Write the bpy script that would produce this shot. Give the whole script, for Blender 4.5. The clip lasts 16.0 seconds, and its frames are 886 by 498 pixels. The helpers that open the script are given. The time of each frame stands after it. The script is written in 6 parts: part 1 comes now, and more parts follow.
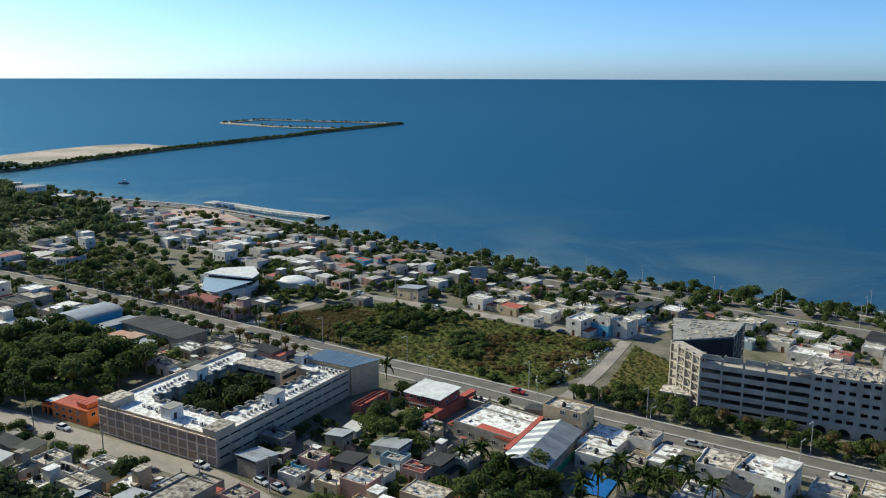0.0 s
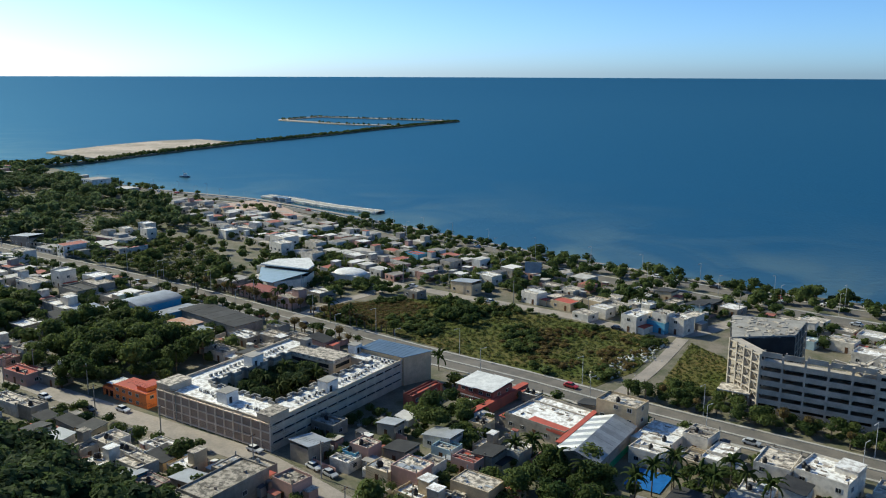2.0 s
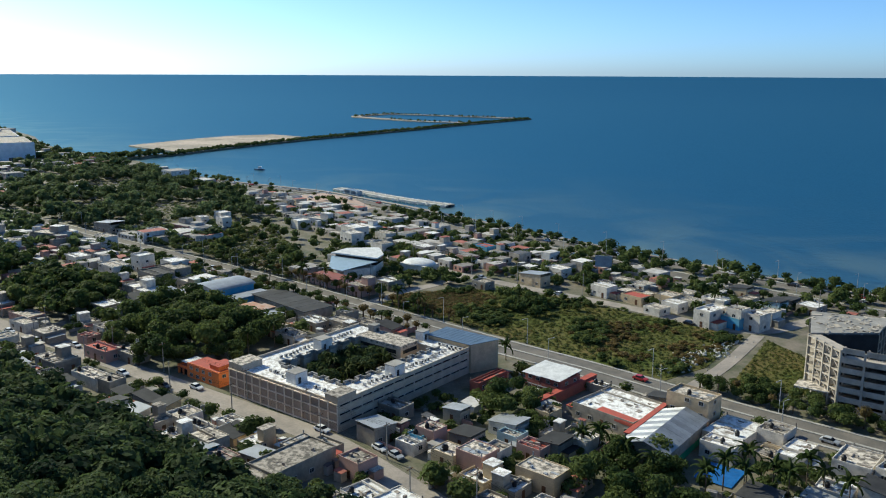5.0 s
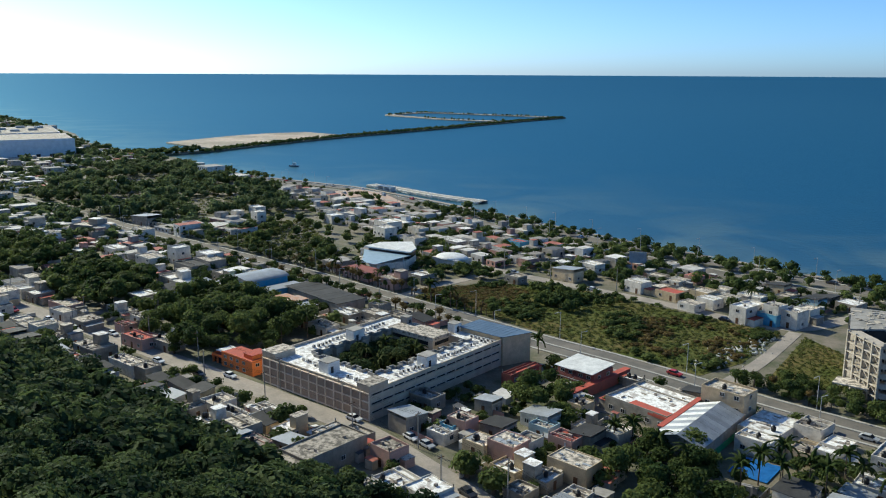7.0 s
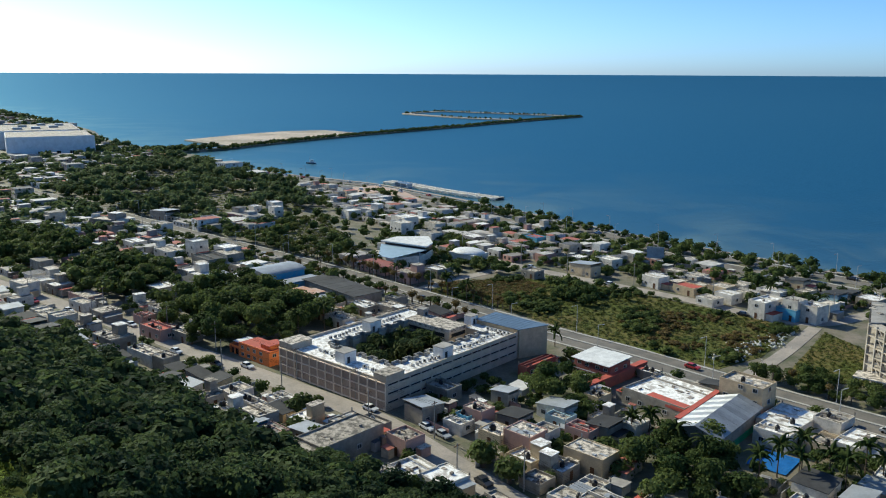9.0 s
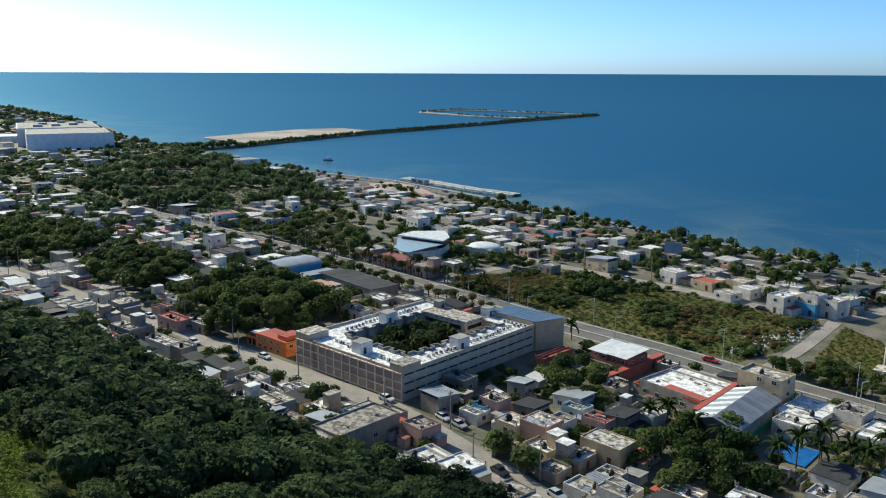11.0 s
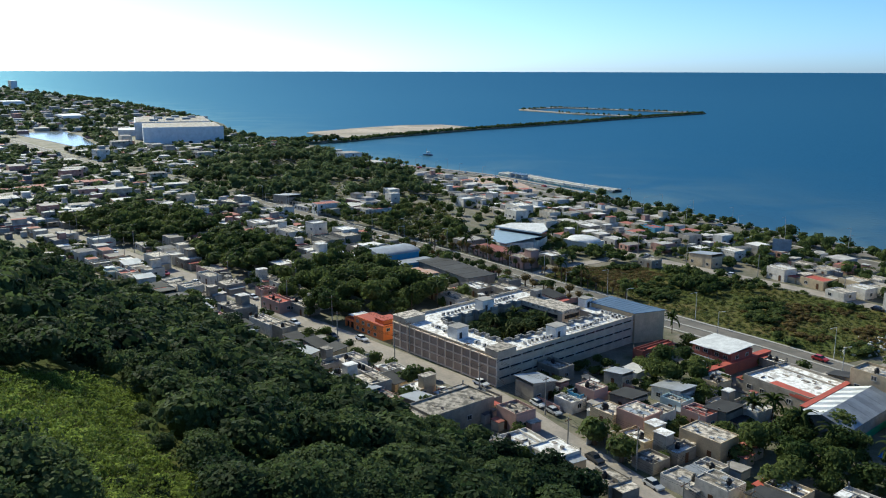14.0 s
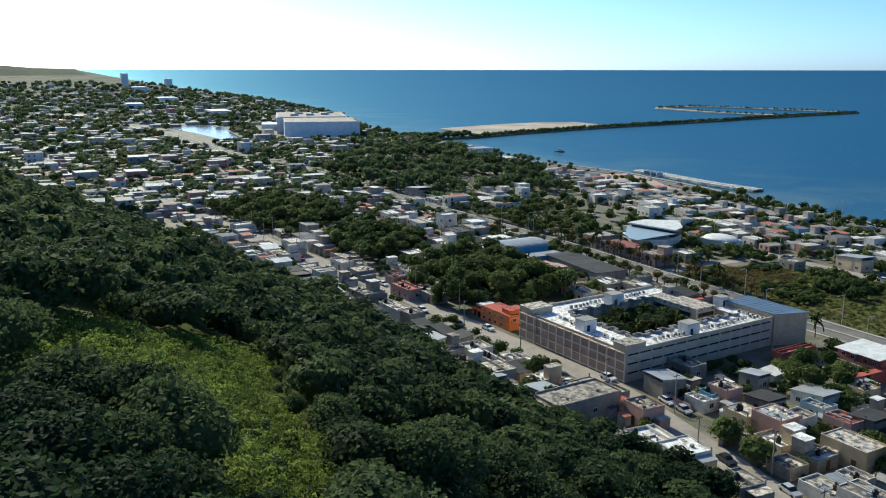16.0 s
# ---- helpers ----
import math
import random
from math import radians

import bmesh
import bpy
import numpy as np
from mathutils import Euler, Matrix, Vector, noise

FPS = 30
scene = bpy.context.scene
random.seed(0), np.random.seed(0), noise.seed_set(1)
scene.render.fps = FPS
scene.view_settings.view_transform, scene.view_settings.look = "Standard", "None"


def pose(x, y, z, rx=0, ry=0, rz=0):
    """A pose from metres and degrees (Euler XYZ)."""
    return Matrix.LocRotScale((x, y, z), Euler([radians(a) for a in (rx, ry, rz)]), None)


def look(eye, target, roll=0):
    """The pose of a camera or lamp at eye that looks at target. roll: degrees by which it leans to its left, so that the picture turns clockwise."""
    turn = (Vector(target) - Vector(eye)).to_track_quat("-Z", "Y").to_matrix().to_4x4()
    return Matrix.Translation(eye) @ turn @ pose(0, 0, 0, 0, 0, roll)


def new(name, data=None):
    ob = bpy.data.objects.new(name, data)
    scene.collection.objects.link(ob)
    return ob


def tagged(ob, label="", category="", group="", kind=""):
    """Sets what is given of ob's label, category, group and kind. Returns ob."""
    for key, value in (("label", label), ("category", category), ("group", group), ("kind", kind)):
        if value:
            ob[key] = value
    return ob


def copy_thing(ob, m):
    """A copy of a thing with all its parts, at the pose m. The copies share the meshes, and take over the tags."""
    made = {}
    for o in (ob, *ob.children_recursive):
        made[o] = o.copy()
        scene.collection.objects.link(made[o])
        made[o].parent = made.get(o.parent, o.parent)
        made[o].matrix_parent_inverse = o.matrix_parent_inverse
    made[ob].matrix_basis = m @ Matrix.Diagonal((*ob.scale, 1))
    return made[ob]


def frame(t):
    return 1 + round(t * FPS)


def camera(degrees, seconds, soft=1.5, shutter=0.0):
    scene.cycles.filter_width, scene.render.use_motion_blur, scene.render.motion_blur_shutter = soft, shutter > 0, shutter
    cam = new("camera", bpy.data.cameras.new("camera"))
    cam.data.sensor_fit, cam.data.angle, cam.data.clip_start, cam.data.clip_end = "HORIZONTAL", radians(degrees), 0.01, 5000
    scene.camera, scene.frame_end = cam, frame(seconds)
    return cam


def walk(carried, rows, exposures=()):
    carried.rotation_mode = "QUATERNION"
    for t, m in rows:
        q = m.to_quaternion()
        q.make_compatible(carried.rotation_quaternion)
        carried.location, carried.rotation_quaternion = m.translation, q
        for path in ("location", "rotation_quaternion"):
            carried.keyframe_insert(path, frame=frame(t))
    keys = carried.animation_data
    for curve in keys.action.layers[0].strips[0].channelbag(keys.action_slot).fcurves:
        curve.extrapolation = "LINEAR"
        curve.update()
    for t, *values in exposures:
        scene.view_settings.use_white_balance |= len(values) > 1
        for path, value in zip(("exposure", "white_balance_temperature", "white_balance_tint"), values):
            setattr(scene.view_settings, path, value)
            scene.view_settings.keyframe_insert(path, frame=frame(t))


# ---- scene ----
cam = camera(55.54, 16.0, soft=1.1)

# one drone, sinking slowly on the spot while it turns to its left
PATH = [
    (0, pose(0.05, 0.05, 92.03, 90 - 11.730, 0, 0.000) @ pose(0, 0, 0, 0, 0, 0.155)),
    (0.5, pose(0.04, 0.14, 91.48, 90 - 11.756, 0, 0.951) @ pose(0, 0, 0, 0, 0, 0.172)),
    (1, pose(0.02, 0.22, 90.92, 90 - 11.779, 0, 1.943) @ pose(0, 0, 0, 0, 0, 0.188)),
    (1.5, pose(0.01, 0.27, 90.35, 90 - 11.799, 0, 2.812) @ pose(0, 0, 0, 0, 0, 0.202)),
    (2, pose(-0.00, 0.31, 89.78, 90 - 11.817, 0, 3.745) @ pose(0, 0, 0, 0, 0, 0.215)),
    (2.5, pose(-0.01, 0.33, 89.20, 90 - 11.832, 0, 4.620) @ pose(0, 0, 0, 0, 0, 0.228)),
    (3, pose(-0.02, 0.34, 88.62, 90 - 11.846, 0, 5.476) @ pose(0, 0, 0, 0, 0, 0.238)),
    (3.5, pose(-0.03, 0.34, 88.03, 90 - 11.858, 0, 6.294) @ pose(0, 0, 0, 0, 0, 0.248)),
    (4, pose(-0.03, 0.32, 87.45, 90 - 11.868, 0, 7.047) @ pose(0, 0, 0, 0, 0, 0.256)),
    (4.5, pose(-0.04, 0.29, 86.87, 90 - 11.877, 0, 7.802) @ pose(0, 0, 0, 0, 0, 0.263)),
    (5, pose(-0.05, 0.25, 86.29, 90 - 11.885, 0, 8.527) @ pose(0, 0, 0, 0, 0, 0.269)),
    (7.5, pose(-0.08, -0.05, 83.41, 90 - 11.910, 0, 11.177) @ pose(0, 0, 0, 0, 0, 0.277)),
    (8, pose(-0.09, -0.13, 82.84, 90 - 11.914, 0, 11.478) @ pose(0, 0, 0, 0, 0, 0.275)),
    (8.5, pose(-0.10, -0.21, 82.28, 90 - 11.918, 0, 11.701) @ pose(0, 0, 0, 0, 0, 0.272)),
    (9, pose(-0.12, -0.29, 81.71, 90 - 11.922, 0, 11.929) @ pose(0, 0, 0, 0, 0, 0.267)),
    (11.5, pose(-0.20, -0.69, 78.89, 90 - 11.952, 0, 13.360) @ pose(0, 0, 0, 0, 0, 0.222)),
    (12, pose(-0.23, -0.77, 78.32, 90 - 11.961, 0, 13.882) @ pose(0, 0, 0, 0, 0, 0.209)),
    (12.5, pose(-0.25, -0.83, 77.74, 90 - 11.972, 0, 15.170) @ pose(0, 0, 0, 0, 0, 0.194)),
    (13, pose(-0.28, -0.89, 77.16, 90 - 11.984, 0, 16.405) @ pose(0, 0, 0, 0, 0, 0.178)),
    (13.5, pose(-0.32, -0.95, 76.56, 90 - 11.998, 0, 17.984) @ pose(0, 0, 0, 0, 0, 0.161)),
    (14, pose(-0.36, -0.99, 75.96, 90 - 12.015, 0, 19.774) @ pose(0, 0, 0, 0, 0, 0.142)),
    (14.5, pose(-0.40, -1.03, 75.34, 90 - 12.033, 0, 21.887) @ pose(0, 0, 0, 0, 0, 0.122)),
    (15, pose(-0.44, -1.05, 74.71, 90 - 12.054, 0, 24.167) @ pose(0, 0, 0, 0, 0, 0.100)),
    (15.5, pose(-0.49, -1.07, 74.05, 90 - 12.078, 0, 26.475) @ pose(0, 0, 0, 0, 0, 0.077)),
    (16, pose(-0.54, -1.07, 73.38, 90 - 12.104, 0, 28.678) @ pose(0, 0, 0, 0, 0, 0.053)),
]
walk(cam, PATH, [(0, 0.31, 5420, -4), (16, 0.38, 5280, -4)])

# ---------------------------------------------------------------- light
SUN_AZ, SUN_EL = 60.0, 32.0            # degrees to the left of +y, and up
world = bpy.data.worlds.new("sky")
scene.world = world
world.use_nodes = True
wn = world.node_tree.nodes
sky = wn.new("ShaderNodeTexSky")
sky.sky_type, sky.sun_disc = "NISHITA", False
sky.sun_elevation, sky.sun_rotation = radians(SUN_EL), radians(-SUN_AZ)
sky.air_density, sky.dust_density, sky.ozone_density = 0.5, 0.75, 4.4
wn["Background"].inputs["Strength"].default_value = 0.128
world.node_tree.links.new(sky.outputs[0], wn["Background"].inputs["Color"])
sun = new("sun", bpy.data.lights.new("sun", "SUN"))
sun.data.energy, sun.data.angle, sun.data.color = 5.0, radians(0.5), (1.0, 0.80, 0.54)
sa, se = radians(SUN_AZ), radians(SUN_EL)
sun.matrix_world = look((0, 0, 300), (300 * math.sin(sa) * math.cos(se), -300 * math.cos(sa) * math.cos(se), 300 - 300 * math.sin(se)))

# ---------------------------------------------------------------- materials
def material(name, base, second=None, scale=0.5, rough=0.8, metal=0.0, bump=0.0, bump_scale=4.0, fine=0.15, vary=0.0, island=False, spec=0.3, sharp=(0.36, 0.64)):
    """A surface of two tones mixed by large stains and fine grain; vary lightens or darkens each object or island."""
    m = bpy.data.materials.new(name)
    m.use_nodes = True
    n, l = m.node_tree.nodes, m.node_tree.links
    b = n["Principled BSDF"]
    b.inputs["Roughness"].default_value, b.inputs["Metallic"].default_value = rough, metal
    b.inputs["Specular IOR Level"].default_value = spec
    geo = n.new("ShaderNodeNewGeometry")
    big, small = n.new("ShaderNodeTexNoise"), n.new("ShaderNodeTexNoise")
    for tex, s, detail in ((big, scale, 6.0), (small, scale * 14, 3.0)):
        tex.inputs["Scale"].default_value, tex.inputs["Detail"].default_value = s, detail
        tex.inputs["Roughness"].default_value = 0.66
        l.new(geo.outputs["Position"], tex.inputs["Vector"])
    ramp = n.new("ShaderNodeMapRange")
    ramp.inputs[1].default_value, ramp.inputs[2].default_value = sharp
    l.new(big.outputs["Fac"], ramp.inputs[0])
    mix = n.new("ShaderNodeMix")
    mix.data_type = "RGBA"
    second = second or tuple(c * 0.72 for c in base)
    mix.inputs[6].default_value, mix.inputs[7].default_value = (*base, 1), (*second, 1)
    l.new(ramp.outputs[0], mix.inputs[0])
    grain = n.new("ShaderNodeMapRange")
    grain.inputs[3].default_value, grain.inputs[4].default_value = 1 - fine * 2, 1 + fine * 2
    l.new(small.outputs["Fac"], grain.inputs[0])
    hsv = n.new("ShaderNodeHueSaturation")
    l.new(mix.outputs[2], hsv.inputs["Color"])
    if vary:
        info = None if island else n.new("ShaderNodeObjectInfo")
        rnd = geo.outputs["Random Per Island"] if island else info.outputs["Random"]
        vr, mul = n.new("ShaderNodeMapRange"), n.new("ShaderNodeMath")
        vr.inputs[3].default_value, vr.inputs[4].default_value = 1 - vary, 1 + vary
        l.new(rnd, vr.inputs[0])
        mul.operation = "MULTIPLY"
        l.new(vr.outputs[0], mul.inputs[0]), l.new(grain.outputs[0], mul.inputs[1])
        l.new(mul.outputs[0], hsv.inputs["Value"])
    else:
        l.new(grain.outputs[0], hsv.inputs["Value"])
    l.new(hsv.outputs[0], b.inputs["Base Color"])
    if bump:
        bt, bn = n.new("ShaderNodeTexNoise"), n.new("ShaderNodeBump")
        bt.inputs["Scale"].default_value, bt.inputs["Detail"].default_value = bump_scale, 5.0
        l.new(geo.outputs["Position"], bt.inputs["Vector"])
        bn.inputs["Strength"].default_value, bn.inputs["Distance"].default_value = bump, 0.1
        l.new(bt.outputs["Fac"], bn.inputs["Height"]), l.new(bn.outputs[0], b.inputs["Normal"])
    return m


def leaf_material(name, dark, light, patch=0.06, grain=2.2, through_light=0.42):
    """Leaves: each tree and each clump its own green, finely mottled, letting some light through."""
    m = bpy.data.materials.new(name)
    m.use_nodes = True
    n, l = m.node_tree.nodes, m.node_tree.links
    b, out = n["Principled BSDF"], n["Material Output"]
    b.inputs["Roughness"].default_value, b.inputs["Specular IOR Level"].default_value = 0.75, 0.08
    geo, tex, fine = n.new("ShaderNodeNewGeometry"), n.new("ShaderNodeTexNoise"), n.new("ShaderNodeTexNoise")
    tex.inputs["Scale"].default_value, tex.inputs["Detail"].default_value = patch, 4.0
    fine.inputs["Scale"].default_value, fine.inputs["Detail"].default_value, fine.inputs["Roughness"].default_value = grain, 3.0, 0.75
    l.new(geo.outputs["Position"], tex.inputs["Vector"]), l.new(geo.outputs["Position"], fine.inputs["Vector"])
    tone = n.new("ShaderNodeAttribute")
    tone.attribute_name = "tone"
    value = None
    for source, weight, shift in ((tex.outputs["Fac"], 1.2, -0.66), (geo.outputs["Random Per Island"], 0.28, 0.0), (tone.outputs["Fac"], 0.75, 0.0)):
        add = n.new("ShaderNodeMath")
        add.operation, add.inputs[1].default_value, add.inputs[2].default_value = "MULTIPLY_ADD", weight, shift
        l.new(source, add.inputs[0])
        if value:
            l.new(value, add.inputs[2])
        value = add.outputs[0]
    mix = n.new("ShaderNodeMix")
    mix.data_type = "RGBA"
    mix.inputs[6].default_value, mix.inputs[7].default_value = (*dark, 1), (*light, 1)
    l.new(value, mix.inputs[0])
    mottle, hsv = n.new("ShaderNodeMapRange"), n.new("ShaderNodeHueSaturation")
    mottle.inputs[1].default_value, mottle.inputs[2].default_value, mottle.inputs[3].default_value, mottle.inputs[4].default_value = 0.33, 0.67, 0.6, 1.4
    l.new(fine.outputs["Fac"], mottle.inputs[0]), l.new(mottle.outputs[0], hsv.inputs["Value"]), l.new(mix.outputs[2], hsv.inputs["Color"])
    l.new(hsv.outputs[0], b.inputs["Base Color"])
    bump = n.new("ShaderNodeBump")
    bump.inputs["Strength"].default_value, bump.inputs["Distance"].default_value = 0.4, 0.15
    l.new(fine.outputs["Fac"], bump.inputs["Height"]), l.new(bump.outputs[0], b.inputs["Normal"])
    tr, ms = n.new("ShaderNodeBsdfTranslucent"), n.new("ShaderNodeMixShader")
    ms.inputs[0].default_value = through_light
    l.new(hsv.outputs[0], tr.inputs["Color"])
    l.new(b.outputs[0], ms.inputs[1]), l.new(tr.outputs[0], ms.inputs[2]), l.new(ms.outputs[0], out.inputs["Surface"])
    return m


def water_material(name, deep, shallow, rough=0.30, mirror=0.27):
    m = bpy.data.materials.new(name)
    m.use_nodes = True
    n, l = m.node_tree.nodes, m.node_tree.links
    b = n["Principled BSDF"]
    b.inputs["Roughness"].default_value, b.inputs["Specular IOR Level"].default_value = 1.0, 0.0
    geo = n.new("ShaderNodeNewGeometry")
    att = n.new("ShaderNodeAttribute")
    att.attribute_name = "shallow"
    wisps = n.new("ShaderNodeTexNoise")
    wisps.inputs["Scale"].default_value, wisps.inputs["Detail"].default_value, wisps.inputs["Distortion"].default_value = 0.012, 8.0, 1.2
    l.new(geo.outputs["Position"], wisps.inputs["Vector"])
    mul = n.new("ShaderNodeMath")
    mul.operation = "MULTIPLY"
    wr = n.new("ShaderNodeMapRange")
    wr.inputs[1].default_value, wr.inputs[2].default_value, wr.inputs[3].default_value = 0.42, 0.64, 0.22
    l.new(wisps.outputs["Fac"], wr.inputs[0])
    l.new(att.outputs["Fac"], mul.inputs[0]), l.new(wr.outputs[0], mul.inputs[1])
    mix = n.new("ShaderNodeMix")
    mix.data_type = "RGBA"
    mix.inputs[6].default_value, mix.inputs[7].default_value = (*deep, 1), (*shallow, 1)
    l.new(mul.outputs[0], mix.inputs[0]), l.new(mix.outputs[2], b.inputs["Base Color"])
    prev = None
    for s, strength, dist in ((0.02, 0.25, 3.0), (0.25, 0.7, 0.8), (1.4, 0.6, 0.15)):
        tex, bn = n.new("ShaderNodeTexNoise"), n.new("ShaderNodeBump")
        tex.inputs["Scale"].default_value, tex.inputs["Detail"].default_value = s, 4.0
        l.new(geo.outputs["Position"], tex.inputs["Vector"])
        bn.inputs["Strength"].default_value, bn.inputs["Distance"].default_value = strength, dist
        l.new(tex.outputs["Fac"], bn.inputs["Height"])
        if prev:
            l.new(prev.outputs[0], bn.inputs["Normal"])
        prev = bn
    l.new(prev.outputs[0], b.inputs["Normal"])
    # the wind-roughened surface mirrors a small, even share of the sky
    gloss, ms = n.new("ShaderNodeBsdfGlossy"), n.new("ShaderNodeMixShader")
    gloss.inputs["Color"].default_value, gloss.inputs["Roughness"].default_value = (0.50, 0.88, 1.0, 1), rough
    l.new(prev.outputs[0], gloss.inputs["Normal"])
    ms.inputs[0].default_value = mirror
    l.new(b.outputs[0], ms.inputs[1]), l.new(gloss.outputs[0], ms.inputs[2]), l.new(ms.outputs[0], n["Material Output"].inputs["Surface"])
    return m


GROUND = material("dry_ground", (0.21, 0.18, 0.14), (0.075, 0.085, 0.04), scale=0.09, bump=0.4, fine=0.2)
HILL_GRASS = material("hill_grass", (0.045, 0.065, 0.015), (0.085, 0.09, 0.025), spec=0.03, scale=0.12, bump=0.8, bump_scale=2.0, fine=0.3)
FIELD = material("field_grass", (0.075, 0.10, 0.025), (0.14, 0.115, 0.045), spec=0.03, scale=0.05, bump=0.8, bump_scale=2.0, fine=0.3)
FAR_GROUND = material("wooded_distance", (0.055, 0.07, 0.04), (0.12, 0.115, 0.085), scale=0.01, spec=0.03)
ASPHALT = material("asphalt", (0.12, 0.112, 0.10), (0.19, 0.17, 0.145), scale=0.15, rough=0.85)
DUSTY = material("dusty_concrete_road", (0.37, 0.325, 0.28), (0.25, 0.225, 0.20), scale=0.12, rough=0.9)
KERB = material("kerb_concrete", (0.42, 0.40, 0.36), scale=0.4)
CONCRETE = material("weathered_concrete", (0.36, 0.34, 0.31), (0.22, 0.21, 0.19), scale=0.25, bump=0.2)
RAW = material("ruined_concrete", (0.52, 0.46, 0.38), (0.33, 0.295, 0.245), scale=0.3, bump=0.3)
WHITE_ROOF = material("white_roof_coating", (0.80, 0.79, 0.77), (0.40, 0.37, 0.34), scale=0.75, fine=0.2, vary=0.12, sharp=(0.46, 0.60))
GREY_ROOF = material("stained_cement_roof", (0.56, 0.50, 0.42), (0.14, 0.125, 0.105), scale=0.8, fine=0.3, vary=0.35, sharp=(0.42, 0.58))
RED_ROOF = material("red_roof_coating", (0.42, 0.09, 0.06), (0.30, 0.08, 0.06), scale=0.4, vary=0.15)
METAL_ROOF = material("galvanised_sheet", (0.40, 0.41, 0.42), (0.29, 0.30, 0.30), scale=0.3, rough=0.5, metal=0.35, vary=0.15)
BLUE_METAL = material("blue_grey_sheet", (0.16, 0.22, 0.29), (0.12, 0.17, 0.23), scale=0.3, rough=0.45, metal=0.3)
# tarred sheet; the ruin's inner walls wear it as painted shade
DARK_SHEET_AND_SHADE = material("dark_tarred_sheet", (0.028, 0.028, 0.03), (0.05, 0.05, 0.05), scale=0.3, vary=0.2)
STUCCO = {
    "white": material("white_stucco", (0.66, 0.61, 0.53), (0.45, 0.41, 0.35), sharp=(0.44, 0.66), scale=0.6, vary=0.1),
    "grey": material("grey_block", (0.35, 0.315, 0.26), (0.23, 0.205, 0.17), scale=0.5, vary=0.2),
    "cream": material("cream_stucco", (0.58, 0.46, 0.29), (0.43, 0.34, 0.22), scale=0.5, vary=0.12),
    "blue": material("blue_stucco", (0.10, 0.32, 0.50), (0.16, 0.34, 0.46), scale=0.5, vary=0.15),
    "pink": material("pink_stucco", (0.48, 0.30, 0.25), (0.38, 0.26, 0.22), scale=0.5, vary=0.15),
    "orange": material("orange_stucco", (0.82, 0.24, 0.055), (0.70, 0.22, 0.07), scale=0.5),
    "brick": material("red_brick_stucco", (0.28, 0.09, 0.07), (0.20, 0.08, 0.07), scale=0.5),
    "aqua": material("aqua_stucco", (0.42, 0.53, 0.55), (0.34, 0.44, 0.46), scale=0.5),
}
CLUTTER = material("roof_clutter", (0.42, 0.37, 0.31), (0.16, 0.14, 0.125), scale=0.6, island=True, vary=0.45)
FRAME = material("window_frame", (0.55, 0.54, 0.52), scale=1.0)
# window glass; gallery and porch openings use it as painted shade
GLASS_AND_SHADE = material("dark_glass", (0.025, 0.03, 0.035), rough=0.12, scale=0.5, spec=0.6)
WOOD = material("brown_door", (0.12, 0.06, 0.03), scale=1.0)
TANK = material("black_tank_plastic", (0.02, 0.02, 0.022), rough=0.45, scale=1.0)
SAND = material("pale_sand", (0.46, 0.38, 0.30), (0.27, 0.235, 0.18), scale=0.016, sharp=(0.42, 0.6), fine=0.25)
ROCK = material("pale_rock", (0.70, 0.67, 0.60), (0.50, 0.48, 0.43), scale=0.3, bump=0.5)
BARK = material("bark", (0.13, 0.10, 0.07), scale=2.0, bump=0.3)
LEAF = leaf_material("leaves", (0.034, 0.058, 0.018), (0.14, 0.17, 0.05))
LEAF_HILL = leaf_material("hill_leaves", (0.018, 0.036, 0.017), (0.115, 0.15, 0.055), patch=0.035, grain=3.5)
# far leaves, paler than the near ones: distance haze mixed into the green
LEAF_FAR_HAZE = leaf_material("far_leaves", (0.055, 0.08, 0.03), (0.17, 0.21, 0.085), patch=0.02, grain=1.0)
LEAF_DRY = leaf_material("dry_leaves", (0.075, 0.06, 0.024), (0.21, 0.155, 0.06))
PALM = leaf_material("palm_fronds", (0.04, 0.06, 0.015), (0.16, 0.14, 0.04))
SEA = water_material("sea_water", (0.002, 0.025, 0.052), (0.13, 0.155, 0.10))
PAINT = material("white_paint", (0.75, 0.75, 0.73), scale=0.5, rough=0.6)

# ---------------------------------------------------------------- helpers
def part(name, bm, mat, parent=None, label=""):
    """One bmesh as one mesh object under a thing or a part."""
    me = bpy.data.meshes.new(name)
    bm.to_mesh(me)
    bm.free()
    me.materials.append(mat)
    ob = new(name, me)
    ob.parent = parent
    return tagged(ob, label)


def sheet(name, verts, faces, mat, parent=None, label=""):
    me = bpy.data.meshes.new(name)
    me.from_pydata(verts, [], faces)
    me.materials.append(mat)
    me.update()
    ob = new(name, me)
    ob.parent = parent
    return tagged(ob, label)


def shared(name, me, parent, m=None):
    ob = new(name, me)
    ob.parent = parent
    if m:
        ob.matrix_basis = m
    return ob


def box(bm, x0, x1, y0, y1, z0, z1):
    v = [bm.verts.new((x, y, z)) for z in (z0, z1) for x, y in ((x0, y0), (x1, y0), (x1, y1), (x0, y1))]
    for f in ((3, 2, 1, 0), (4, 5, 6, 7), (0, 1, 5, 4), (1, 2, 6, 5), (2, 3, 7, 6), (3, 0, 4, 7)):
        bm.faces.new([v[i] for i in f])
    return bm


def boxes(*sizes):
    bm = bmesh.new()
    for s in sizes:
        box(bm, *s)
    return bm


def prism(bm, outline, z0, z1):
    """A flat-topped block over an outline that runs anticlockwise."""
    low, top = [bm.verts.new((*p, z0)) for p in outline], [bm.verts.new((*p, z1)) for p in outline]
    bm.faces.new(top), bm.faces.new(low[::-1])
    for i in range(len(low)):
        j = (i + 1) % len(low)
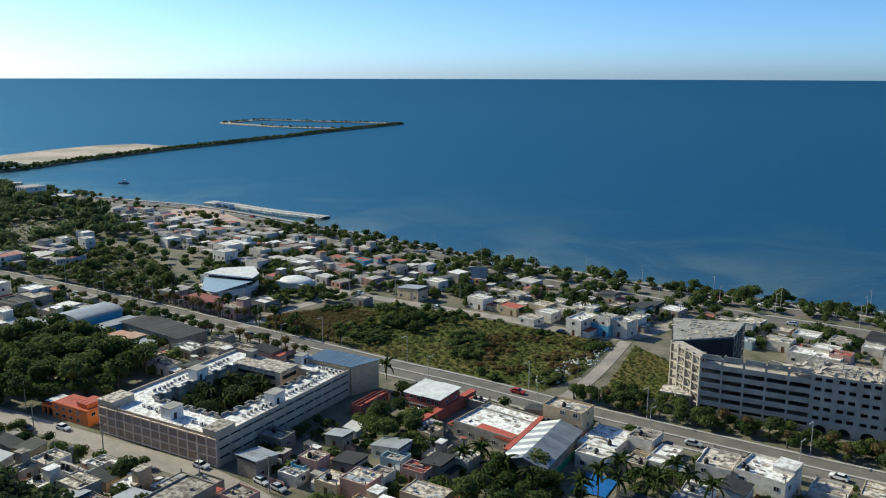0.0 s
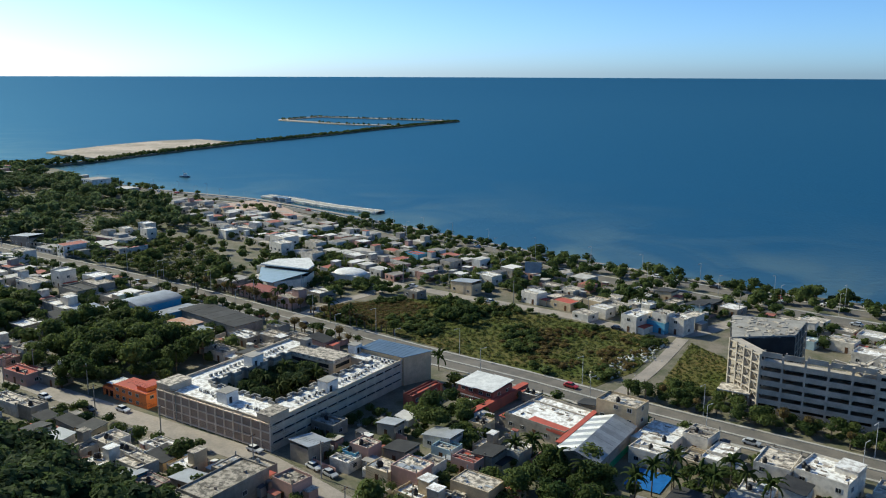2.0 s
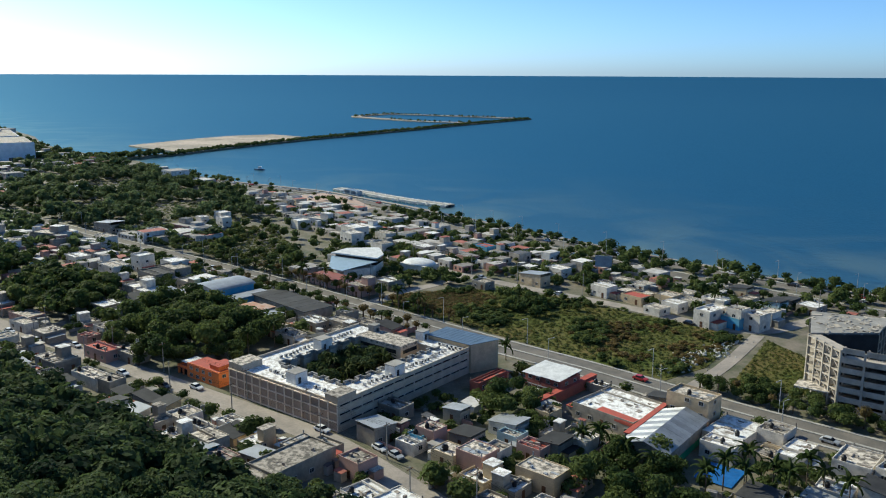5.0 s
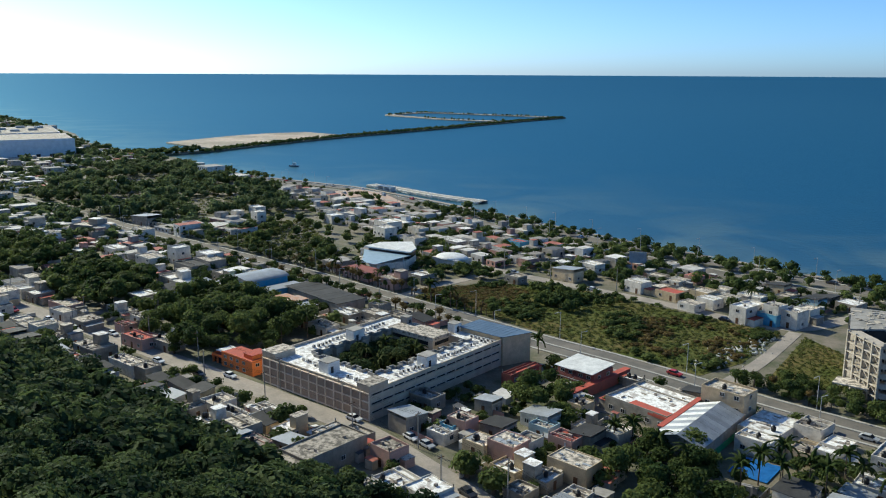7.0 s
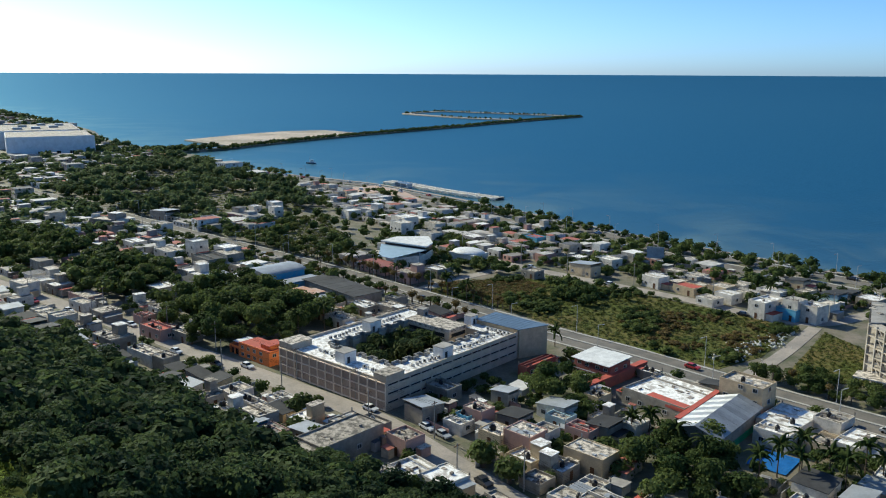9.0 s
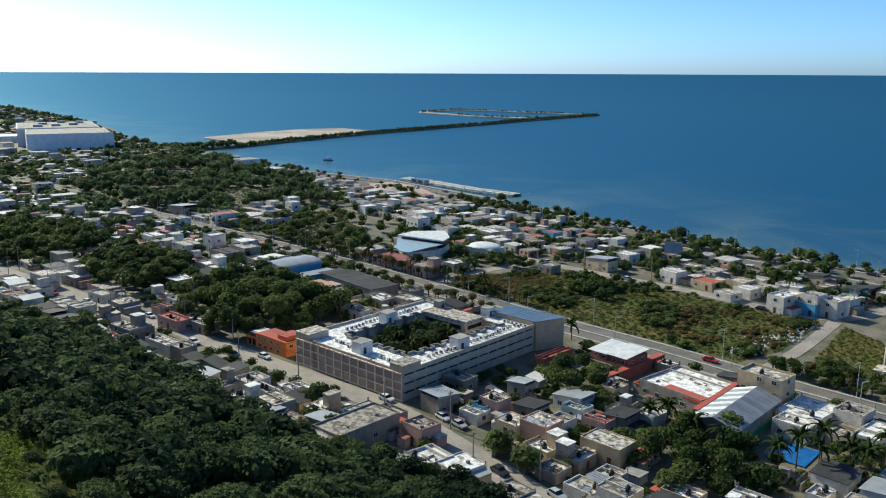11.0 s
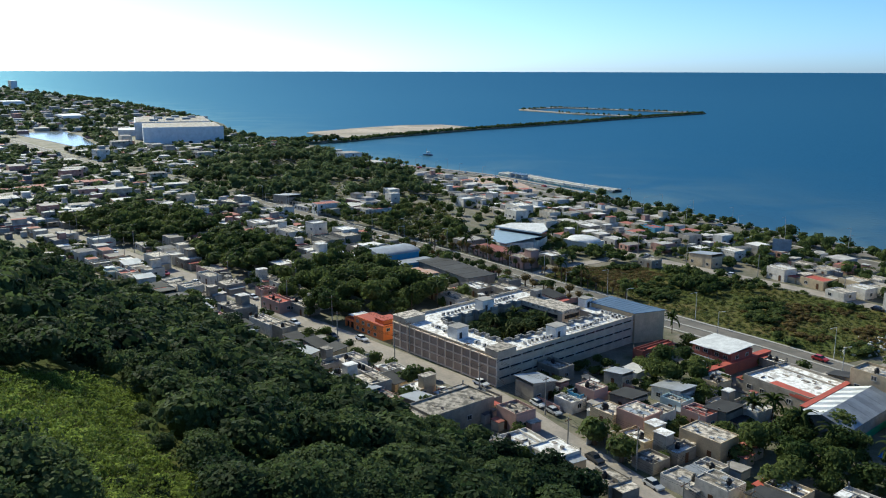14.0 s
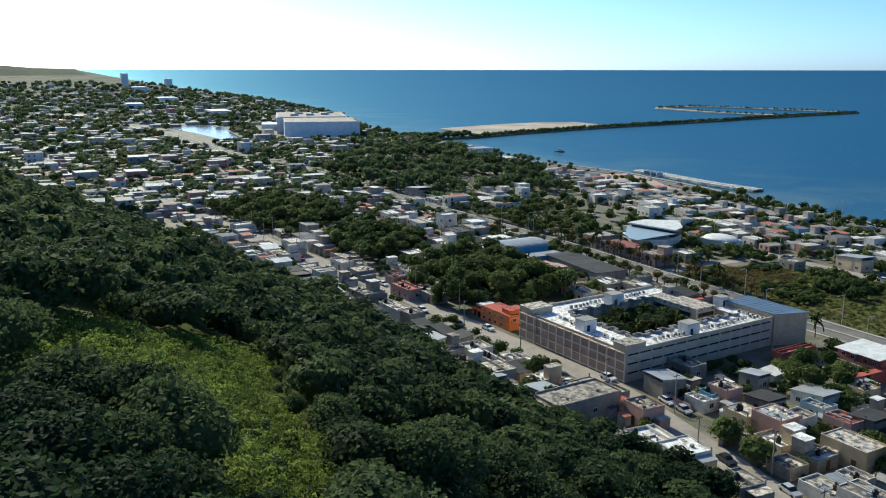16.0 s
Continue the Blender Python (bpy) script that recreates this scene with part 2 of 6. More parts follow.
        bm.faces.new((low[i], low[j], top[j], top[i]))
    return bm


def empty(name, m, label, category, group="", kind=""):
    ob = new(name)
    ob.empty_display_size = 0.5
    ob.matrix_basis = m
    return tagged(ob, label, category, group, kind)


# ---------------------------------------------------------------- lie of the land
SHORE = [(900, -60), (400, 165), (177, 318), (105, 358), (59, 391), (5, 434), (-44, 478), (-70, 500), (-114, 530), (-163, 572), (-252, 628),
         (-306, 662), (-356, 703), (-414, 765), (-466, 800), (-560, 864), (-634, 938), (-700, 1024), (-805, 1130), (-1150, 1430),
         (-1711, 1860), (-3000, 2600), (-5200, 3700)]
STREET = [(40, 95), (-20, 150), (-36, 164), (-52, 179), (-80, 194), (-115, 212.5), (-180, 246), (-270, 290), (-423, 359), (-567, 420), (-900, 560)]
AVENUE = [(190, 124), (93, 181.5), (84, 187.5), (61, 202), (47, 211), (37, 217.5), (19, 230.5), (7, 239.5), (-1, 244.5), (-16, 253), (-40, 270), (-74, 293), (-122, 326), (-167, 354),
          (-230, 392), (-290, 431), (-322, 450), (-375, 484), (-434, 511), (-472, 528), (-587, 597), (-712, 676), (-882, 773)]
COAST_ROAD = [(330, 165), (157, 288), (95, 329), (54, 361), (4, 399), (-57, 455), (-117, 510), (-188, 568), (-260, 600), (-340, 640)]


def away(points, x, y):
    """Signed distance from a line of points: positive on its right-hand side. Works on arrays."""
    x, y = np.asarray(x, float), np.asarray(y, float)
    best, sign = np.full(x.shape, 1e9), np.ones(x.shape)
    for (ax, ay), (bx, by) in zip(points, points[1:]):
        dx, dy = bx - ax, by - ay
        t = np.clip(((x - ax) * dx + (y - ay) * dy) / (dx * dx + dy * dy), 0, 1)
        ex, ey = x - ax - t * dx, y - ay - t * dy
        d = np.hypot(ex, ey)
        near = d < best
        best, sign = np.where(near, d, best), np.where(near, np.sign(ex * dy - ey * dx), sign)
    return best * sign


def hill(x, y):
    """The wooded hill on the near side of the street."""
    x, y = np.asarray(x, float), np.asarray(y, float)
    s = -0.46 * (x + 52) - 0.89 * (y - 180) - 0.20 * np.maximum(0, -x - 210)
    rise = 0.5 * (s - 30)
    z = np.where(rise > -6, 3 * np.log1p(np.exp(np.clip(rise / 3, -9, 40))), 0)
    z = np.where(z > 44, 44 + 9 * np.tanh((z - 44) / 14), z)
    bend = np.clip((x + 20) / 70, 0, 1)          # the slope gives way towards the right
    return z * (1 - 0.75 * bend)


def lift(r):
    """The far distance rises very gently to meet the skyline."""
    return 66.0 * np.clip((np.asarray(r, float) - 2500) / 2400, 0, 1) ** 1.6


def land(x, y):
    d = -away(SHORE, x, y)
    return np.where(d > 0, np.minimum(d * 0.10, 0.9), np.maximum(d * 0.05, -4.0)) + np.where(d > 40, hill(x, y), 0)


def inside(poly, x, y):
    x, y = np.asarray(x, float), np.asarray(y, float)
    hit = np.zeros(x.shape, bool)
    for (ax, ay), (bx, by) in zip(poly, poly[1:] + poly[:1]):
        hit ^= ((ay > y) != (by > y)) & (x < (bx - ax) * (y - ay) / ((by - ay) or 1e-9) + ax)
    return hit


def polar(step, radii):
    """Rings round the camera's foot: points, and faces that join them."""
    ang = np.radians(np.concatenate([np.arange(-40, 75, step), np.arange(75, 320, 5.0)]))
    a, r = np.meshgrid(ang, radii)
    n, rows = len(ang), len(radii)
    i = np.arange(n)
    faces = [(k * n + a0, (k + 1) * n + a0, (k + 1) * n + a1, k * n + a1) for k in range(rows - 1) for a0, a1 in zip(i.tolist(), np.roll(i, -1).tolist())]
    return -np.sin(a).ravel(), np.cos(a).ravel(), r.ravel(), faces


gx, gy, gr, gf = polar(0.5, np.concatenate([[0.01], np.geomspace(2.0, 4850, 230)]))
gx, gy = gx * gr, gy * gr
gz = land(gx, gy) + lift(gr)
ground = sheet("ground", np.stack([gx, gy, gz], 1).tolist(), gf, GROUND)
ground.data.polygons.foreach_set("use_smooth", [True] * len(ground.data.polygons))
tagged(ground, "dry sandy town ground rising to a grassy hillside", "ground", kind="structure")
ground.data.materials.append(HILL_GRASS)
ground.data.materials.append(FAR_GROUND)
mid = np.array([p.center[:2] for p in ground.data.polygons])
ground.data.polygons.foreach_set("material_index", np.where(np.hypot(mid[:, 0], mid[:, 1]) > 1500, 2, (hill(mid[:, 0], mid[:, 1]) > 1.5).astype(int)).tolist())

# the sea: level, then lifting very gently towards the skyline
wx, wy, wr, wf = polar(1.0, np.concatenate([np.geomspace(60, 2500, 90), np.linspace(2600, 4900, 24)]))
wx, wy = wx * wr, wy * wr
wz = lift(wr)
sea = sheet("sea", np.stack([wx, wy, wz], 1).tolist(), wf, SEA)
sea.data.polygons.foreach_set("use_smooth", [True] * len(sea.data.polygons))
off = away(SHORE, wx, wy)
att = sea.data.attributes.new("shallow", "FLOAT", "POINT")
att.data.foreach_set("value", np.clip(np.exp(-np.maximum(off, 0) / 75), 0, 1).astype(np.float32))
tagged(sea, "calm deep blue sea with shallow brownish edge", "sea", kind="structure")


def ribbon(name, points, width, mat, label, category, z=0.06, side=0.0, thick=0.0, step=6.0):
    """A road or kerb along a line of points, draped over the land; thick gives it a real height."""
    pts = [Vector((*p, 0)) for p in points]
    line = []
    for a, b in zip(pts, pts[1:]):
        n = max(1, int((b - a).length / step))
        line += [a.lerp(b, i / n) for i in range(n)]
    line.append(pts[-1])
    for _ in range(3):
        line = [line[0]] + [(line[i - 1] + line[i] * 2 + line[i + 1]) / 4 for i in range(1, len(line) - 1)] + [line[-1]]
    verts, faces = [], []
    for i, p in enumerate(line):
        d = (line[min(i + 1, len(line) - 1)] - line[max(i - 1, 0)]).normalized()
        nrm = Vector((d.y, -d.x, 0))
        for k in (-1, 1):
            q = p + nrm * (side + k * width / 2)
            h = max(0.9, float(land(q.x, q.y))) + z
            verts += [(q.x, q.y, h), (q.x, q.y, h - thick - 0.4)]
        if i:
            o = 4 * i
            faces += [(o - 4, o - 2, o + 2, o), (o - 3, o - 4, o, o + 1), (o - 2, o - 1, o + 3, o + 2)]
    ob = sheet(name, verts, faces, mat)
    return tagged(ob, label, category, kind="structure")


ribbon("road_street", STREET, 7.0, DUSTY, "pale dusty concrete street beside the courtyard block", "road")
ribbon("road_avenue_near", AVENUE, 5.0, ASPHALT, "worn grey asphalt carriageway of the avenue", "road", side=3.05)
ribbon("road_avenue_far", AVENUE, 5.0, ASPHALT, "worn grey asphalt carriageway of the avenue", "road", side=-3.05)
ribbon("avenue_median", AVENUE, 0.9, KERB, "raised pale concrete median strip", "median", z=0.22, thick=0.2)
ribbon("kerb_avenue", AVENUE, 1.0, KERB, "raised pale concrete kerb and footway", "kerb", z=0.2, side=-6.1, thick=0.2)
ribbon("kerb_avenue_near", AVENUE, 1.0, KERB, "raised pale concrete kerb and footway", "kerb", z=0.2, side=6.1, thick=0.2)
ribbon("road_coast_near", COAST_ROAD, 8.5, ASPHALT, "grey asphalt carriageway of the seafront road", "road", side=-1.5)
ribbon("road_coast_far", COAST_ROAD, 7.5, ASPHALT, "grey asphalt carriageway of the seafront road", "road", side=14.0)
ribbon("coast_median", COAST_ROAD, 1.6, KERB, "pale concrete kerb of the seafront road", "kerb", z=0.2, side=4.0, thick=0.2)
ribbon("coast_kerb", COAST_ROAD, 1.4, KERB, "pale concrete kerb of the seafront road", "kerb", z=0.2, side=19.0, thick=0.2)
ribbon("promenade", COAST_ROAD, 3.5, DUSTY, "pale paved seafront promenade", "promenade", z=0.12, side=25.0)
BACK_STREET = [(98, 312), (80, 296), (64, 281), (44, 293), (21, 311), (-10, 328), (-44, 349), (-90, 385)]
ribbon("road_back_street", BACK_STREET, 6.0, DUSTY, "pale dusty back street beside the open field", "road")
ribbon("road_lane", [(64, 281), (54, 260), (43, 239), (33, 225)], 4.2, DUSTY, "pale dirt lane across the field", "road", z=0.1)
ribbon("road_side_street", [(-74, 296), (-66, 314), (-50, 334), (-44, 349)], 5.0, DUSTY, "pale street beside the field", "road", z=0.08)
FIELD_EDGE = [(-68, 298), (-62, 314), (-37, 326), (-5, 321), (18, 306), (59, 278), (42, 246), (29, 233), (-9, 258), (-38, 279)]
field = part("field", prism(bmesh.new(), FIELD_EDGE[::-1], 0.3, 0.98), FIELD)
tagged(field, "overgrown green and brown vacant field", "field", kind="structure")
field_b = part("field", prism(bmesh.new(), [(66, 276), (50, 240), (46, 230), (66, 228), (76, 256)][::1], 0.3, 0.98), FIELD)
tagged(field_b, "overgrown green vacant plot beside the ruin", "field", kind="structure")

# the causeway, the sand bank behind it and the ring-shaped island
CAUSEWAY = [(-452, 748), (-432, 786), (-412, 815), (-394, 880), (-367, 960), (-331, 1052), (-243, 1238), (-205, 1330), (-154, 1440), (-79, 1592)]
RING = [(-150, 1440), (-260, 1470), (-420, 1600), (-372, 1722), (-230, 1665), (-79, 1597)]


def bank(name, points, width, z, mat, label, category):
    ob = ribbon(name, points, width, mat, label, category, z=z - 0.9, thick=3.0, step=14.0)
    return ob


bank("causeway", CAUSEWAY, 13.0, 2.0, GROUND, "low dark causeway running out into the sea", "causeway")
bank("island_bank", RING, 18.0, 1.6, SAND, "low sandy ring-shaped island bank", "island")
sandbank = part("sand_bank", prism(bmesh.new(), [(-412, 850), (-380, 950), (-340, 1045), (-346, 1080), (-405, 1114), (-447, 1082), (-476, 1022), (-492, 962), (-506, 914), (-470, 885)], -1, 1.4), SAND)
tagged(sandbank, "broad pale sand bank behind the causeway", "sand bank", kind="structure")

# ---------------------------------------------------------------- trees
def crown_data(leaves, seed, size=0.17, core=2, loose=0.38, bumps=7):
    """A ragged crown of unit radius: a lumpy dark core and many tilted leaf clumps round it."""
    rng = np.random.default_rng(seed)
    lobes = rng.normal(size=(bumps, 3))
    lobes /= np.linalg.norm(lobes, axis=1)[:, None]
    lobes[:, 2] = np.abs(lobes[:, 2]) * 0.8
    lift = rng.uniform(0.15, 0.45, bumps)

    def radius(d):
        near = np.clip((d @ lobes.T), 0, 1) ** (4 if bumps < 9 else 9)
        return 0.66 + (near * lift).max(1)

    bm = bmesh.new()
    bmesh.ops.create_icosphere(bm, subdivisions=max(core, 1), radius=1.0)
    v = np.array([p.co[:] for p in bm.verts])
    f = np.array([[q.index for q in p.verts] for p in bm.faces])
    bm.free()
    d = v / np.linalg.norm(v, axis=1)[:, None]
    v = d * (radius(d) * 0.82)[:, None]
    d = rng.normal(size=(leaves, 3))
    d /= np.linalg.norm(d, axis=1)[:, None]
    d[:, 2] = np.where(d[:, 2] < -0.35, -d[:, 2], d[:, 2])
    c = d * (radius(d) * rng.uniform(0.82, 1.08, leaves))[:, None]
    n = d + rng.normal(size=(leaves, 3)) * loose
    n /= np.linalg.norm(n, axis=1)[:, None]
    a = np.cross(n, rng.normal(size=(leaves, 3)))
    a /= np.linalg.norm(a, axis=1)[:, None]
    b = np.cross(n, a)
    s = rng.uniform(0.6, 1.3, leaves)[:, None] * size
    quad = np.stack([c - a * s, c - b * s * 0.7, c + a * s, c + b * s * 0.7], 1).reshape(-1, 3)
    o = len(v) + 4 * np.arange(leaves)[:, None]
    lf = np.concatenate([o + [0, 1, 2], o + [0, 2, 3]])
    if not core:                                # loose tufts with nothing inside
        f, lf, v = f[:0], lf - len(v), v[:0]
    v = np.concatenate([v, quad])
    v[:, 2] *= 0.85
    return v, np.concatenate([f, lf])


def mesh_of(name, v, f, mat, tone=None):
    me = bpy.data.meshes.new(name)
    me.vertices.add(len(v)), me.loops.add(len(f) * 3), me.polygons.add(len(f))
    me.vertices.foreach_set("co", np.asarray(v, np.float32).ravel())
    me.loops.foreach_set("vertex_index", np.asarray(f, np.int32).ravel())
    me.polygons.foreach_set("loop_start", np.arange(0, len(f) * 3, 3, dtype=np.int32))
    me.materials.append(mat)
    me.update(calc_edges=True)
    att = me.attributes.new("tone", "FLOAT", "POINT")
    att.data.foreach_set("value", np.full(len(v), 0.5, np.float32) if tone is None else np.asarray(tone, np.float32))
    return me


def woods(name, places, templates, mat, label, category, seed):
    """Many crowns joined into one mesh: rows of x, y, z, radius, height factor."""
    rng = np.random.default_rng(seed)
    vs, fs, tones, o = [], [], [], 0
    for x, y, z, r, k in places:
        v, f = templates[rng.integers(len(templates))]
        a = rng.uniform(0, 6.28)
        c, s = np.cos(a) * r, np.sin(a) * r
        vs.append(np.stack([v[:, 0] * c - v[:, 1] * s + x, v[:, 0] * s + v[:, 1] * c + y, v[:, 2] * r * k + z], 1))
        fs.append(f + o)
        tones.append(np.full(len(v), rng.random()))
        o += len(v)
    ob = new(name, mesh_of(name, np.concatenate(vs), np.concatenate(fs), mat, np.concatenate(tones)))
    return tagged(ob, label, category, kind="stuff")


def scatter(poly, gap, seed, jitter=0.9):
    """Points at about that gap over a polygon."""
    rng = np.random.default_rng(seed)
    xs, ys = [p[0] for p in poly], [p[1] for p in poly]
    x, y = np.meshgrid(np.arange(min(xs), max(xs), gap), np.arange(min(ys), max(ys), gap))
    x, y = x.ravel() + rng.uniform(-jitter, jitter, x.size) * gap * 0.6, y.ravel() + rng.uniform(-jitter, jitter, x.size) * gap * 0.6
    keep = inside(poly, x, y)
    return x[keep], y[keep], rng


FINE_CROWNS = [crown_data(840, 10 + s, 0.064, 2, 0.7, 16) for s in range(5)]
NEAR_CROWNS = [crown_data(280, s, 0.112, 1, 0.5, 12) for s in range(6)]
MID_CROWNS = [crown_data(84, 20 + s, 0.20, 1) for s in range(6)]
FAR_CROWNS = [crown_data(30, 40 + s, 0.34, 1) for s in range(5)]
FINE_TUFTS = [crown_data(40, 150 + s, 0.17, 0) for s in range(5)]
TUFTS = [crown_data(34, 50 + s, 0.30, 0) for s in range(5)]

# the hillside: dense low forest with a grassy clearing
CLEARING = [(-66, 42), (-77, 52), (-79, 62), (-76, 69), (-80, 82), (-71, 84), (-59, 65), (-50, 60), (-42, 55), (-33, 46), (-35, 34), (-40, 39), (-47, 47), (-56, 49)]
hx, hy, rng = scatter([(-420, 250), (-150, 205), (-95, 168), (-60, 145), (-30, 118), (10, 96), (40, 70), (40, 5), (-120, 5), (-260, 60), (-420, 120)], 3.7, 5)
keep = ~inside(CLEARING, hx, hy) & (hill(hx, hy) > 0.5) & (np.hypot(hx, hy) > 36) & (np.arctan2(-hx, hy) < radians(61)) & (np.arctan2(-hx, hy) > radians(-30))
hx, hy = hx[keep], hy[keep]
hr = 1.6 + 3.0 * rng.random(len(hx)) ** 1.6
hr = np.where(inside(CLEARING, hx * 1.12, hy * 1.12) | inside(CLEARING, hx * 1.22, hy * 1.22), np.minimum(hr, 1.2), hr)
hz = land(hx, hy) + hr * 0.75 + 1.4 * rng.random(len(hx))
hk = rng.uniform(0.8, 1.15, len(hx))
HILL_WOODS = "dense green hillside forest of low round trees"
rows, dist = np.stack([hx, hy, hz, hr, hk], 1), np.hypot(hx, hy)
for k, (lo, hi, crowns) in enumerate(((0, 82, FINE_CROWNS), (82, 132, NEAR_CROWNS), (132, 600, MID_CROWNS))):
    woods("hill_forest", rows[(dist >= lo) & (dist < hi)], crowns, LEAF_HILL, HILL_WOODS, "forest", k + 1)

# ---------------------------------------------------------------- the courtyard block
BC = Vector((-52.9, 184.0))                      # its street corner
BU, BV = Vector((-0.87, 0.493)).normalized(), Vector((0.493, 0.87)).normalized()
B_ROT = math.degrees(math.atan2(-BU.y, -BU.x))     # local x runs along the street towards this corner, y away from it
TAUPE = material("taupe_panel", (0.43, 0.32, 0.24), (0.33, 0.25, 0.19), scale=0.4, vary=0.12)
RIB = material("pale_rib_concrete", (0.84, 0.71, 0.55), (0.70, 0.58, 0.44), scale=0.4)
BAND = material("pale_band_concrete", (0.57, 0.48, 0.36), (0.44, 0.37, 0.28), scale=0.4, vary=0.06)
main = empty("courtyard_building", pose(BC.x, BC.y, 0.9, 0, 0, B_ROT) @ Matrix.Diagonal((1, 1, 0.83, 1)), "three-storey pale concrete courtyard block with white coated roof", "building")
LEN, DEP, TOP, ROOF = 41.0, 53.0, 9.6, 8.7


def wing(outline, label=""):
    part("wall", prism(bmesh.new(), outline, 0, ROOF - 0.02), BAND, main, label)


def saw(x0, y0, x1, y1, n, ox, oy):
    """Corners of a stepped edge from one point to another; ox, oy is how far each step stands out."""
    pts = []
    for i in range(n):
        for t, k in ((i / n, 0), ((i + 0.5) / n, 0), ((i + 0.5) / n, 1), ((i + 1) / n, 1)):
            pts.append((x0 + (x1 - x0) * t + ox * k, y0 + (y1 - y0) * t + oy * k))
    return pts


# local frame: x = -u, y = v
street_in = saw(-7.5, 9.0, -32.5, 9.0, 6, 0, 1.4)
right_in = saw(-7.0, 48.0, -7.0, 10.5, 9, -1.5, 0)
left_in = saw(-33.0, 10.5, -33.0, 41.0, 6, 1.5, 0)
outer = [(-LEN, 0), (0, 0), (0, DEP), (-15, DEP), (-15, 49)]
ring = outer + right_in + street_in + left_in + [(-33, 40.5), (-15.2, 40.5), (-15.2, 48.5), (-LEN, 50)]
parts_roof = ([(-LEN, 0), (0, 0), (0, 10.5), (-7.0, 10.5)] + street_in + [(-33.0, 10.5), (-LEN, 10.5)],
              [(0, 10.5), (0, DEP), (-15, DEP), (-15, 48.0)] + right_in,
              [(-LEN, 50), (-LEN, 10.5), (-33.0, 10.5)] + left_in + [(-33, 50)],
              [(-33, 40.5), (-15.2, 40.5), (-15.2, 48.6), (-33, 48.6)])
for k, (outline, name) in enumerate(zip(parts_roof, ("street wing", "long wing", "rear wing", "cross wing"))):
    wing(outline)
    # roof surface, just proud of the walls
    part("roof", prism(bmesh.new(), outline, ROOF, ROOF + 0.06 + 0.012 * k + (0.9 if k == 3 else 0)), WHITE_ROOF if k != 3 else GREY_ROOF, main, "patchy white waterproof roof coating")
for x0, x1, y0, y1 in ((-LEN, 0, -0.05, 0.25), (-0.25, 0.05, 0.25, DEP), (-LEN - 0.05, -LEN + 0.25, 0.25, 50)):
    part("parapet", boxes((x0, x1, y0, y1, ROOF, TOP)), BAND, main)


def stepped_parapet(points, h):
    for k, ((ax, ay), (bx, by)) in enumerate(zip(points, points[1:])):
        if abs(ax - bx) + abs(ay - by) > 0.01:
            part("stepped_parapet", boxes((min(ax, bx) - 0.14, max(ax, bx) + 0.14, min(ay, by) - 0.14, max(ay, by) + 0.14, ROOF - 0.3, ROOF + h + 0.004 * (k % 2))), CONCRETE, main)


for edge in (street_in, right_in, left_in):
    stepped_parapet(edge, 1.0)
for x0, x1, y0, y1, z1, mat, label in ((-4.3, 0.08, -0.08, 6.3, 10.9, BAND, "grey corner stair block"), (-LEN - 0.08, -35.8, -0.08, 7.0, 10.9, BAND, "grey corner stair block"),
                                       (-21.0, -17.4, 2.4, 6.4, 12.2, PAINT, "white roof stair tower"), (-35.2, -31.8, 25.2, 29.4, 12.4, PAINT, "white roof stair tower"),
                                       (-5.0, -1.6, 22.4, 26.6, 12.2, PAINT, "white roof stair tower"), (-18.0, -15.2, 50.5, 53.6, 11.8, PAINT, "white roof stair tower"),
                                       (-33.0, -30.5, 46.0, 48.4, 12.0, CONCRETE, "grey roof box")):
    b = part("stair_tower", boxes((x0, x1, y0, y1, 6.0 if z1 < 11 else ROOF, z1)), mat, main, label)
    part("cap", boxes((x0 - 0.15, x1 + 0.15, y0 - 0.15, y1 + 0.15, z1, z1 + 0.18)), GREY_ROOF if z1 < 11 else CONCRETE, b)
    if z1 > 11:
        part("door", boxes((x1 - 0.02, x1 + 0.05, y0 + 0.9, y0 + 1.8, ROOF + 0.1, ROOF + 2.1)), DARK_SHEET_AND_SHADE, b)

# street front: ribs, rails and a panel in every bay of three rows
bays, rows = 13, 3
bw, fh = LEN / bays, 2.72
for i in range(bays + 1):
    x = -LEN + i * bw
    part("rib", boxes((max(x - 0.15, -LEN), min(x + 0.15, 0.0), -0.34, 0, 0, ROOF + 0.25)), RIB, main)
for r in range(rows + 1):
    part("rail", boxes((-LEN, 0, -0.42, 0, 0.35 + r * fh, 0.62 + r * fh)), RIB, main)
panel_me = bpy.data.meshes.new("panel")
boxes((0.2, bw - 0.2, -0.12, 0, 0.02, fh - 0.55)).to_mesh(panel_me)
panel_me.materials.append(TAUPE)
gap_me = bpy.data.meshes.new("vent_slot")
boxes((0.2, bw - 0.2, -0.06, 0, fh - 0.53, fh - 0.28)).to_mesh(gap_me)
gap_me.materials.append(GLASS_AND_SHADE)
for i in range(bays):
    for r in range(rows):
        m = pose(-LEN + i * bw, 0, 0.64 + r * fh)
        p = shared("panel", panel_me, main, m)
        shared("vent_slot", gap_me, p)

# long side: three rows of slit windows between pale bands
slit_me = bpy.data.meshes.new("window")
boxes((0, 0.09, 0.1, 3.7, 0, 0.62)).to_mesh(slit_me)
slit_me.materials.append(FRAME)
pane_me = bpy.data.meshes.new("pane")
boxes((0.09, 0.105, 0.18, 3.62, 0.07, 0.55)).to_mesh(pane_me)
pane_me.materials.append(GLASS_AND_SHADE)
for r in range(3):
    for i in range(13):
        w = shared("window", slit_me, main, pose(0, 0.4 + i * 4.0, 2.35 + r * 2.72))
        shared("pane", pane_me, w)
    part("ledge", boxes((0, 0.22, 0, DEP, 1.95 + r * 2.72, 2.18 + r * 2.72)), BAND, main)
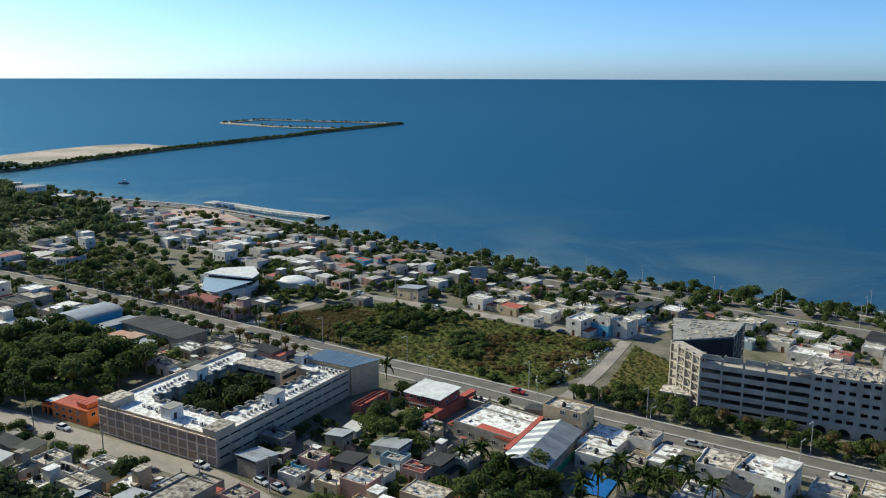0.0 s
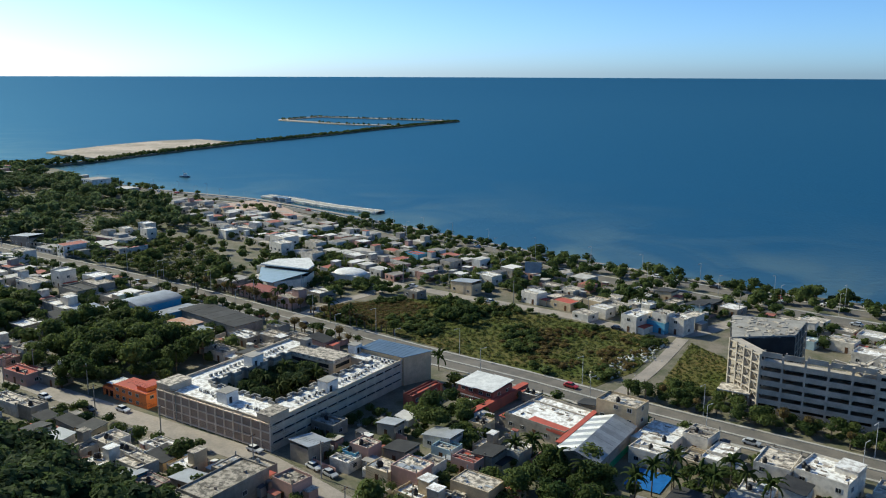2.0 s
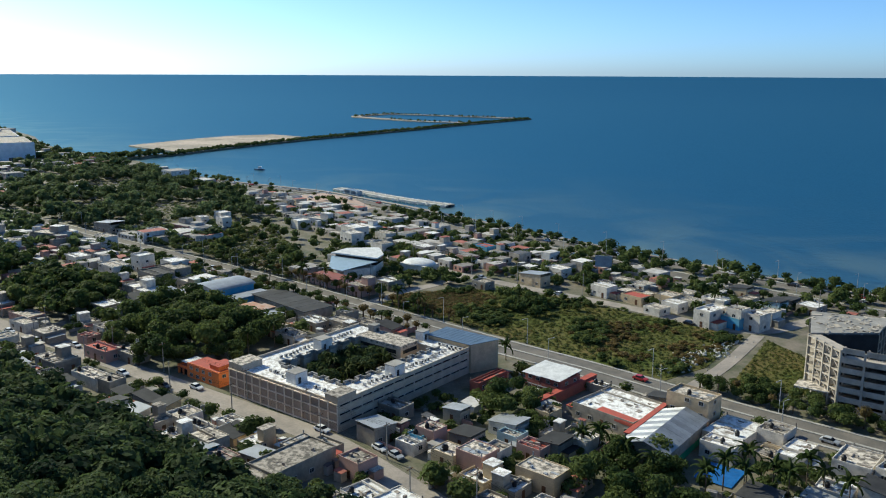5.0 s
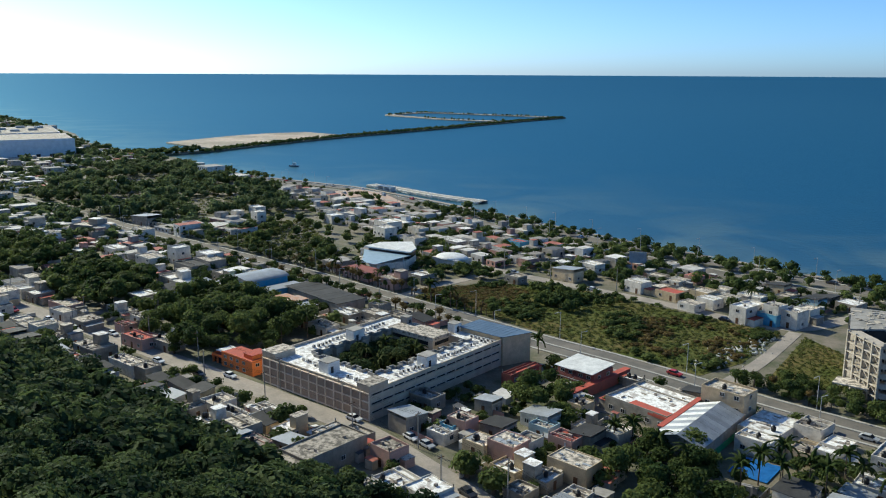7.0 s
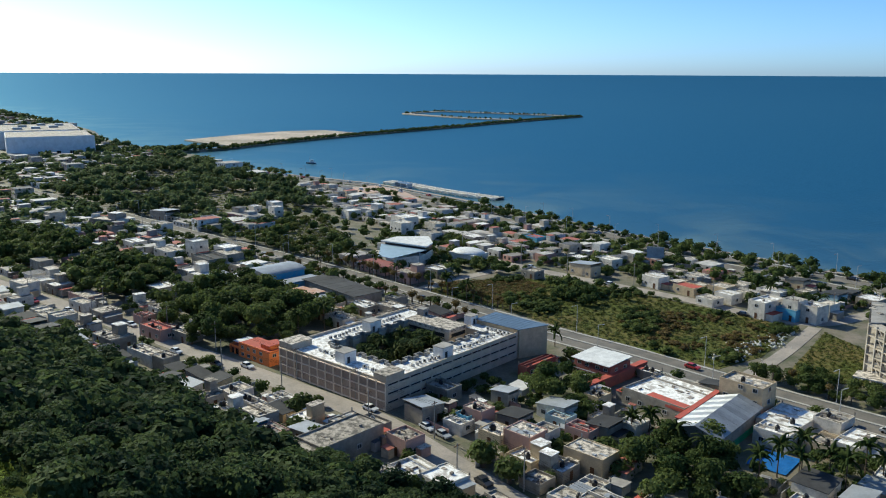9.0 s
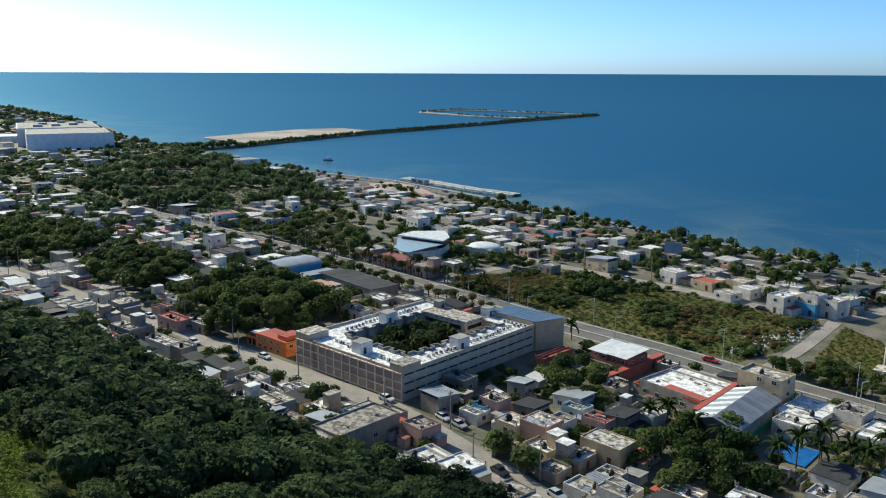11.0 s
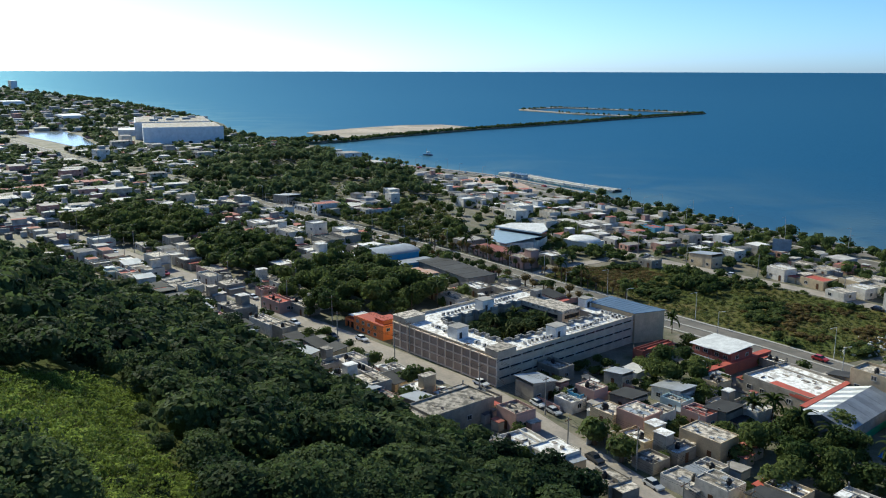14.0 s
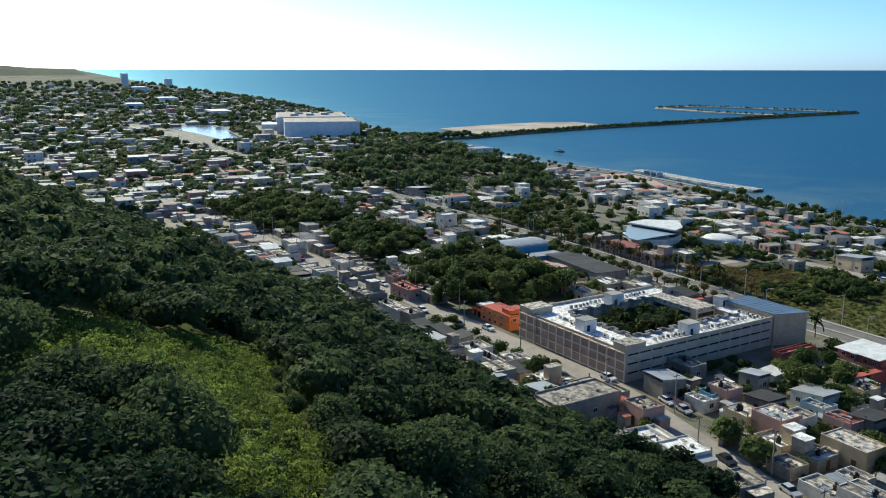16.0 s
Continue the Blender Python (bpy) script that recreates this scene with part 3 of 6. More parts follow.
# inner fronts towards the court: dark panels on the wall paint the galleries' shade
for r in range(3):
    part("gallery_opening", boxes((-31, -17, 40.38, 40.5, 0.9 + r * 2.9, 2.2 + r * 2.9)), GLASS_AND_SHADE, main, "dark panel standing for the shade in a gallery opening")
    part("gallery_opening", boxes((-15.2, -15.08, 41.5, 47.5, 0.9 + r * 2.9, 2.2 + r * 2.9)), GLASS_AND_SHADE, main, "dark panel standing for the shade in a gallery opening")
# hall at the far end with a blue-grey sheet roof
hall_bm = bmesh.new()
prism(hall_bm, [(-15, DEP + 0.02), (0.6, DEP + 0.02), (4.0, 62), (-15, 62)], 0, 10.4)
part("hall", hall_bm, STUCCO["cream"], main, "cream rendered end hall")
hall_roof = bmesh.new()
prism(hall_roof, [(-15.4, DEP - 0.6), (0.7, DEP - 0.6), (4.3, 62.4), (-15.4, 62.4)], 10.42, 10.62)
part("hall_roof", hall_roof, BLUE_METAL, main, "blue-grey sheet metal roof")
seam_me = bpy.data.meshes.new("seam")
boxes((-0.06, 0.06, DEP - 0.6, 62.4, 10.62, 10.69)).to_mesh(seam_me)
seam_me.materials.append(BLUE_METAL)
for i in range(11):
    shared("seam", seam_me, main, pose(-15 + i * 1.5, 0, 0))


# roof plant: condensers in rows
def condenser(m):
    ob = empty("air_conditioner", m, "small grey rooftop air conditioner unit", "air conditioner", "rooftop units")
    part("casing", boxes((-0.45, 0.45, -0.2, 0.2, 0.06, 0.8)), FRAME, ob)
    bm = bmesh.new()
    bmesh.ops.create_cone(bm, cap_ends=True, segments=12, radius1=0.28, radius2=0.28, depth=0.04, matrix=Matrix.Translation((0.1, -0.21, 0.45)) @ Matrix.Rotation(radians(90), 4, "X"))
    part("fan_grille", bm, TANK, ob)
    part("foot", boxes((-0.45, -0.35, -0.2, 0.2, 0, 0.06)), TANK, ob)
    part("foot", boxes((0.35, 0.45, -0.2, 0.2, 0, 0.06)), TANK, ob)
    return ob


BASE = pose(BC.x, BC.y, 0.9, 0, 0, B_ROT)
unit = condenser(BASE @ pose(-24, 4, 0.83 * ROOF + 0.07))
rng = random.Random(3)
for x, y, n, along in ((-30, 5, 5, 1), (-12, 4, 5, 1), (-36, 14, 5, 0), (-37, 22, 5, 0), (-36.5, 32, 6, 0), (-37, 38, 4, 0), (-3.5, 13, 6, 0), (-3, 19, 4, 0), (-3.5, 29, 6, 0), (-3, 35, 5, 0), (-4, 41, 5, 0), (-9, 50.5, 6, 1), (-4, 49, 3, 1)):
    for i in range(n):
        d = i * 1.5
        copy_thing(unit, BASE @ pose(x + d * along + rng.uniform(-.2, .2), y + d * (1 - along), 0.83 * ROOF + 0.09, 0, 0, rng.choice((0, 90, 180)) + rng.uniform(-6, 6)))

# ---------------------------------------------------------------- the unfinished concrete hotel
RC = Vector((70.5, 218.6))
RF = Vector((0.89, -0.456)).normalized()
ruin = empty("ruined_hotel", pose(RC.x, RC.y, 0.9, 0, 0, math.degrees(math.atan2(RF.y, RF.x))), "abandoned raw concrete hotel frame with broken roof", "building")
FL, FN, BAYS, BAY = 2.62, 6, 16, 5.6          # floor height, floors, bays along the front
rnd = random.Random(11)
for f in range(FN):
    z = FL * (f + 1)
    part("floor_slab", boxes((0.2, 30, 0.2, 6.5 if f < 5 else 1.2, z - 0.22, z)), RAW, ruin)
    part("floor_slab", boxes((30.02, BAYS * BAY, 0.32, 12, z - 0.22, z - 0.01)), RAW, ruin)
for i in range(BAYS + 1):
    x = i * BAY
    part("column", boxes((x - 0.28, x + 0.28, -0.12, 0.45, 0, FL * FN + (0.5 if i < 6 else 0.9 + rnd.random()))), RAW, ruin)
    part("column", boxes((x - 0.2, x + 0.2, 6.0, 6.4, 0, FL * FN - 0.3)), RAW, ruin)
span_me = bpy.data.meshes.new("spandrel")
boxes((0.29, BAY - 0.29, 0.0, 0.16, 0.0, 1.45)).to_mesh(span_me)
span_me.materials.append(RAW)
for i in range(5):
    for f in range(FN):
        shared("spandrel", span_me, ruin, pose(i * BAY, 0.02, FL * (f + 1) - 0.24))
    part("base_wall", boxes((i * BAY + 0.29, (i + 1) * BAY - 0.29, 0.02, 0.18, 0, 1.6)), RAW, ruin)
    # near-black wall that paints the shade behind the open bays
    part("back_wall", boxes((i * BAY + 0.2, (i + 1) * BAY - 0.2, 6.1, 6.3, 0, FL * 5)), DARK_SHEET_AND_SHADE, ruin)
# walled part: each bay a wall with two openings on every floor
bay_bm = bmesh.new()
for x0, x1, z0, z1 in ((0.29, BAY - 0.29, 0, 0.95), (0.29, BAY - 0.29, 1.95, FL), (0.29, 0.75, 0.95, 1.95), (2.35, 3.25, 0.95, 1.95), (4.85, BAY - 0.29, 0.95, 1.95)):
    box(bay_bm, x0, x1, 0.0, 0.3, z0, z1)
bay_me = bpy.data.meshes.new("wall_bay")
bay_bm.to_mesh(bay_me)
bay_me.materials.append(RAW)
for i in range(5, BAYS):
    for f in range(1, FN):
        shared("wall_bay", bay_me, ruin, pose(i * BAY, 0, FL * f))
    # near-black wall behind the window holes, painting the rooms' shade
    part("room_wall", boxes((i * BAY + 0.3, (i + 1) * BAY - 0.3, 3.4, 3.55, FL, FL * FN - 0.3)), DARK_SHEET_AND_SHADE, ruin)
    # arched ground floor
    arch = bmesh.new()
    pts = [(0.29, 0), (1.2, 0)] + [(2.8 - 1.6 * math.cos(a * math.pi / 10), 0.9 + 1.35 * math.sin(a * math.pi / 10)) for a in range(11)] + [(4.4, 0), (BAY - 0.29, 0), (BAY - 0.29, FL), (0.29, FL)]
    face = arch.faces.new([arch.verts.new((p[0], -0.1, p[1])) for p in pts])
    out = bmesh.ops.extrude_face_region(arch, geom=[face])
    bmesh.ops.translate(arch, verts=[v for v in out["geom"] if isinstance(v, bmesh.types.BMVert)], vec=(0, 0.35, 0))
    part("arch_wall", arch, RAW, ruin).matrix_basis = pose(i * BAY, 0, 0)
    # near-black wall painted as the shade behind the arch
    part("dark_wall", boxes((i * BAY, (i + 1) * BAY, 1.6, 1.75, 0, FL)), DARK_SHEET_AND_SHADE, ruin)
# left end: open frame with stair flights
E_LEN = 14.3
end = math.degrees(math.atan2(232.4 - 218.6, 66.2 - 70.5)) - math.degrees(math.atan2(RF.y, RF.x))
for i in range(5):
    c = boxes((-0.24, 0.24, -0.24, 0.24, 0, FL * FN + 0.4))
    part("column", c, RAW, ruin).matrix_basis = pose(0, 0, 0, 0, 0, end) @ pose(0.2 + i * E_LEN / 4, 0, 0)
for f in range(FN):
    part("beam", boxes((0.3, E_LEN, -0.14, 0.14, FL * (f + 1) - 0.3, FL * (f + 1))), RAW, ruin).matrix_basis = pose(0, 0, 0, 0, 0, end)
    part("end_slab", boxes((0.3, E_LEN, -3.4, -0.3, FL * (f + 1) - 0.2, FL * (f + 1) - 0.02)), RAW, ruin).matrix_basis = pose(0, 0, 0, 0, 0, end)
    for i in (1, 2, 3):
        fl = boxes((0, 3.6, -1.4, -0.2, -0.12, 0.1))
        part("stair_flight", fl, RAW, ruin).matrix_basis = pose(0, 0, 0, 0, 0, end) @ pose(0.2 + (i - 1) * E_LEN / 4, 0, FL * f + 0.1, 0, -34, 0)
# rear wing under its sagging flat roof
rel = ruin.matrix_basis.inverted()


def rl(x, y):
    p = rel @ Vector((x, y, 0.9))
    return (p.x, p.y)


wing_out = [rl(66.8, 233.2), rl(85.4, 236.2), rl(93.6, 250.7), rl(73, 256)]
part("wing_roof", prism(bmesh.new(), wing_out, FL * FN - 0.1, FL * FN + 0.35), CONCRETE, ruin, "stained broken flat roof")
for f in range(FN - 1):
    part("wing_slab", prism(bmesh.new(), [(p[0] * 0.985 + 0.2, p[1] * 0.985 + 0.2) for p in wing_out], FL * (f + 1) - 0.25, FL * (f + 1)), RAW, ruin)
for a, b, n in ((wing_out[0], wing_out[1], 4), (wing_out[1], wing_out[2], 4), (wing_out[2], wing_out[3], 4), (wing_out[3], wing_out[0], 4)):
    for i in range(n):
        x, y = a[0] + (b[0] - a[0]) * i / n, a[1] + (b[1] - a[1]) * i / n
        part("wing_column", boxes((x - 0.25, x + 0.25, y - 0.25, y + 0.25, 0, FL * FN - 0.1)), RAW, ruin)
# near-black core fills the wing in place of real inner shade
part("wing_core", prism(bmesh.new(), [(p[0] * 0.9 + 0.6, p[1] * 0.9 + 1.6) for p in wing_out], 0, FL * FN - 0.2), DARK_SHEET_AND_SHADE, ruin, "near-black block standing for the shade inside the wing")
# broken roof slabs over the walled part
for i in range(120):
    x, y = rnd.uniform(24, BAYS * BAY), rnd.uniform(0.6, 11)
    sx, sy = rnd.uniform(0.8, 3.4), rnd.uniform(0.5, 2.2)
    part("roof_fragment", boxes((-sx / 2, sx / 2, -sy / 2, sy / 2, -0.08, 0.08)), rnd.choice((RAW, GREY_ROOF, KERB)), ruin).matrix_basis = pose(x, y, FL * FN + rnd.uniform(0.1, 0.6), rnd.uniform(-16, 16), rnd.uniform(-16, 16), rnd.uniform(0, 180))
for i in range(60):
    a, b, c, d = wing_out
    u, v = rnd.random(), rnd.random()
    x = (a[0] * (1 - u) + b[0] * u) * (1 - v) + (d[0] * (1 - u) + c[0] * u) * v
    y = (a[1] * (1 - u) + b[1] * u) * (1 - v) + (d[1] * (1 - u) + c[1] * u) * v
    sx, sy = rnd.uniform(0.5, 2.6), rnd.uniform(0.4, 1.6)
    part("roof_fragment", boxes((-sx / 2, sx / 2, -sy / 2, sy / 2, -0.1, 0.1)), rnd.choice((RAW, GREY_ROOF, CONCRETE)), ruin).matrix_basis = pose(x, y, FL * FN + 0.42, rnd.uniform(-7, 7), rnd.uniform(-7, 7), rnd.uniform(0, 180))
for i in range(26):
    x = rnd.uniform(26, BAYS * BAY)
    part("rebar_stub", boxes((x - 0.12, x + 0.12, 0, 0.24, FL * FN, FL * FN + rnd.uniform(0.8, 2.2))), RAW, ruin).matrix_basis = pose(0, rnd.uniform(0.3, 11), 0)
for i in range(44):
    L = rnd.uniform(3.5, 8.5)
    x, y = rnd.uniform(22, BAYS * BAY - 4), rnd.uniform(1.0, 11)
    part("broken_joist", boxes((-L / 2, L / 2, -0.14, 0.14, -0.12, 0.12)), rnd.choice((RAW, KERB, RAW)), ruin).matrix_basis = pose(x, y, FL * FN + rnd.uniform(-0.1, 0.7), 0, rnd.uniform(-9, 9), rnd.choice((12, 78, 95)) + rnd.uniform(-14, 14))
for i in range(16):
    x, y = rnd.uniform(20, 44), rnd.uniform(1.5, 9)
    part("sagging_slab", boxes((-rnd.uniform(1.6, 3.2), 2.4, -1.3, 1.3, -0.09, 0.09)), rnd.choice((RAW, CONCRETE)), ruin).matrix_basis = pose(x, y, FL * FN - rnd.uniform(0.2, 1.2), rnd.uniform(-28, 28), rnd.uniform(-20, 20), rnd.uniform(0, 90))
part("fallen_beam", boxes((0, 13, -0.3, 0.3, 0, 0.5)), RAW, ruin).matrix_basis = pose(17, 9.5, FL * FN - 1.4, 0, 6, -8)
part("entrance_canopy", boxes((-11, -2.2, 1.5, 7.5, 3.4, 3.7)), GREY_ROOF, ruin, "flat concrete entrance canopy")
for x, y in ((-10.6, 1.8), (-10.6, 7.2), (-2.6, 1.8)):
    part("canopy_post", boxes((x - 0.15, x + 0.15, y - 0.15, y + 0.15, 0, 3.4)), RAW, ruin)

# ---------------------------------------------------------------- houses
TAKEN = [(-58, 214, 30), (-85, 232, 14), (-25, 222, 14), (-40, 240, 16)]     # x, y, radius already built on
ROOFS = {"white": WHITE_ROOF, "grey": GREY_ROOF, "red": RED_ROOF, "metal": METAL_ROOF, "dark": DARK_SHEET_AND_SHADE}
ROOF_WORD = {"white": "white coated", "grey": "stained grey", "red": "red coated", "metal": "sheet metal", "dark": "dark sheet"}


def small_mesh(name, mat, *sizes):
    me = bpy.data.meshes.new(name)
    boxes(*sizes).to_mesh(me)
    me.materials.append(mat)
    return me


WIN = small_mesh("window", FRAME, (-0.65, 0.65, -0.05, 0.02, 0, 0.1), (-0.65, 0.65, -0.05, 0.02, 1.05, 1.15), (-0.65, -0.56, -0.05, 0.02, 0.1, 1.05), (0.56, 0.65, -0.05, 0.02, 0.1, 1.05), (-0.03, 0.03, -0.04, 0.02, 0.1, 1.05))
PANE = small_mesh("pane", GLASS_AND_SHADE, (-0.56, 0.56, -0.022, 0.0, 0.1, 1.05))
DOOR = small_mesh("door", WOOD, (-0.5, 0.5, -0.04, 0.02, 0, 2.05))


def tank_bm():
    bm = bmesh.new()
    for r1, r2, z0, z1 in ((0.52, 0.55, 0, 0.9), (0.55, 0.30, 0.9, 1.2), (0.30, 0.28, 1.2, 1.32)):
        bmesh.ops.create_cone(bm, cap_ends=True, segments=12, radius1=r1, radius2=r2, depth=z1 - z0, matrix=Matrix.Translation((0, 0, (z0 + z1) / 2)))
    return bm


tank_me = bpy.data.meshes.new("water_tank")
tank_bm().to_mesh(tank_me)
tank_me.materials.append(TANK)


def put_tank(m):
    ob = new("water_tank", tank_me)
    ob.matrix_basis = m
    return tagged(ob, "black plastic water tank on a flat roof", "water tank", "roof water tanks")


def house(x, y, w, d, h, rot, wall="white", roof="white", label="", name="house", pitch=0.0, windows=True, seed=None, upper=0.0):
    """A flat-roofed block house: walls with a parapet, roof skin, windows, door; pitch tilts a sheet roof instead."""
    r = random.Random(seed if seed is not None else int(x * 7 + y * 13))
    ground_z = max(0.85, float(land(x, y))) - 0.05
    storeys = max(1, round(h / 3.1))
    words = ("single-storey", "two-storey", "three-storey", "four-storey")[min(storeys, 4) - 1]
    if not label:
        label = f"{words} {'rendered ' if wall in ('white', 'grey') else ''}{wall} block house with {ROOF_WORD[roof]} {'sloping' if pitch else 'flat'} roof"
    ob = empty(name, pose(x, y, ground_z, 0, 0, rot), label, name.replace("_", " "), "town houses" if name == "house" else "")
    TAKEN.append((x, y, (w + d) * 0.33))
    W2, D2 = w / 2, d / 2
    near = math.hypot(x, y) < 300
    if pitch:
        part("wall", boxes((-W2, W2, -D2, D2, -1.5, h - 0.12)), STUCCO[wall], ob)
        rise = math.tan(radians(abs(pitch))) * w
        bm = bmesh.new()
        a, b = (h + rise, h) if pitch < 0 else (h, h + rise)
        v = [bm.verts.new(p) for p in ((-W2 - .3, -D2 - .3, a), (W2 + .3, -D2 - .3, b), (W2 + .3, D2 + .3, b), (-W2 - .3, D2 + .3, a))]
        f = bm.faces.new(v)
        o = bmesh.ops.extrude_face_region(bm, geom=[f])
        bmesh.ops.translate(bm, verts=[q for q in o["geom"] if isinstance(q, bmesh.types.BMVert)], vec=(0, 0, -0.12))
        part("roof", bm, ROOFS[roof], ob)
        for yy in (-D2, D2 - 0.1):
            gb = bmesh.new()
            prof = [(-W2, h - .14), (W2, h - .14), (W2, b - .14), (-W2, a - .14)]
            va = [gb.verts.new((px, yy, pz)) for px, pz in prof]
            vb = [gb.verts.new((px, yy + 0.1, pz)) for px, pz in prof]
            gb.faces.new(va), gb.faces.new(vb[::-1])
            for i in range(4):
                j = (i + 1) % 4
                gb.faces.new((va[j], va[i], vb[i], vb[j]))
            part("gable_wall", gb, STUCCO[wall], ob)
    else:
        p = r.choice((0.25, 0.4, 0.6))
        t = 0.16
        part("wall", boxes((-W2, W2, -D2, D2, -1.5, h - p)), STUCCO[wall], ob)
        part("parapet", boxes((-W2, W2, -D2, -D2 + t, h - p, h), (-W2, W2, D2 - t, D2, h - p, h), (-W2, -W2 + t, -D2 + t, D2 - t, h - p, h), (W2 - t, W2, -D2 + t, D2 - t, h - p, h)), STUCCO[wall], ob)
        part("roof", boxes((-W2 + t, W2 - t, -D2 + t, D2 - t, h - p, h - p + 0.05)), ROOFS[roof], ob)
        if upper:
            k = r.choice((-1, 1))
            uw, ud = w * 0.42, d * 0.5
            cx, cy = k * (W2 - uw / 2), D2 - ud / 2 - 0.02
            u = part("upper_room", boxes((cx - uw / 2, cx + uw / 2, cy - ud / 2, cy + ud / 2, h - p + 0.05, h + upper)), STUCCO[wall], ob)
            part("upper_roof", boxes((cx - uw / 2 - .15, cx + uw / 2 + .15, cy - ud / 2 - .15, cy + ud / 2 + .15, h + upper, h + upper + 0.14)), ROOFS[r.choice(("white", "grey", roof))], u)
        for _ in range(r.choice((0, 1, 1, 2)) if math.hypot(x, y) < 270 else 0):
            put_tank(ob.matrix_basis @ pose(r.uniform(-W2 + 1, W2 - 1), r.uniform(-D2 + 1, -0.2), h - p + 0.05))
    if r.random() < 0.45 and name == "house":      # a sheet-roofed lean-to at one side
        k, lw, ld, lh = r.choice((-1, 1)), r.uniform(1.8, 3.2), d * r.uniform(0.4, 0.8), r.uniform(2.3, 2.8)
        y0 = r.uniform(-D2, D2 - ld)
        xa, xb = sorted((k * (W2 + 0.02), k * (W2 + lw)))
        lean = part("lean_to", boxes((xa, xb, y0, y0 + ld, -1, lh - 0.25)), STUCCO[r.choice(("grey", "cream", wall))], ob)
        sheet_bm = boxes((xa - 0.1, xb + 0.1, y0 - 0.2, y0 + ld + 0.2, lh - 0.24, lh - 0.16))
        part("lean_roof", sheet_bm, ROOFS[r.choice(("metal", "dark", "grey", "metal", "red"))], lean)
    if not pitch and r.random() < 0.6:            # a low wall that divides the roof
        yy = r.uniform(-D2 * 0.5, D2 * 0.5)
        part("roof_divider", boxes((-W2 + 0.17, W2 - 0.17, yy - 0.1, yy + 0.1, h - 0.2, h + r.uniform(0.0, 0.5))), STUCCO[wall], ob)
    if not pitch and near:                        # what lies about on a flat roof: patches, blocks, stub columns, low kerbs
        bm = bmesh.new()
        for _ in range(r.randint(4, 9)):
            cx, cy, kind = r.uniform(-W2 + 1.0, W2 - 1.0), r.uniform(-D2 + 1.0, D2 - 1.0), r.random()
            if kind < 0.35:
                a, b, c = r.uniform(0.15, 0.5), r.uniform(0.15, 0.4), r.uniform(0.2, 0.7)
            elif kind < 0.7:
                a, b, c = r.uniform(0.5, 1.0), r.uniform(0.3, 0.9), 0.05 + r.uniform(0.02, 0.10)
            else:
                a, b, c = (0.07, r.uniform(0.5, 0.9), 0.35) if r.random() < 0.5 else (r.uniform(0.5, 0.9), 0.07, 0.3)
            box(bm, cx - a, cx + a, cy - b, cy + b, h - p + 0.05, h - p + 0.05 + c)
        for cx in (-W2 + 0.14, W2 - 0.14):
            for cy in (-D2 + 0.14, D2 - 0.14):
                if r.random() < 0.4:
                    box(bm, cx - 0.11, cx + 0.11, cy - 0.11, cy + 0.11, h, h + r.uniform(0.3, 0.9))
        tagged(part("roof_clutter", bm, r.choice((CLUTTER, CLUTTER, METAL_ROOF)), ob, "blocks, patches and stub columns on the roof"), kind="stuff")
    if windows:
        for s in range(storeys):
            z = 1.0 + s * 3.0
            if z + 1.3 > h - 0.2:
                break
            for n, side in ((max(1, int(w / 3.4)), 0), (max(1, int(d / 4.2)), 1), (max(1, int(d / 5.0)) if x > 40 else 0, 3)):
                for i in range(n):
                    if r.random() < 0.18:
                        continue
                    if side == 0:
                        m = pose(-W2 + (i + 0.5) * w / n, -D2 - 0.02, z)
                    elif side == 1:
                        m = pose(W2 + 0.02, -D2 + (i + 0.5) * d / n, z, 0, 0, 90)
                    else:
                        m = pose(-W2 - 0.02, -D2 + (i + 0.5) * d / n, z, 0, 0, -90)
                    if side == 0 and s == 0 and i == n // 2:
                        shared("door", DOOR, ob, pose(-W2 + (i + 0.5) * w / n, -D2 - 0.02, 0.05))
                        continue
                    win = shared("window", WIN, ob, m)
                    shared("pane", PANE, win)
    return ob

# houses that stand out, street by street
house(14.9, 203.6, 18, 16, 4.2, -38, "grey", "white")
house(32.3, 202.8, 11, 7, 8.6, -35, "cream", "grey")
house(40.5, 194.0, 9.6, 13, 3.7, -35, "white", "white")
house(36.3, 185.2, 8, 5.6, 4.1, -35, "white", "white")
house(50.0, 193.6, 6.4, 7.0, 4.7, -38, "white", "grey")
house(52.4, 184.6, 5.4, 10.6, 3.7, -36, "white", "white")
house(46.4, 183.6, 5.0, 7.4, 3.2, -36, "cream", "grey")
house(62.8, 177.4, 7.8, 9.6, 6.0, -33, "white", "grey")
house(72.0, 172.0, 11.2, 10.4, 6.5, -41, "white", "white", upper=0.8)
house(56.1, 168.4, 7.2, 6.4, 3.3, -30, "white", "white")
house(84.5, 168.5, 7.6, 7, 3.6, -36, "white", "grey")
house(94.0, 164.5, 8.4, 8, 4.6, -34, "cream", "grey")
house(-29.7, 181.1, 5.6, 4.8, 4.9, -32, "pink", "grey")
house(-32.4, 180.6, 4, 4, 3.3, -32, "blue", "white")
house(-12.3, 190.2, 8, 5.6, 3.3, -32, "white", "metal", pitch=8)
house(-25.8, 196.3, 5.6, 4, 3.3, -32, "grey", "metal", pitch=8)
house(-17.7, 170.8, 7.2, 6.4, 4.9, -32, "pink", "grey")
house(-14.0, 174.3, 4.8, 5.6, 4.1, -32, "white", "grey")
house(-5.7, 178.0, 6.4, 4.8, 3.7, -32, "pink", "red")
house(-1.0, 180.9, 5.6, 6.4, 3.7, -32, "grey", "dark", pitch=7)
house(-3.3, 165.0, 9.6, 6.4, 4.5, -32, "cream", "grey")
house(-11.0, 184.6, 5.6, 4.8, 3.3, -32, "aqua", "grey")
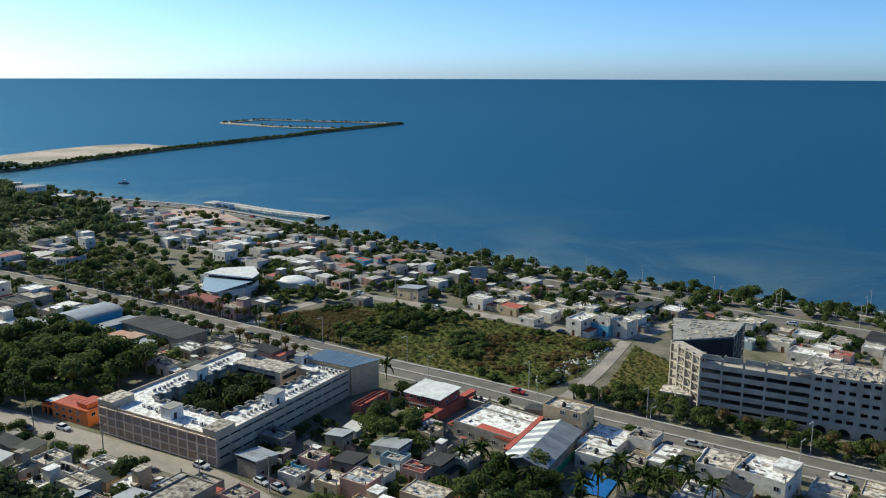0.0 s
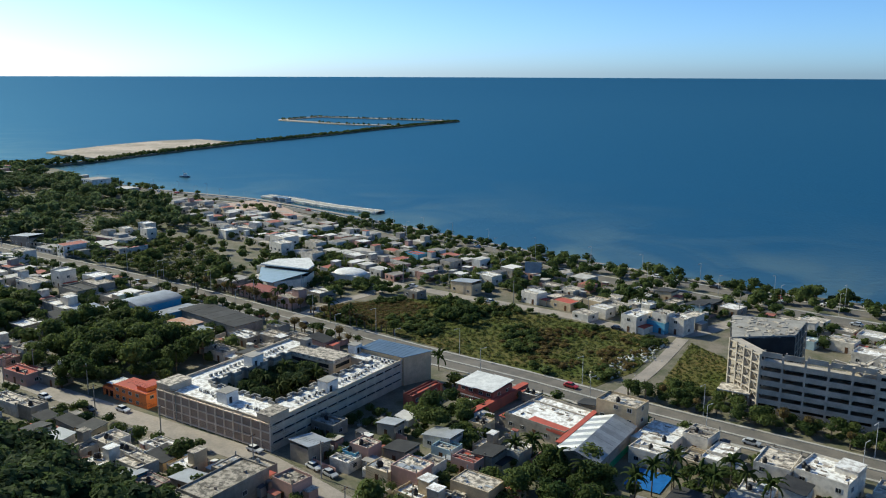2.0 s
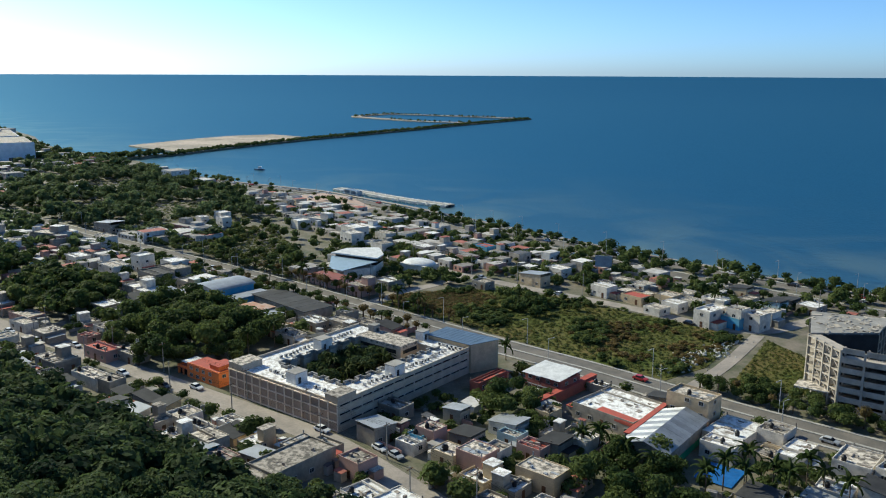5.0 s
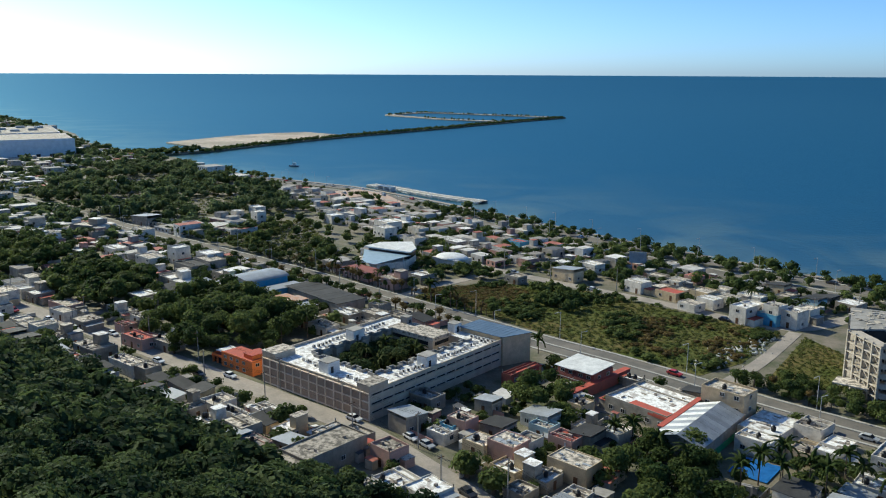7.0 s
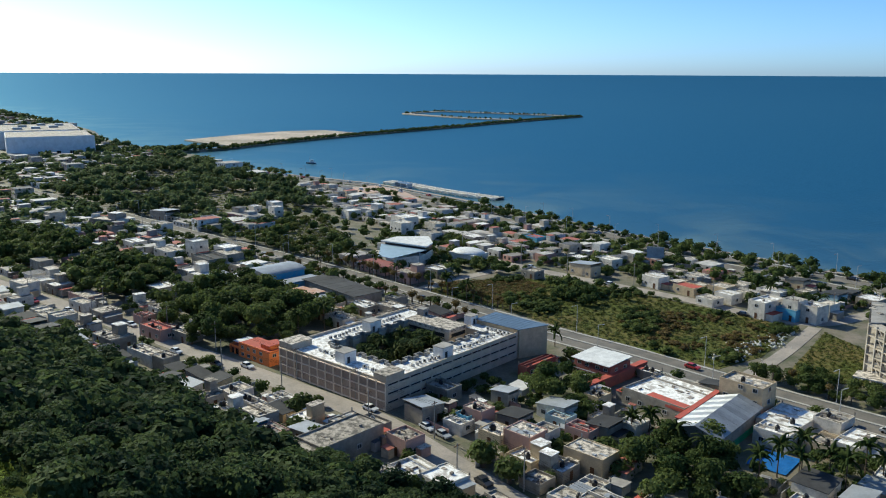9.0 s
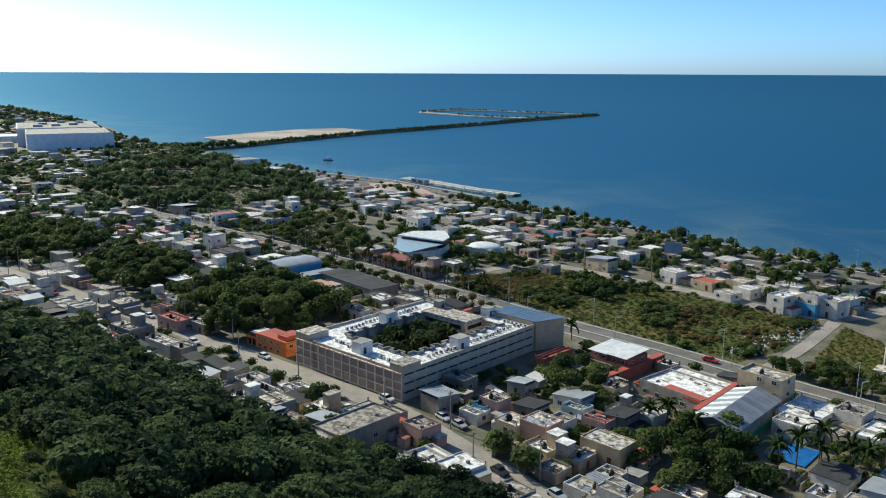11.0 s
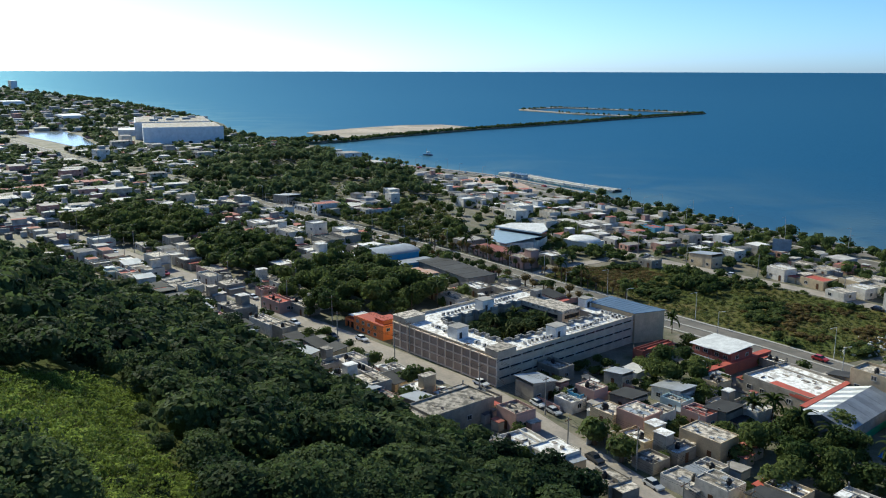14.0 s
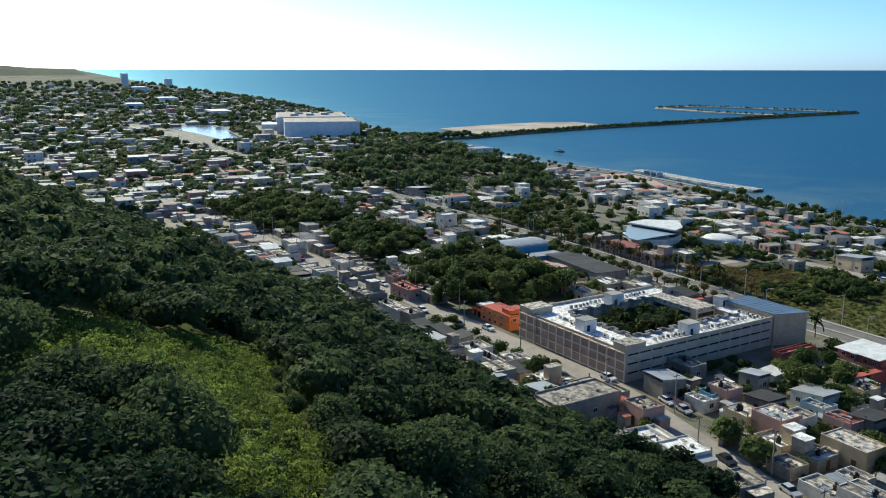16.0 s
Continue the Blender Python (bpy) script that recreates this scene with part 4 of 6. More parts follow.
house(-21.5, 182.5, 6.4, 5.6, 3.3, -32, "grey", "dark", pitch=6)
house(-24.2, 173.1, 6.4, 5.6, 3.3, -32, "cream", "grey")
house(-33.8, 177.5, 5.6, 4.8, 2.9, -32, "white", "white")
house(-41.3, 196.3, 7.2, 5.6, 3.7, -30, "grey", "grey")
house(-20.1, 220.3, 12.8, 3.2, 3.3, 58, "brick", "red")
house(-53.4, 171.6, 7.2, 7.2, 2.9, -30, "grey", "grey")
house(-58.1, 157.8, 8.5, 24, 4.6, -30, "grey", "grey")
house(-42.9, 164.0, 6.4, 5.6, 4.5, -35, "pink", "grey")
house(-38.0, 150.7, 7.2, 7.2, 3.3, -38, "white", "white")
house(-31.1, 148.8, 7.2, 7.2, 3.3, -38, "white", "white")
house(-57.3, 170.1, 7.2, 7.2, 3.7, -30, "grey", "grey")
house(-84.3, 176.3, 8.8, 3.2, 3.3, -32, "white", "white")
house(-78.8, 181.6, 6.4, 4.8, 2.9, -32, "white", "white")
house(-78.9, 168.6, 8, 5.6, 4.1, -32, "grey", "grey")
house(-72.2, 160.4, 6.4, 4.8, 2.9, -32, "pink", "grey")
house(-65.7, 164.2, 6.4, 4.8, 2.8, -32, "grey", "metal", pitch=6)
house(-19.7, 141.4, 6.4, 5.6, 2.9, -38, "grey", "grey")
house(-137.7, 226.0, 11.2, 6.4, 3.7, -28, "pink", "red")
house(-128.1, 224.9, 9.6, 5.6, 3.3, -28, "grey", "grey")
house(-128.9, 204.1, 12, 4.8, 3.7, -28, "white", "grey")
house(-126.3, 231.2, 5.6, 4.8, 4.9, -28, "white", "grey")
house(-150.3, 238.5, 5.6, 4.8, 2.9, -28, "pink", "red")
house(-165.2, 239.9, 8, 7.2, 3.3, -28, "grey", "grey")
house(-179.3, 247.6, 9.6, 4.8, 3.3, -27, "white", "grey")
house(-185.0, 257.6, 12.8, 6.4, 2.9, -27, "pink", "grey")
house(-211.8, 260.4, 9.6, 6.4, 5.3, -26, "white", "grey")
house(-260.0, 284.5, 7.2, 9.6, 4.1, -25, "white", "white")
house(-286.2, 292.2, 10.4, 6.4, 3.3, -25, "white", "grey")
house(-222.7, 289.7, 8.8, 5.6, 3.3, -26, "grey", "grey")
house(-167.5, 333.9, 9.6, 8, 5.7, -33, "white", "white")
house(-188.7, 322.1, 12.8, 8, 5.7, -33, "white", "grey")
house(-182.6, 334.9, 7.2, 7.2, 7.4, -33, "white", "white")
house(-167.6, 317.6, 14.4, 8.8, 4.5, -33, "grey", "dark")
house(-218.3, 342.8, 11.2, 7.2, 4.1, -33, "white", "white")
house(-222.7, 324.8, 12.8, 7.2, 3.7, -33, "blue", "white")
house(-228.2, 384.0, 11.2, 6.4, 4.9, -33, "white", "grey")
house(-246.6, 370.8, 8.8, 7.2, 5.3, -33, "grey", "grey")
house(-200.5, 436.0, 6.4, 4.8, 6.6, -38, "white", "white")
house(-186.4, 431.9, 7.2, 5.6, 7.4, -38, "white", "white")
house(-211.7, 405.0, 11.2, 7.2, 4.9, -38, "white", "grey")
house(-105.6, 398.9, 10.4, 7.2, 7.8, -42, "white", "white")
house(-88.2, 388.8, 9.6, 6.4, 5.3, -42, "white", "grey")
house(-108.5, 415.8, 12.8, 8.8, 7.8, -42, "white", "white")
house(-92.4, 416.0, 9.6, 6.4, 4.9, -42, "white", "grey")
house(-147.4, 445.3, 9.6, 8, 4.9, -42, "white", "white")
house(-193.9, 447.9, 8, 6.4, 7.4, -38, "white", "white")
house(-39.2, 396.4, 10.4, 6.4, 4.1, -42, "blue", "red")
house(-3.3, 354.6, 9.6, 6.4, 4.1, -42, "white", "white")
house(-12.5, 338.1, 11.2, 6.4, 4.5, -38, "cream", "metal", pitch=6)
house(-32.8, 328.8, 7.2, 5.6, 3.3, -38, "grey", "grey")
house(15.0, 324.8, 8, 6.4, 4.5, -42, "white", "white")
house(26.8, 316.7, 9.6, 6.4, 3.3, -42, "cream", "red")
house(33.0, 302.4, 7.2, 6.4, 2.9, -42, "white", "grey")
house(50.2, 291.7, 6.4, 11.2, 6.1, -42, "white", "white")
house(58.0, 289.9, 7.2, 6.4, 4.1, -42, "blue", "white")
house(59.0, 290.1, 5.6, 5.6, 7, -42, "white", "white")
house(64.7, 288.2, 6.4, 7.2, 6.1, -42, "white", "white")
house(70.5, 296.0, 5.6, 6.4, 4.9, -42, "white", "grey")
house(39.9, 307.4, 7.2, 6.4, 3.7, -42, "white", "white")
house(47.1, 312.8, 8, 5.6, 3.3, -42, "white", "grey")
house(56.3, 315.5, 9.6, 6.4, 3.7, -42, "white", "white")
house(119.9, 257.4, 16, 7.2, 4.1, -38, "white", "white")
house(126.9, 255.1, 6.4, 5.6, 4.9, -38, "pink", "red")
house(114.3, 273.3, 8.8, 6.4, 3.7, -40, "white", "grey")
house(103.7, 275.7, 6.4, 5.6, 2.9, -40, "aqua", "white")
house(-163.5, 325.8, 12.8, 8, 4.9, -34, "grey", "grey")
house(-148.7, 308.0, 8, 6.4, 4.1, -34, "grey", "grey")
house(-86.9, 249.8, 9.6, 5.6, 3.3, -34, "white", "grey")
house(-83.6, 265.5, 9.6, 7.2, 3.3, -34, "grey", "white")
house(-74.3, 265.5, 9.6, 6.4, 3.7, -34, "grey", "grey")
house(-65.9, 265.6, 8, 5.6, 3.3, -34, "grey", "grey")
house(-92.0, 149.5, 7.2, 4.8, 2.9, -32, "white", "white")
house(-77.8, 163.2, 5.6, 4, 2.9, -32, "blue", "metal", pitch=7)

house(-337, 540, 15, 9, 6.4, -20, "white", "white")
house(-246, 418, 16, 9, 4.6, -30, "grey", "metal", pitch=5)
house(-238, 379, 28, 8, 3.6, -14, "white", "white")
house(-257, 380, 14, 9, 6.6, -12, "grey", "grey", upper=2.6)
house(-140, 457, 15, 8, 4.2, -30, "white", "grey", upper=2.6)

# ---------------------------------------------------------------- landmarks
def lump(name, label, category, x, y, rot, z=0.85):
    TAKEN.append((x, y, 9))
    return empty(name, pose(x, y, z, 0, 0, rot), label, category)


def windows_on(ob, spots, rot=0):
    for x, y, z in spots:
        shared("pane", PANE, shared("window", WIN, ob, pose(x, y, z, 0, 0, rot)))


# orange house beside the courtyard block
oh = lump("orange_house", "bright orange two-storey house with red roof terraces", "house", -98.6, 214.2, -29.5)
oh.matrix_basis = oh.matrix_basis @ Matrix.Diagonal((1, 1, 0.86, 1))
TAKEN.append((-106, 218, 6))
part("wall", boxes((-6.0, 8.2, -3.4, 3.4, -1, 4.7)), STUCCO["orange"], oh)
part("roof", boxes((-6.1, 8.3, -3.5, 3.5, 4.7, 4.85)), RED_ROOF, oh)
part("parapet", boxes((-6.0, 8.2, -3.4, -3.25, 4.85, 5.2)), STUCCO["orange"], oh)
part("parapet", boxes((8.05, 8.2, -3.25, 3.4, 4.85, 5.2)), STUCCO["orange"], oh)
part("upper_room", boxes((2.6, 6.6, -2.0, 3.2, 4.86, 6.2)), STUCCO["orange"], oh)
part("upper_roof", boxes((2.4, 6.8, -2.2, 3.4, 6.2, 6.35)), RED_ROOF, oh)
part("porch", boxes((-11.0, -6.02, -2.6, 3.0, -1, 2.3)), STUCCO["orange"], oh)
part("balcony_slab", boxes((-11.2, -6.02, -3.2, 3.2, 2.3, 2.5)), RED_ROOF, oh)
part("balcony_wall", boxes((-11.1, -6.1, -3.1, -2.95, 2.5, 3.2)), STUCCO["orange"], oh)
part("balcony_wall", boxes((-11.1, -10.95, -2.95, 3.0, 2.5, 3.2)), STUCCO["orange"], oh)
part("awning", boxes((-9.6, -6.0, -2.9, 2.4, 4.4, 4.5)), PAINT, oh, "white canvas awning")
for x in (-10.8, -8.6, -6.4):
    part("arch_pier", boxes((x - 0.2, x + 0.2, -3.15, -2.8, -1, 2.3)), STUCCO["orange"], oh)
# the porch is solid: this dark sheet paints the shade inside it
part("porch_opening", boxes((-10.5, -6.5, -2.64, -2.6, 0, 2.0)), GLASS_AND_SHADE, oh, "dark panel standing for the shade inside the porch")
for x in (-4.2, -1.4, 1.4, 4.4):
    windows_on(oh, [(x, -3.42, 0.7), (x, -3.42, 3.1)])
windows_on(oh, [(8.22, -1.6, 3.0), (8.22, 1.6, 3.0)], 90)

# workshop with a gabled sheet roof
ws = lump("workshop", "long workshop with gabled grey sheet metal roof", "workshop", 23.9, 187.4, -29.0)
part("wall", boxes((-5.6, 5.6, -12, 12, -1, 4.6)), STUCCO["grey"], ws)
for yy in (-12.0, 11.8):
    gb = bmesh.new()
    va = [gb.verts.new(p) for p in ((-5.6, yy, 4.6), (5.6, yy, 4.6), (0, yy, 6.4))]
    vb = [gb.verts.new((v.co.x, yy + 0.2, v.co.z)) for v in va]
    gb.faces.new(va), gb.faces.new(vb[::-1])
    for i in range(3):
        gb.faces.new((va[(i + 1) % 3], va[i], vb[i], vb[(i + 1) % 3]))
    part("gable", gb, STUCCO["grey"], ws)
slope = math.degrees(math.atan2(1.8, 5.6))
for k in (-1, 1):
    for i in range(12):
        mat = PAINT if (k < 0 and i % 4 in (1, 3)) else METAL_ROOF
        part("roof_sheet", boxes((0.0, 6.2, -12.3 + i * 2.05, -12.3 + (i + 1) * 2.05 - 0.04, 0, 0.07 + 0.01 * (i % 2))), mat, ws).matrix_basis = pose(0, 0, 6.48, 0, 0, 0) @ (pose(0, 0, 0, 0, slope, 0) if k > 0 else pose(0, 0, 0, 0, 180 - slope, 0))
part("green_dado", boxes((5.6, 5.66, -12, 12, -0.9, 1.7)), material("green_paint", (0.08, 0.35, 0.18)), ws)
tarp = lump("tarpaulin", "bright blue tarpaulin spread on the ground", "tarpaulin", 34.5, 176.0, -29, 0.95)
tb = bmesh.new()
bmesh.ops.create_grid(tb, x_segments=14, y_segments=12, size=1)
for v in tb.verts:
    v.co = Vector((v.co.x * 4.2, v.co.y * 4.8, 0.18 + 0.14 * noise.noise(Vector((v.co.x * 3, v.co.y * 3, 1)))))
part("cloth", tb, material("blue_tarpaulin", (0.03, 0.15, 0.45), rough=0.5), tarp)

# whitewashed flat-roofed sheds with red coping, walled yard
ym = pose(-6.3, 205.0, 0.85, 0, 0, math.degrees(math.atan2(22.5, 15.2)))
rw = empty("yard_wall", ym, "long red painted yard wall with wide coping", "wall")
part("wall", boxes((0, 27, -0.9, 0.9, -0.6, 2.9)), STUCCO["brick"], rw)
part("coping", boxes((-0.1, 27.1, -1.0, 1.0, 2.9, 3.05)), RED_ROOF, rw)
# dark grey surface right behind the wall, in the road's material
yard = part("yard", prism(bmesh.new(), [(-4, 203), (5, 200), (16, 216), (9, 225)], 0.5, 1.0), ASPHALT)
tagged(yard, "dark grey yard behind the red wall", "yard", kind="structure")
TAKEN.append((6, 212, 8))
sc = lump("red_canopy", "low red roofed canopy along the whitewashed shed", "canopy", 14.2, 196.2, -40)
part("roof", boxes((-6.5, 6.5, -1.7, 1.7, 3.6, 3.85)), RED_ROOF, sc)
part("fascia", boxes((-6.5, 6.5, -1.75, -1.6, 3.0, 3.6)), RED_ROOF, sc)
for x in (-6, 0, 6):
    part("post", boxes((x - 0.15, x + 0.15, -1.6, -1.3, -0.4, 3.0)), STUCCO["brick"], sc)
lr = lump("shed_coping", "long red roof strip beside the workshop", "roof strip", 20.4, 194.2, -29 + 90)
part("wall", boxes((-11, 11, -0.4, 0.4, -0.5, 4.6)), STUCCO["grey"], lr)
part("strip", boxes((-11.2, 11.2, -0.7, 0.7, 4.6, 4.8)), RED_ROOF, lr)

# brick house with two tilted white roofs
bh = lump("brick_house", "two-storey dark red brick house with white tilted roofs", "house", -2.6, 221.4, -35)
bh.matrix_basis = bh.matrix_basis @ Matrix.Diagonal((1, 1, 0.82, 1))
for k, x0, x1 in ((0, -6, -0.05), (1, 0.05, 6)):
    part("wall", boxes((x0, x1, -4.4, 4.4, -1, 6.0)), STUCCO["brick"], bh)
    part("floor_band", boxes((x0, x1, -5.4, -4.42, 2.8, 3.1)), PAINT, bh)
    part("balcony_rail", boxes((x0 + 0.1, x1 - 0.1, -5.4, -5.3, 3.1, 4.0)), STUCCO["brick"], bh)
    part("roof", boxes((x0 - 0.3, x1 + 0.25, -5.6, 5.0, 0, 0.16)), PAINT, bh, "white tilted roof slab").matrix_basis = pose(0, 0, 6.4 + 0.25 * k, 4.0, 0, 0)
    windows_on(bh, [((x0 + x1) / 2 - 1.3, -4.42, 0.9), ((x0 + x1) / 2 + 1.3, -4.42, 0.9), ((x0 + x1) / 2 - 1.3, -4.42, 4.0), ((x0 + x1) / 2 + 1.3, -4.42, 4.0)])
windows_on(bh, [(6.07, -2, 4.0), (6.07, 2, 4.0), (6.07, 0, 0.9)], 90)

# assembly hall with white upper roof and blue-grey lower roof
ah = lump("assembly_hall", "hall with white fan-shaped upper roof over blue-grey roof", "hall", -90.5, 342, -20)
part("wall", prism(bmesh.new(), [(-11, -4), (4, -12), (11, -2), (8, 12), (-9, 10)], -1, 4.8), STUCCO["white"], ah)
part("clerestory", prism(bmesh.new(), [(-10.5, 2.4), (10.5, 2.4), (8, 11.5), (-8.5, 10)], 4.8, 8.0), GLASS_AND_SHADE, ah, "dark clerestory window band")
lb = bmesh.new()
va = [lb.verts.new(p) for p in ((-12, 1.5, 6.9), (-3, -13.0, 5.2), (4.5, -14.0, 5.2), (12, 1.5, 6.9))]
o = bmesh.ops.extrude_face_region(lb, geom=[lb.faces.new(va)])
bmesh.ops.translate(lb, verts=[q for q in o["geom"] if isinstance(q, bmesh.types.BMVert)], vec=(0, 0, -0.2))
part("lower_roof", lb, material("pale_blue_sheet", (0.36, 0.46, 0.55), (0.30, 0.40, 0.48), rough=0.5, metal=0.2), ah, "pale blue sheet metal lower roof")
ub = bmesh.new()
va = [ub.verts.new(p) for p in ((-12, 1.2, 8.4), (12, 1.2, 8.4), (11.5, 7, 9.0), (4, 15, 9.8), (-9.5, 10, 9.0))]
o = bmesh.ops.extrude_face_region(ub, geom=[ub.faces.new(va)])
bmesh.ops.translate(ub, verts=[q for q in o["geom"] if isinstance(q, bmesh.types.BMVert)], vec=(0, 0, -0.5))
part("upper_roof", ub, PAINT, ah, "white fan-shaped upper roof")
part("post", boxes((-11, -10.7, -2.5, -2.2, -1, 6.8), (10.7, 11, -2.5, -2.2, -1, 6.8)), FRAME, ah)
rd = lump("red_roofed_school", "low buildings with faded red sheet roofs by the hall", "school", -95.5, 324.5, -34)
part("wall", boxes((-8, 8, -4, 4, -1, 3.6)), STUCCO["pink"], rd)
part("roof", boxes((-8.5, 8.5, -4.6, 4.6, 3.6, 3.8)), material("faded_red_sheet", (0.26, 0.08, 0.07), (0.20, 0.08, 0.07)), rd)
windows_on(rd, [(x, -4.03, 1.0) for x in (-6, -3, 0, 3, 6)])
dm = lump("domed_hall", "pale vaulted roof hall among the trees", "hall", -63, 351, -30)
part("wall", boxes((-7, 7, -5, 5, -1, 4.4)), STUCCO["white"], dm)
db = bmesh.new()
bmesh.ops.create_uvsphere(db, u_segments=24, v_segments=12, radius=1)
bmesh.ops.delete(db, geom=[v for v in db.verts if v.co.z < -0.01], context="VERTS")
for v in db.verts:
    v.co = Vector((v.co.x * 7.6, v.co.y * 6, 4.4 + v.co.z * 1.7))
part("vault", db, PAINT, dm)

# blue and white sports hall with its lower roofs, dark sheet roofs, rusty roofs
bw_ = lump("sports_hall", "blue-walled hall with curved pale metal roof", "hall", -129.6, 297.5, -33)
part("wall", boxes((-6.6, 6.6, -9.0, 9.0, -1, 5.2)), STUCCO["blue"], bw_)
vb = bmesh.new()
ring_a = [(7.2 * math.cos(math.pi * i / 14), 5.2 + 1.5 * math.sin(math.pi * i / 14)) for i in range(15)]
va, vc = [vb.verts.new((x, -9.5, z)) for x, z in ring_a], [vb.verts.new((x, 9.5, z)) for x, z in ring_a]
for i in range(14):
    vb.faces.new((va[i], va[i + 1], vc[i + 1], vc[i]))
vb.faces.new(va[::-1]), vb.faces.new(vc)
part("roof", vb, METAL_ROOF, bw_)
sl = lump("side_hall", "low white roofed annex with blue walls", "annex", -118.5, 290.5, -33 + 90)
part("wall", boxes((-9, 9, -3.0, 3.0, -1, 3.4)), STUCCO["blue"], sl)
part("roof", boxes((-9.4, 9.4, -3.3, 3.3, 3.4, 3.6)), METAL_ROOF, sl)
dk = lump("dark_shed", "wide shed with flat black sheet roof", "shed", -99, 286, -37)
part("wall", boxes((-17, 17, -6, 6, -1, 3.6)), STUCCO["grey"], dk)
for i in range(10):
    part("roof_sheet", boxes((-17.3 + i * 3.46, -17.3 + (i + 1) * 3.46 - 0.08, -6.3, 6.3, 3.6, 3.75 + 0.02 * (i % 2))), DARK_SHEET_AND_SHADE, dk)
TAKEN += [(-110, 292, 8), (-88, 279, 8)]
rs = lump("rusty_shed", "cluster of sheds with rusty orange sheet roofs", "shed", -107, 273, -33)
RUST = material("rusty_sheet", (0.40, 0.17, 0.07), (0.45, 0.38, 0.32), scale=0.25, rough=0.7)
for i, (x, y, w, d, z) in enumerate(((-6, 0, 6, 9, 3.4), (0.4, 1, 6, 8, 3.8), (7, 0, 6.4, 7, 3.2), (-2, -7, 9, 5, 3.0))):
    part("wall", boxes((x - w / 2, x + w / 2, y - d / 2, y + d / 2, -1, z)), STUCCO["grey"], rs)
    part("roof", boxes((x - w / 2 - .3, x + w / 2 + .3, y - d / 2 - .3, y + d / 2 + .3, z, z + 0.12)), (RUST, RUST, METAL_ROOF, RUST)[i], rs).matrix_basis = pose(0, 0, 0.0, 0, 0, 0)

LAGOON = [(-800, 756), (-809, 798), (-802, 828), (-726, 775), (-611, 677), (-619, 656), (-703, 705)]
# shopping hall on the far shore
mm = empty("shopping_hall", pose(-533, 711, 0.9, 0, 0, math.degrees(math.atan2(49.4, 59.2))), "huge windowless white shopping hall on the shore", "shopping hall")
MALL = material("white_cladding", (0.74, 0.75, 0.76), (0.66, 0.67, 0.69), scale=0.02, rough=0.6)
part("wall", boxes((-38.5, 38.5, 0, 90, -1, 17.5)), MALL, mm)
part("roof", boxes((-38, 38, 0.5, 89.5, 17.5, 17.8)), GREY_ROOF, mm)
part("rear_block", boxes((-46, 34, 90.02, 200, -1, 18.5)), MALL, mm)
part("rear_roof", boxes((-45, 33, 91, 199, 18.5, 18.8)), GREY_ROOF, mm)
part("side_block", boxes((-64, -46.02, 150, 190, -1, 7)), MALL, mm)
for x, y in ((-30, 110), (-12, 118), (6, 130), (-24, 150), (14, 165), (-4, 175)):
    part("roof_unit", boxes((x, x + 9, y, y + 6, 18.8, 21.0)), METAL_ROOF, mm, "grey metal roof plant")
part("parapet", boxes((-38.6, 38.6, -0.15, 0.4, 17.5, 18.6)), MALL, mm)
for i in range(12):
    part("pilaster", boxes((-38.5 + i * 7, -38.1 + i * 7, -0.3, 0, -1, 17.5)), MALL, mm)
for x in (-12, 4, 16):
    part("doorway", boxes((x, x + 4, -0.1, 0.02, 0, 4.5)), GLASS_AND_SHADE, mm)
lake = part("lake", prism(bmesh.new(), LAGOON[::-1], -0.5, 1.25), material("lagoon_water", (0.20, 0.23, 0.24), (0.16, 0.19, 0.20), scale=0.01, rough=0.15, spec=0.5))
tagged(lake, "small calm lagoon between the houses", "lagoon", kind="structure")
for x, y, w, d, h in ((-2480, 2150, 40, 22, 70), (-2380, 2260, 60, 20, 40), (-2050, 1830, 80, 40, 26), (-1420, 1340, 60, 40, 18), (-1250, 1100, 50, 30, 16), (-950, 1000, 60, 30, 14)):
    tw = empty("apartment_tower" if h > 30 else "office_block", pose(x, y, 1 + float(lift(math.hypot(x, y))), 0, 0, -35), "pale distant concrete block rising over the town", "building")
    part("wall", boxes((-w / 2, w / 2, -d / 2, d / 2, -2, h * 0.62)), MALL, tw)
    for f in range(int(h * 0.62 / 3.5)):
        part("window_band", boxes((-w / 2 + 1, w / 2 - 1, -d / 2 - 0.15, -d / 2, f * 3.5 + 1, f * 3.5 + 2.6)), GLASS_AND_SHADE, tw)

# stone jetty with its landing stage
JETTY = [(-170, 603), (-152, 595), (-136, 579), (-110, 556), (-95, 549), (-76, 538)]
bank("jetty", JETTY, 9.0, 1.5, ROCK, "pale stone jetty bent out into the sea", "jetty")
bank("jetty_path", JETTY, 4.0, 1.65, KERB, "pale paved path along the jetty", "path")
rb, rnd = bmesh.new(), random.Random(8)
for a, b in zip(JETTY, JETTY[1:]):
    for i in range(int(math.dist(a, b) / 0.28)):
        t, k = rnd.random(), rnd.choice((-1, 1))
        s = rnd.uniform(0.3, 0.8)
        d = Vector((b[0] - a[0], b[1] - a[1])).normalized()
        x, y = a[0] + (b[0] - a[0]) * t + d.y * k * (reach := rnd.uniform(3.0, 6.8)), a[1] + (b[1] - a[1]) * t - d.x * k * reach
        bmesh.ops.create_icosphere(rb, subdivisions=1, radius=s * 1.2, matrix=pose(x, y, 1.7 - 0.2 * reach + rnd.uniform(-0.2, 0.5), rnd.uniform(0, 90), rnd.uniform(0, 90), 0) @ Matrix.Diagonal((1, 0.7, 0.6, 1)))
tagged(part("jetty_rocks", rb, ROCK), "pale rubble rocks armouring the jetty", "rocks", kind="stuff")
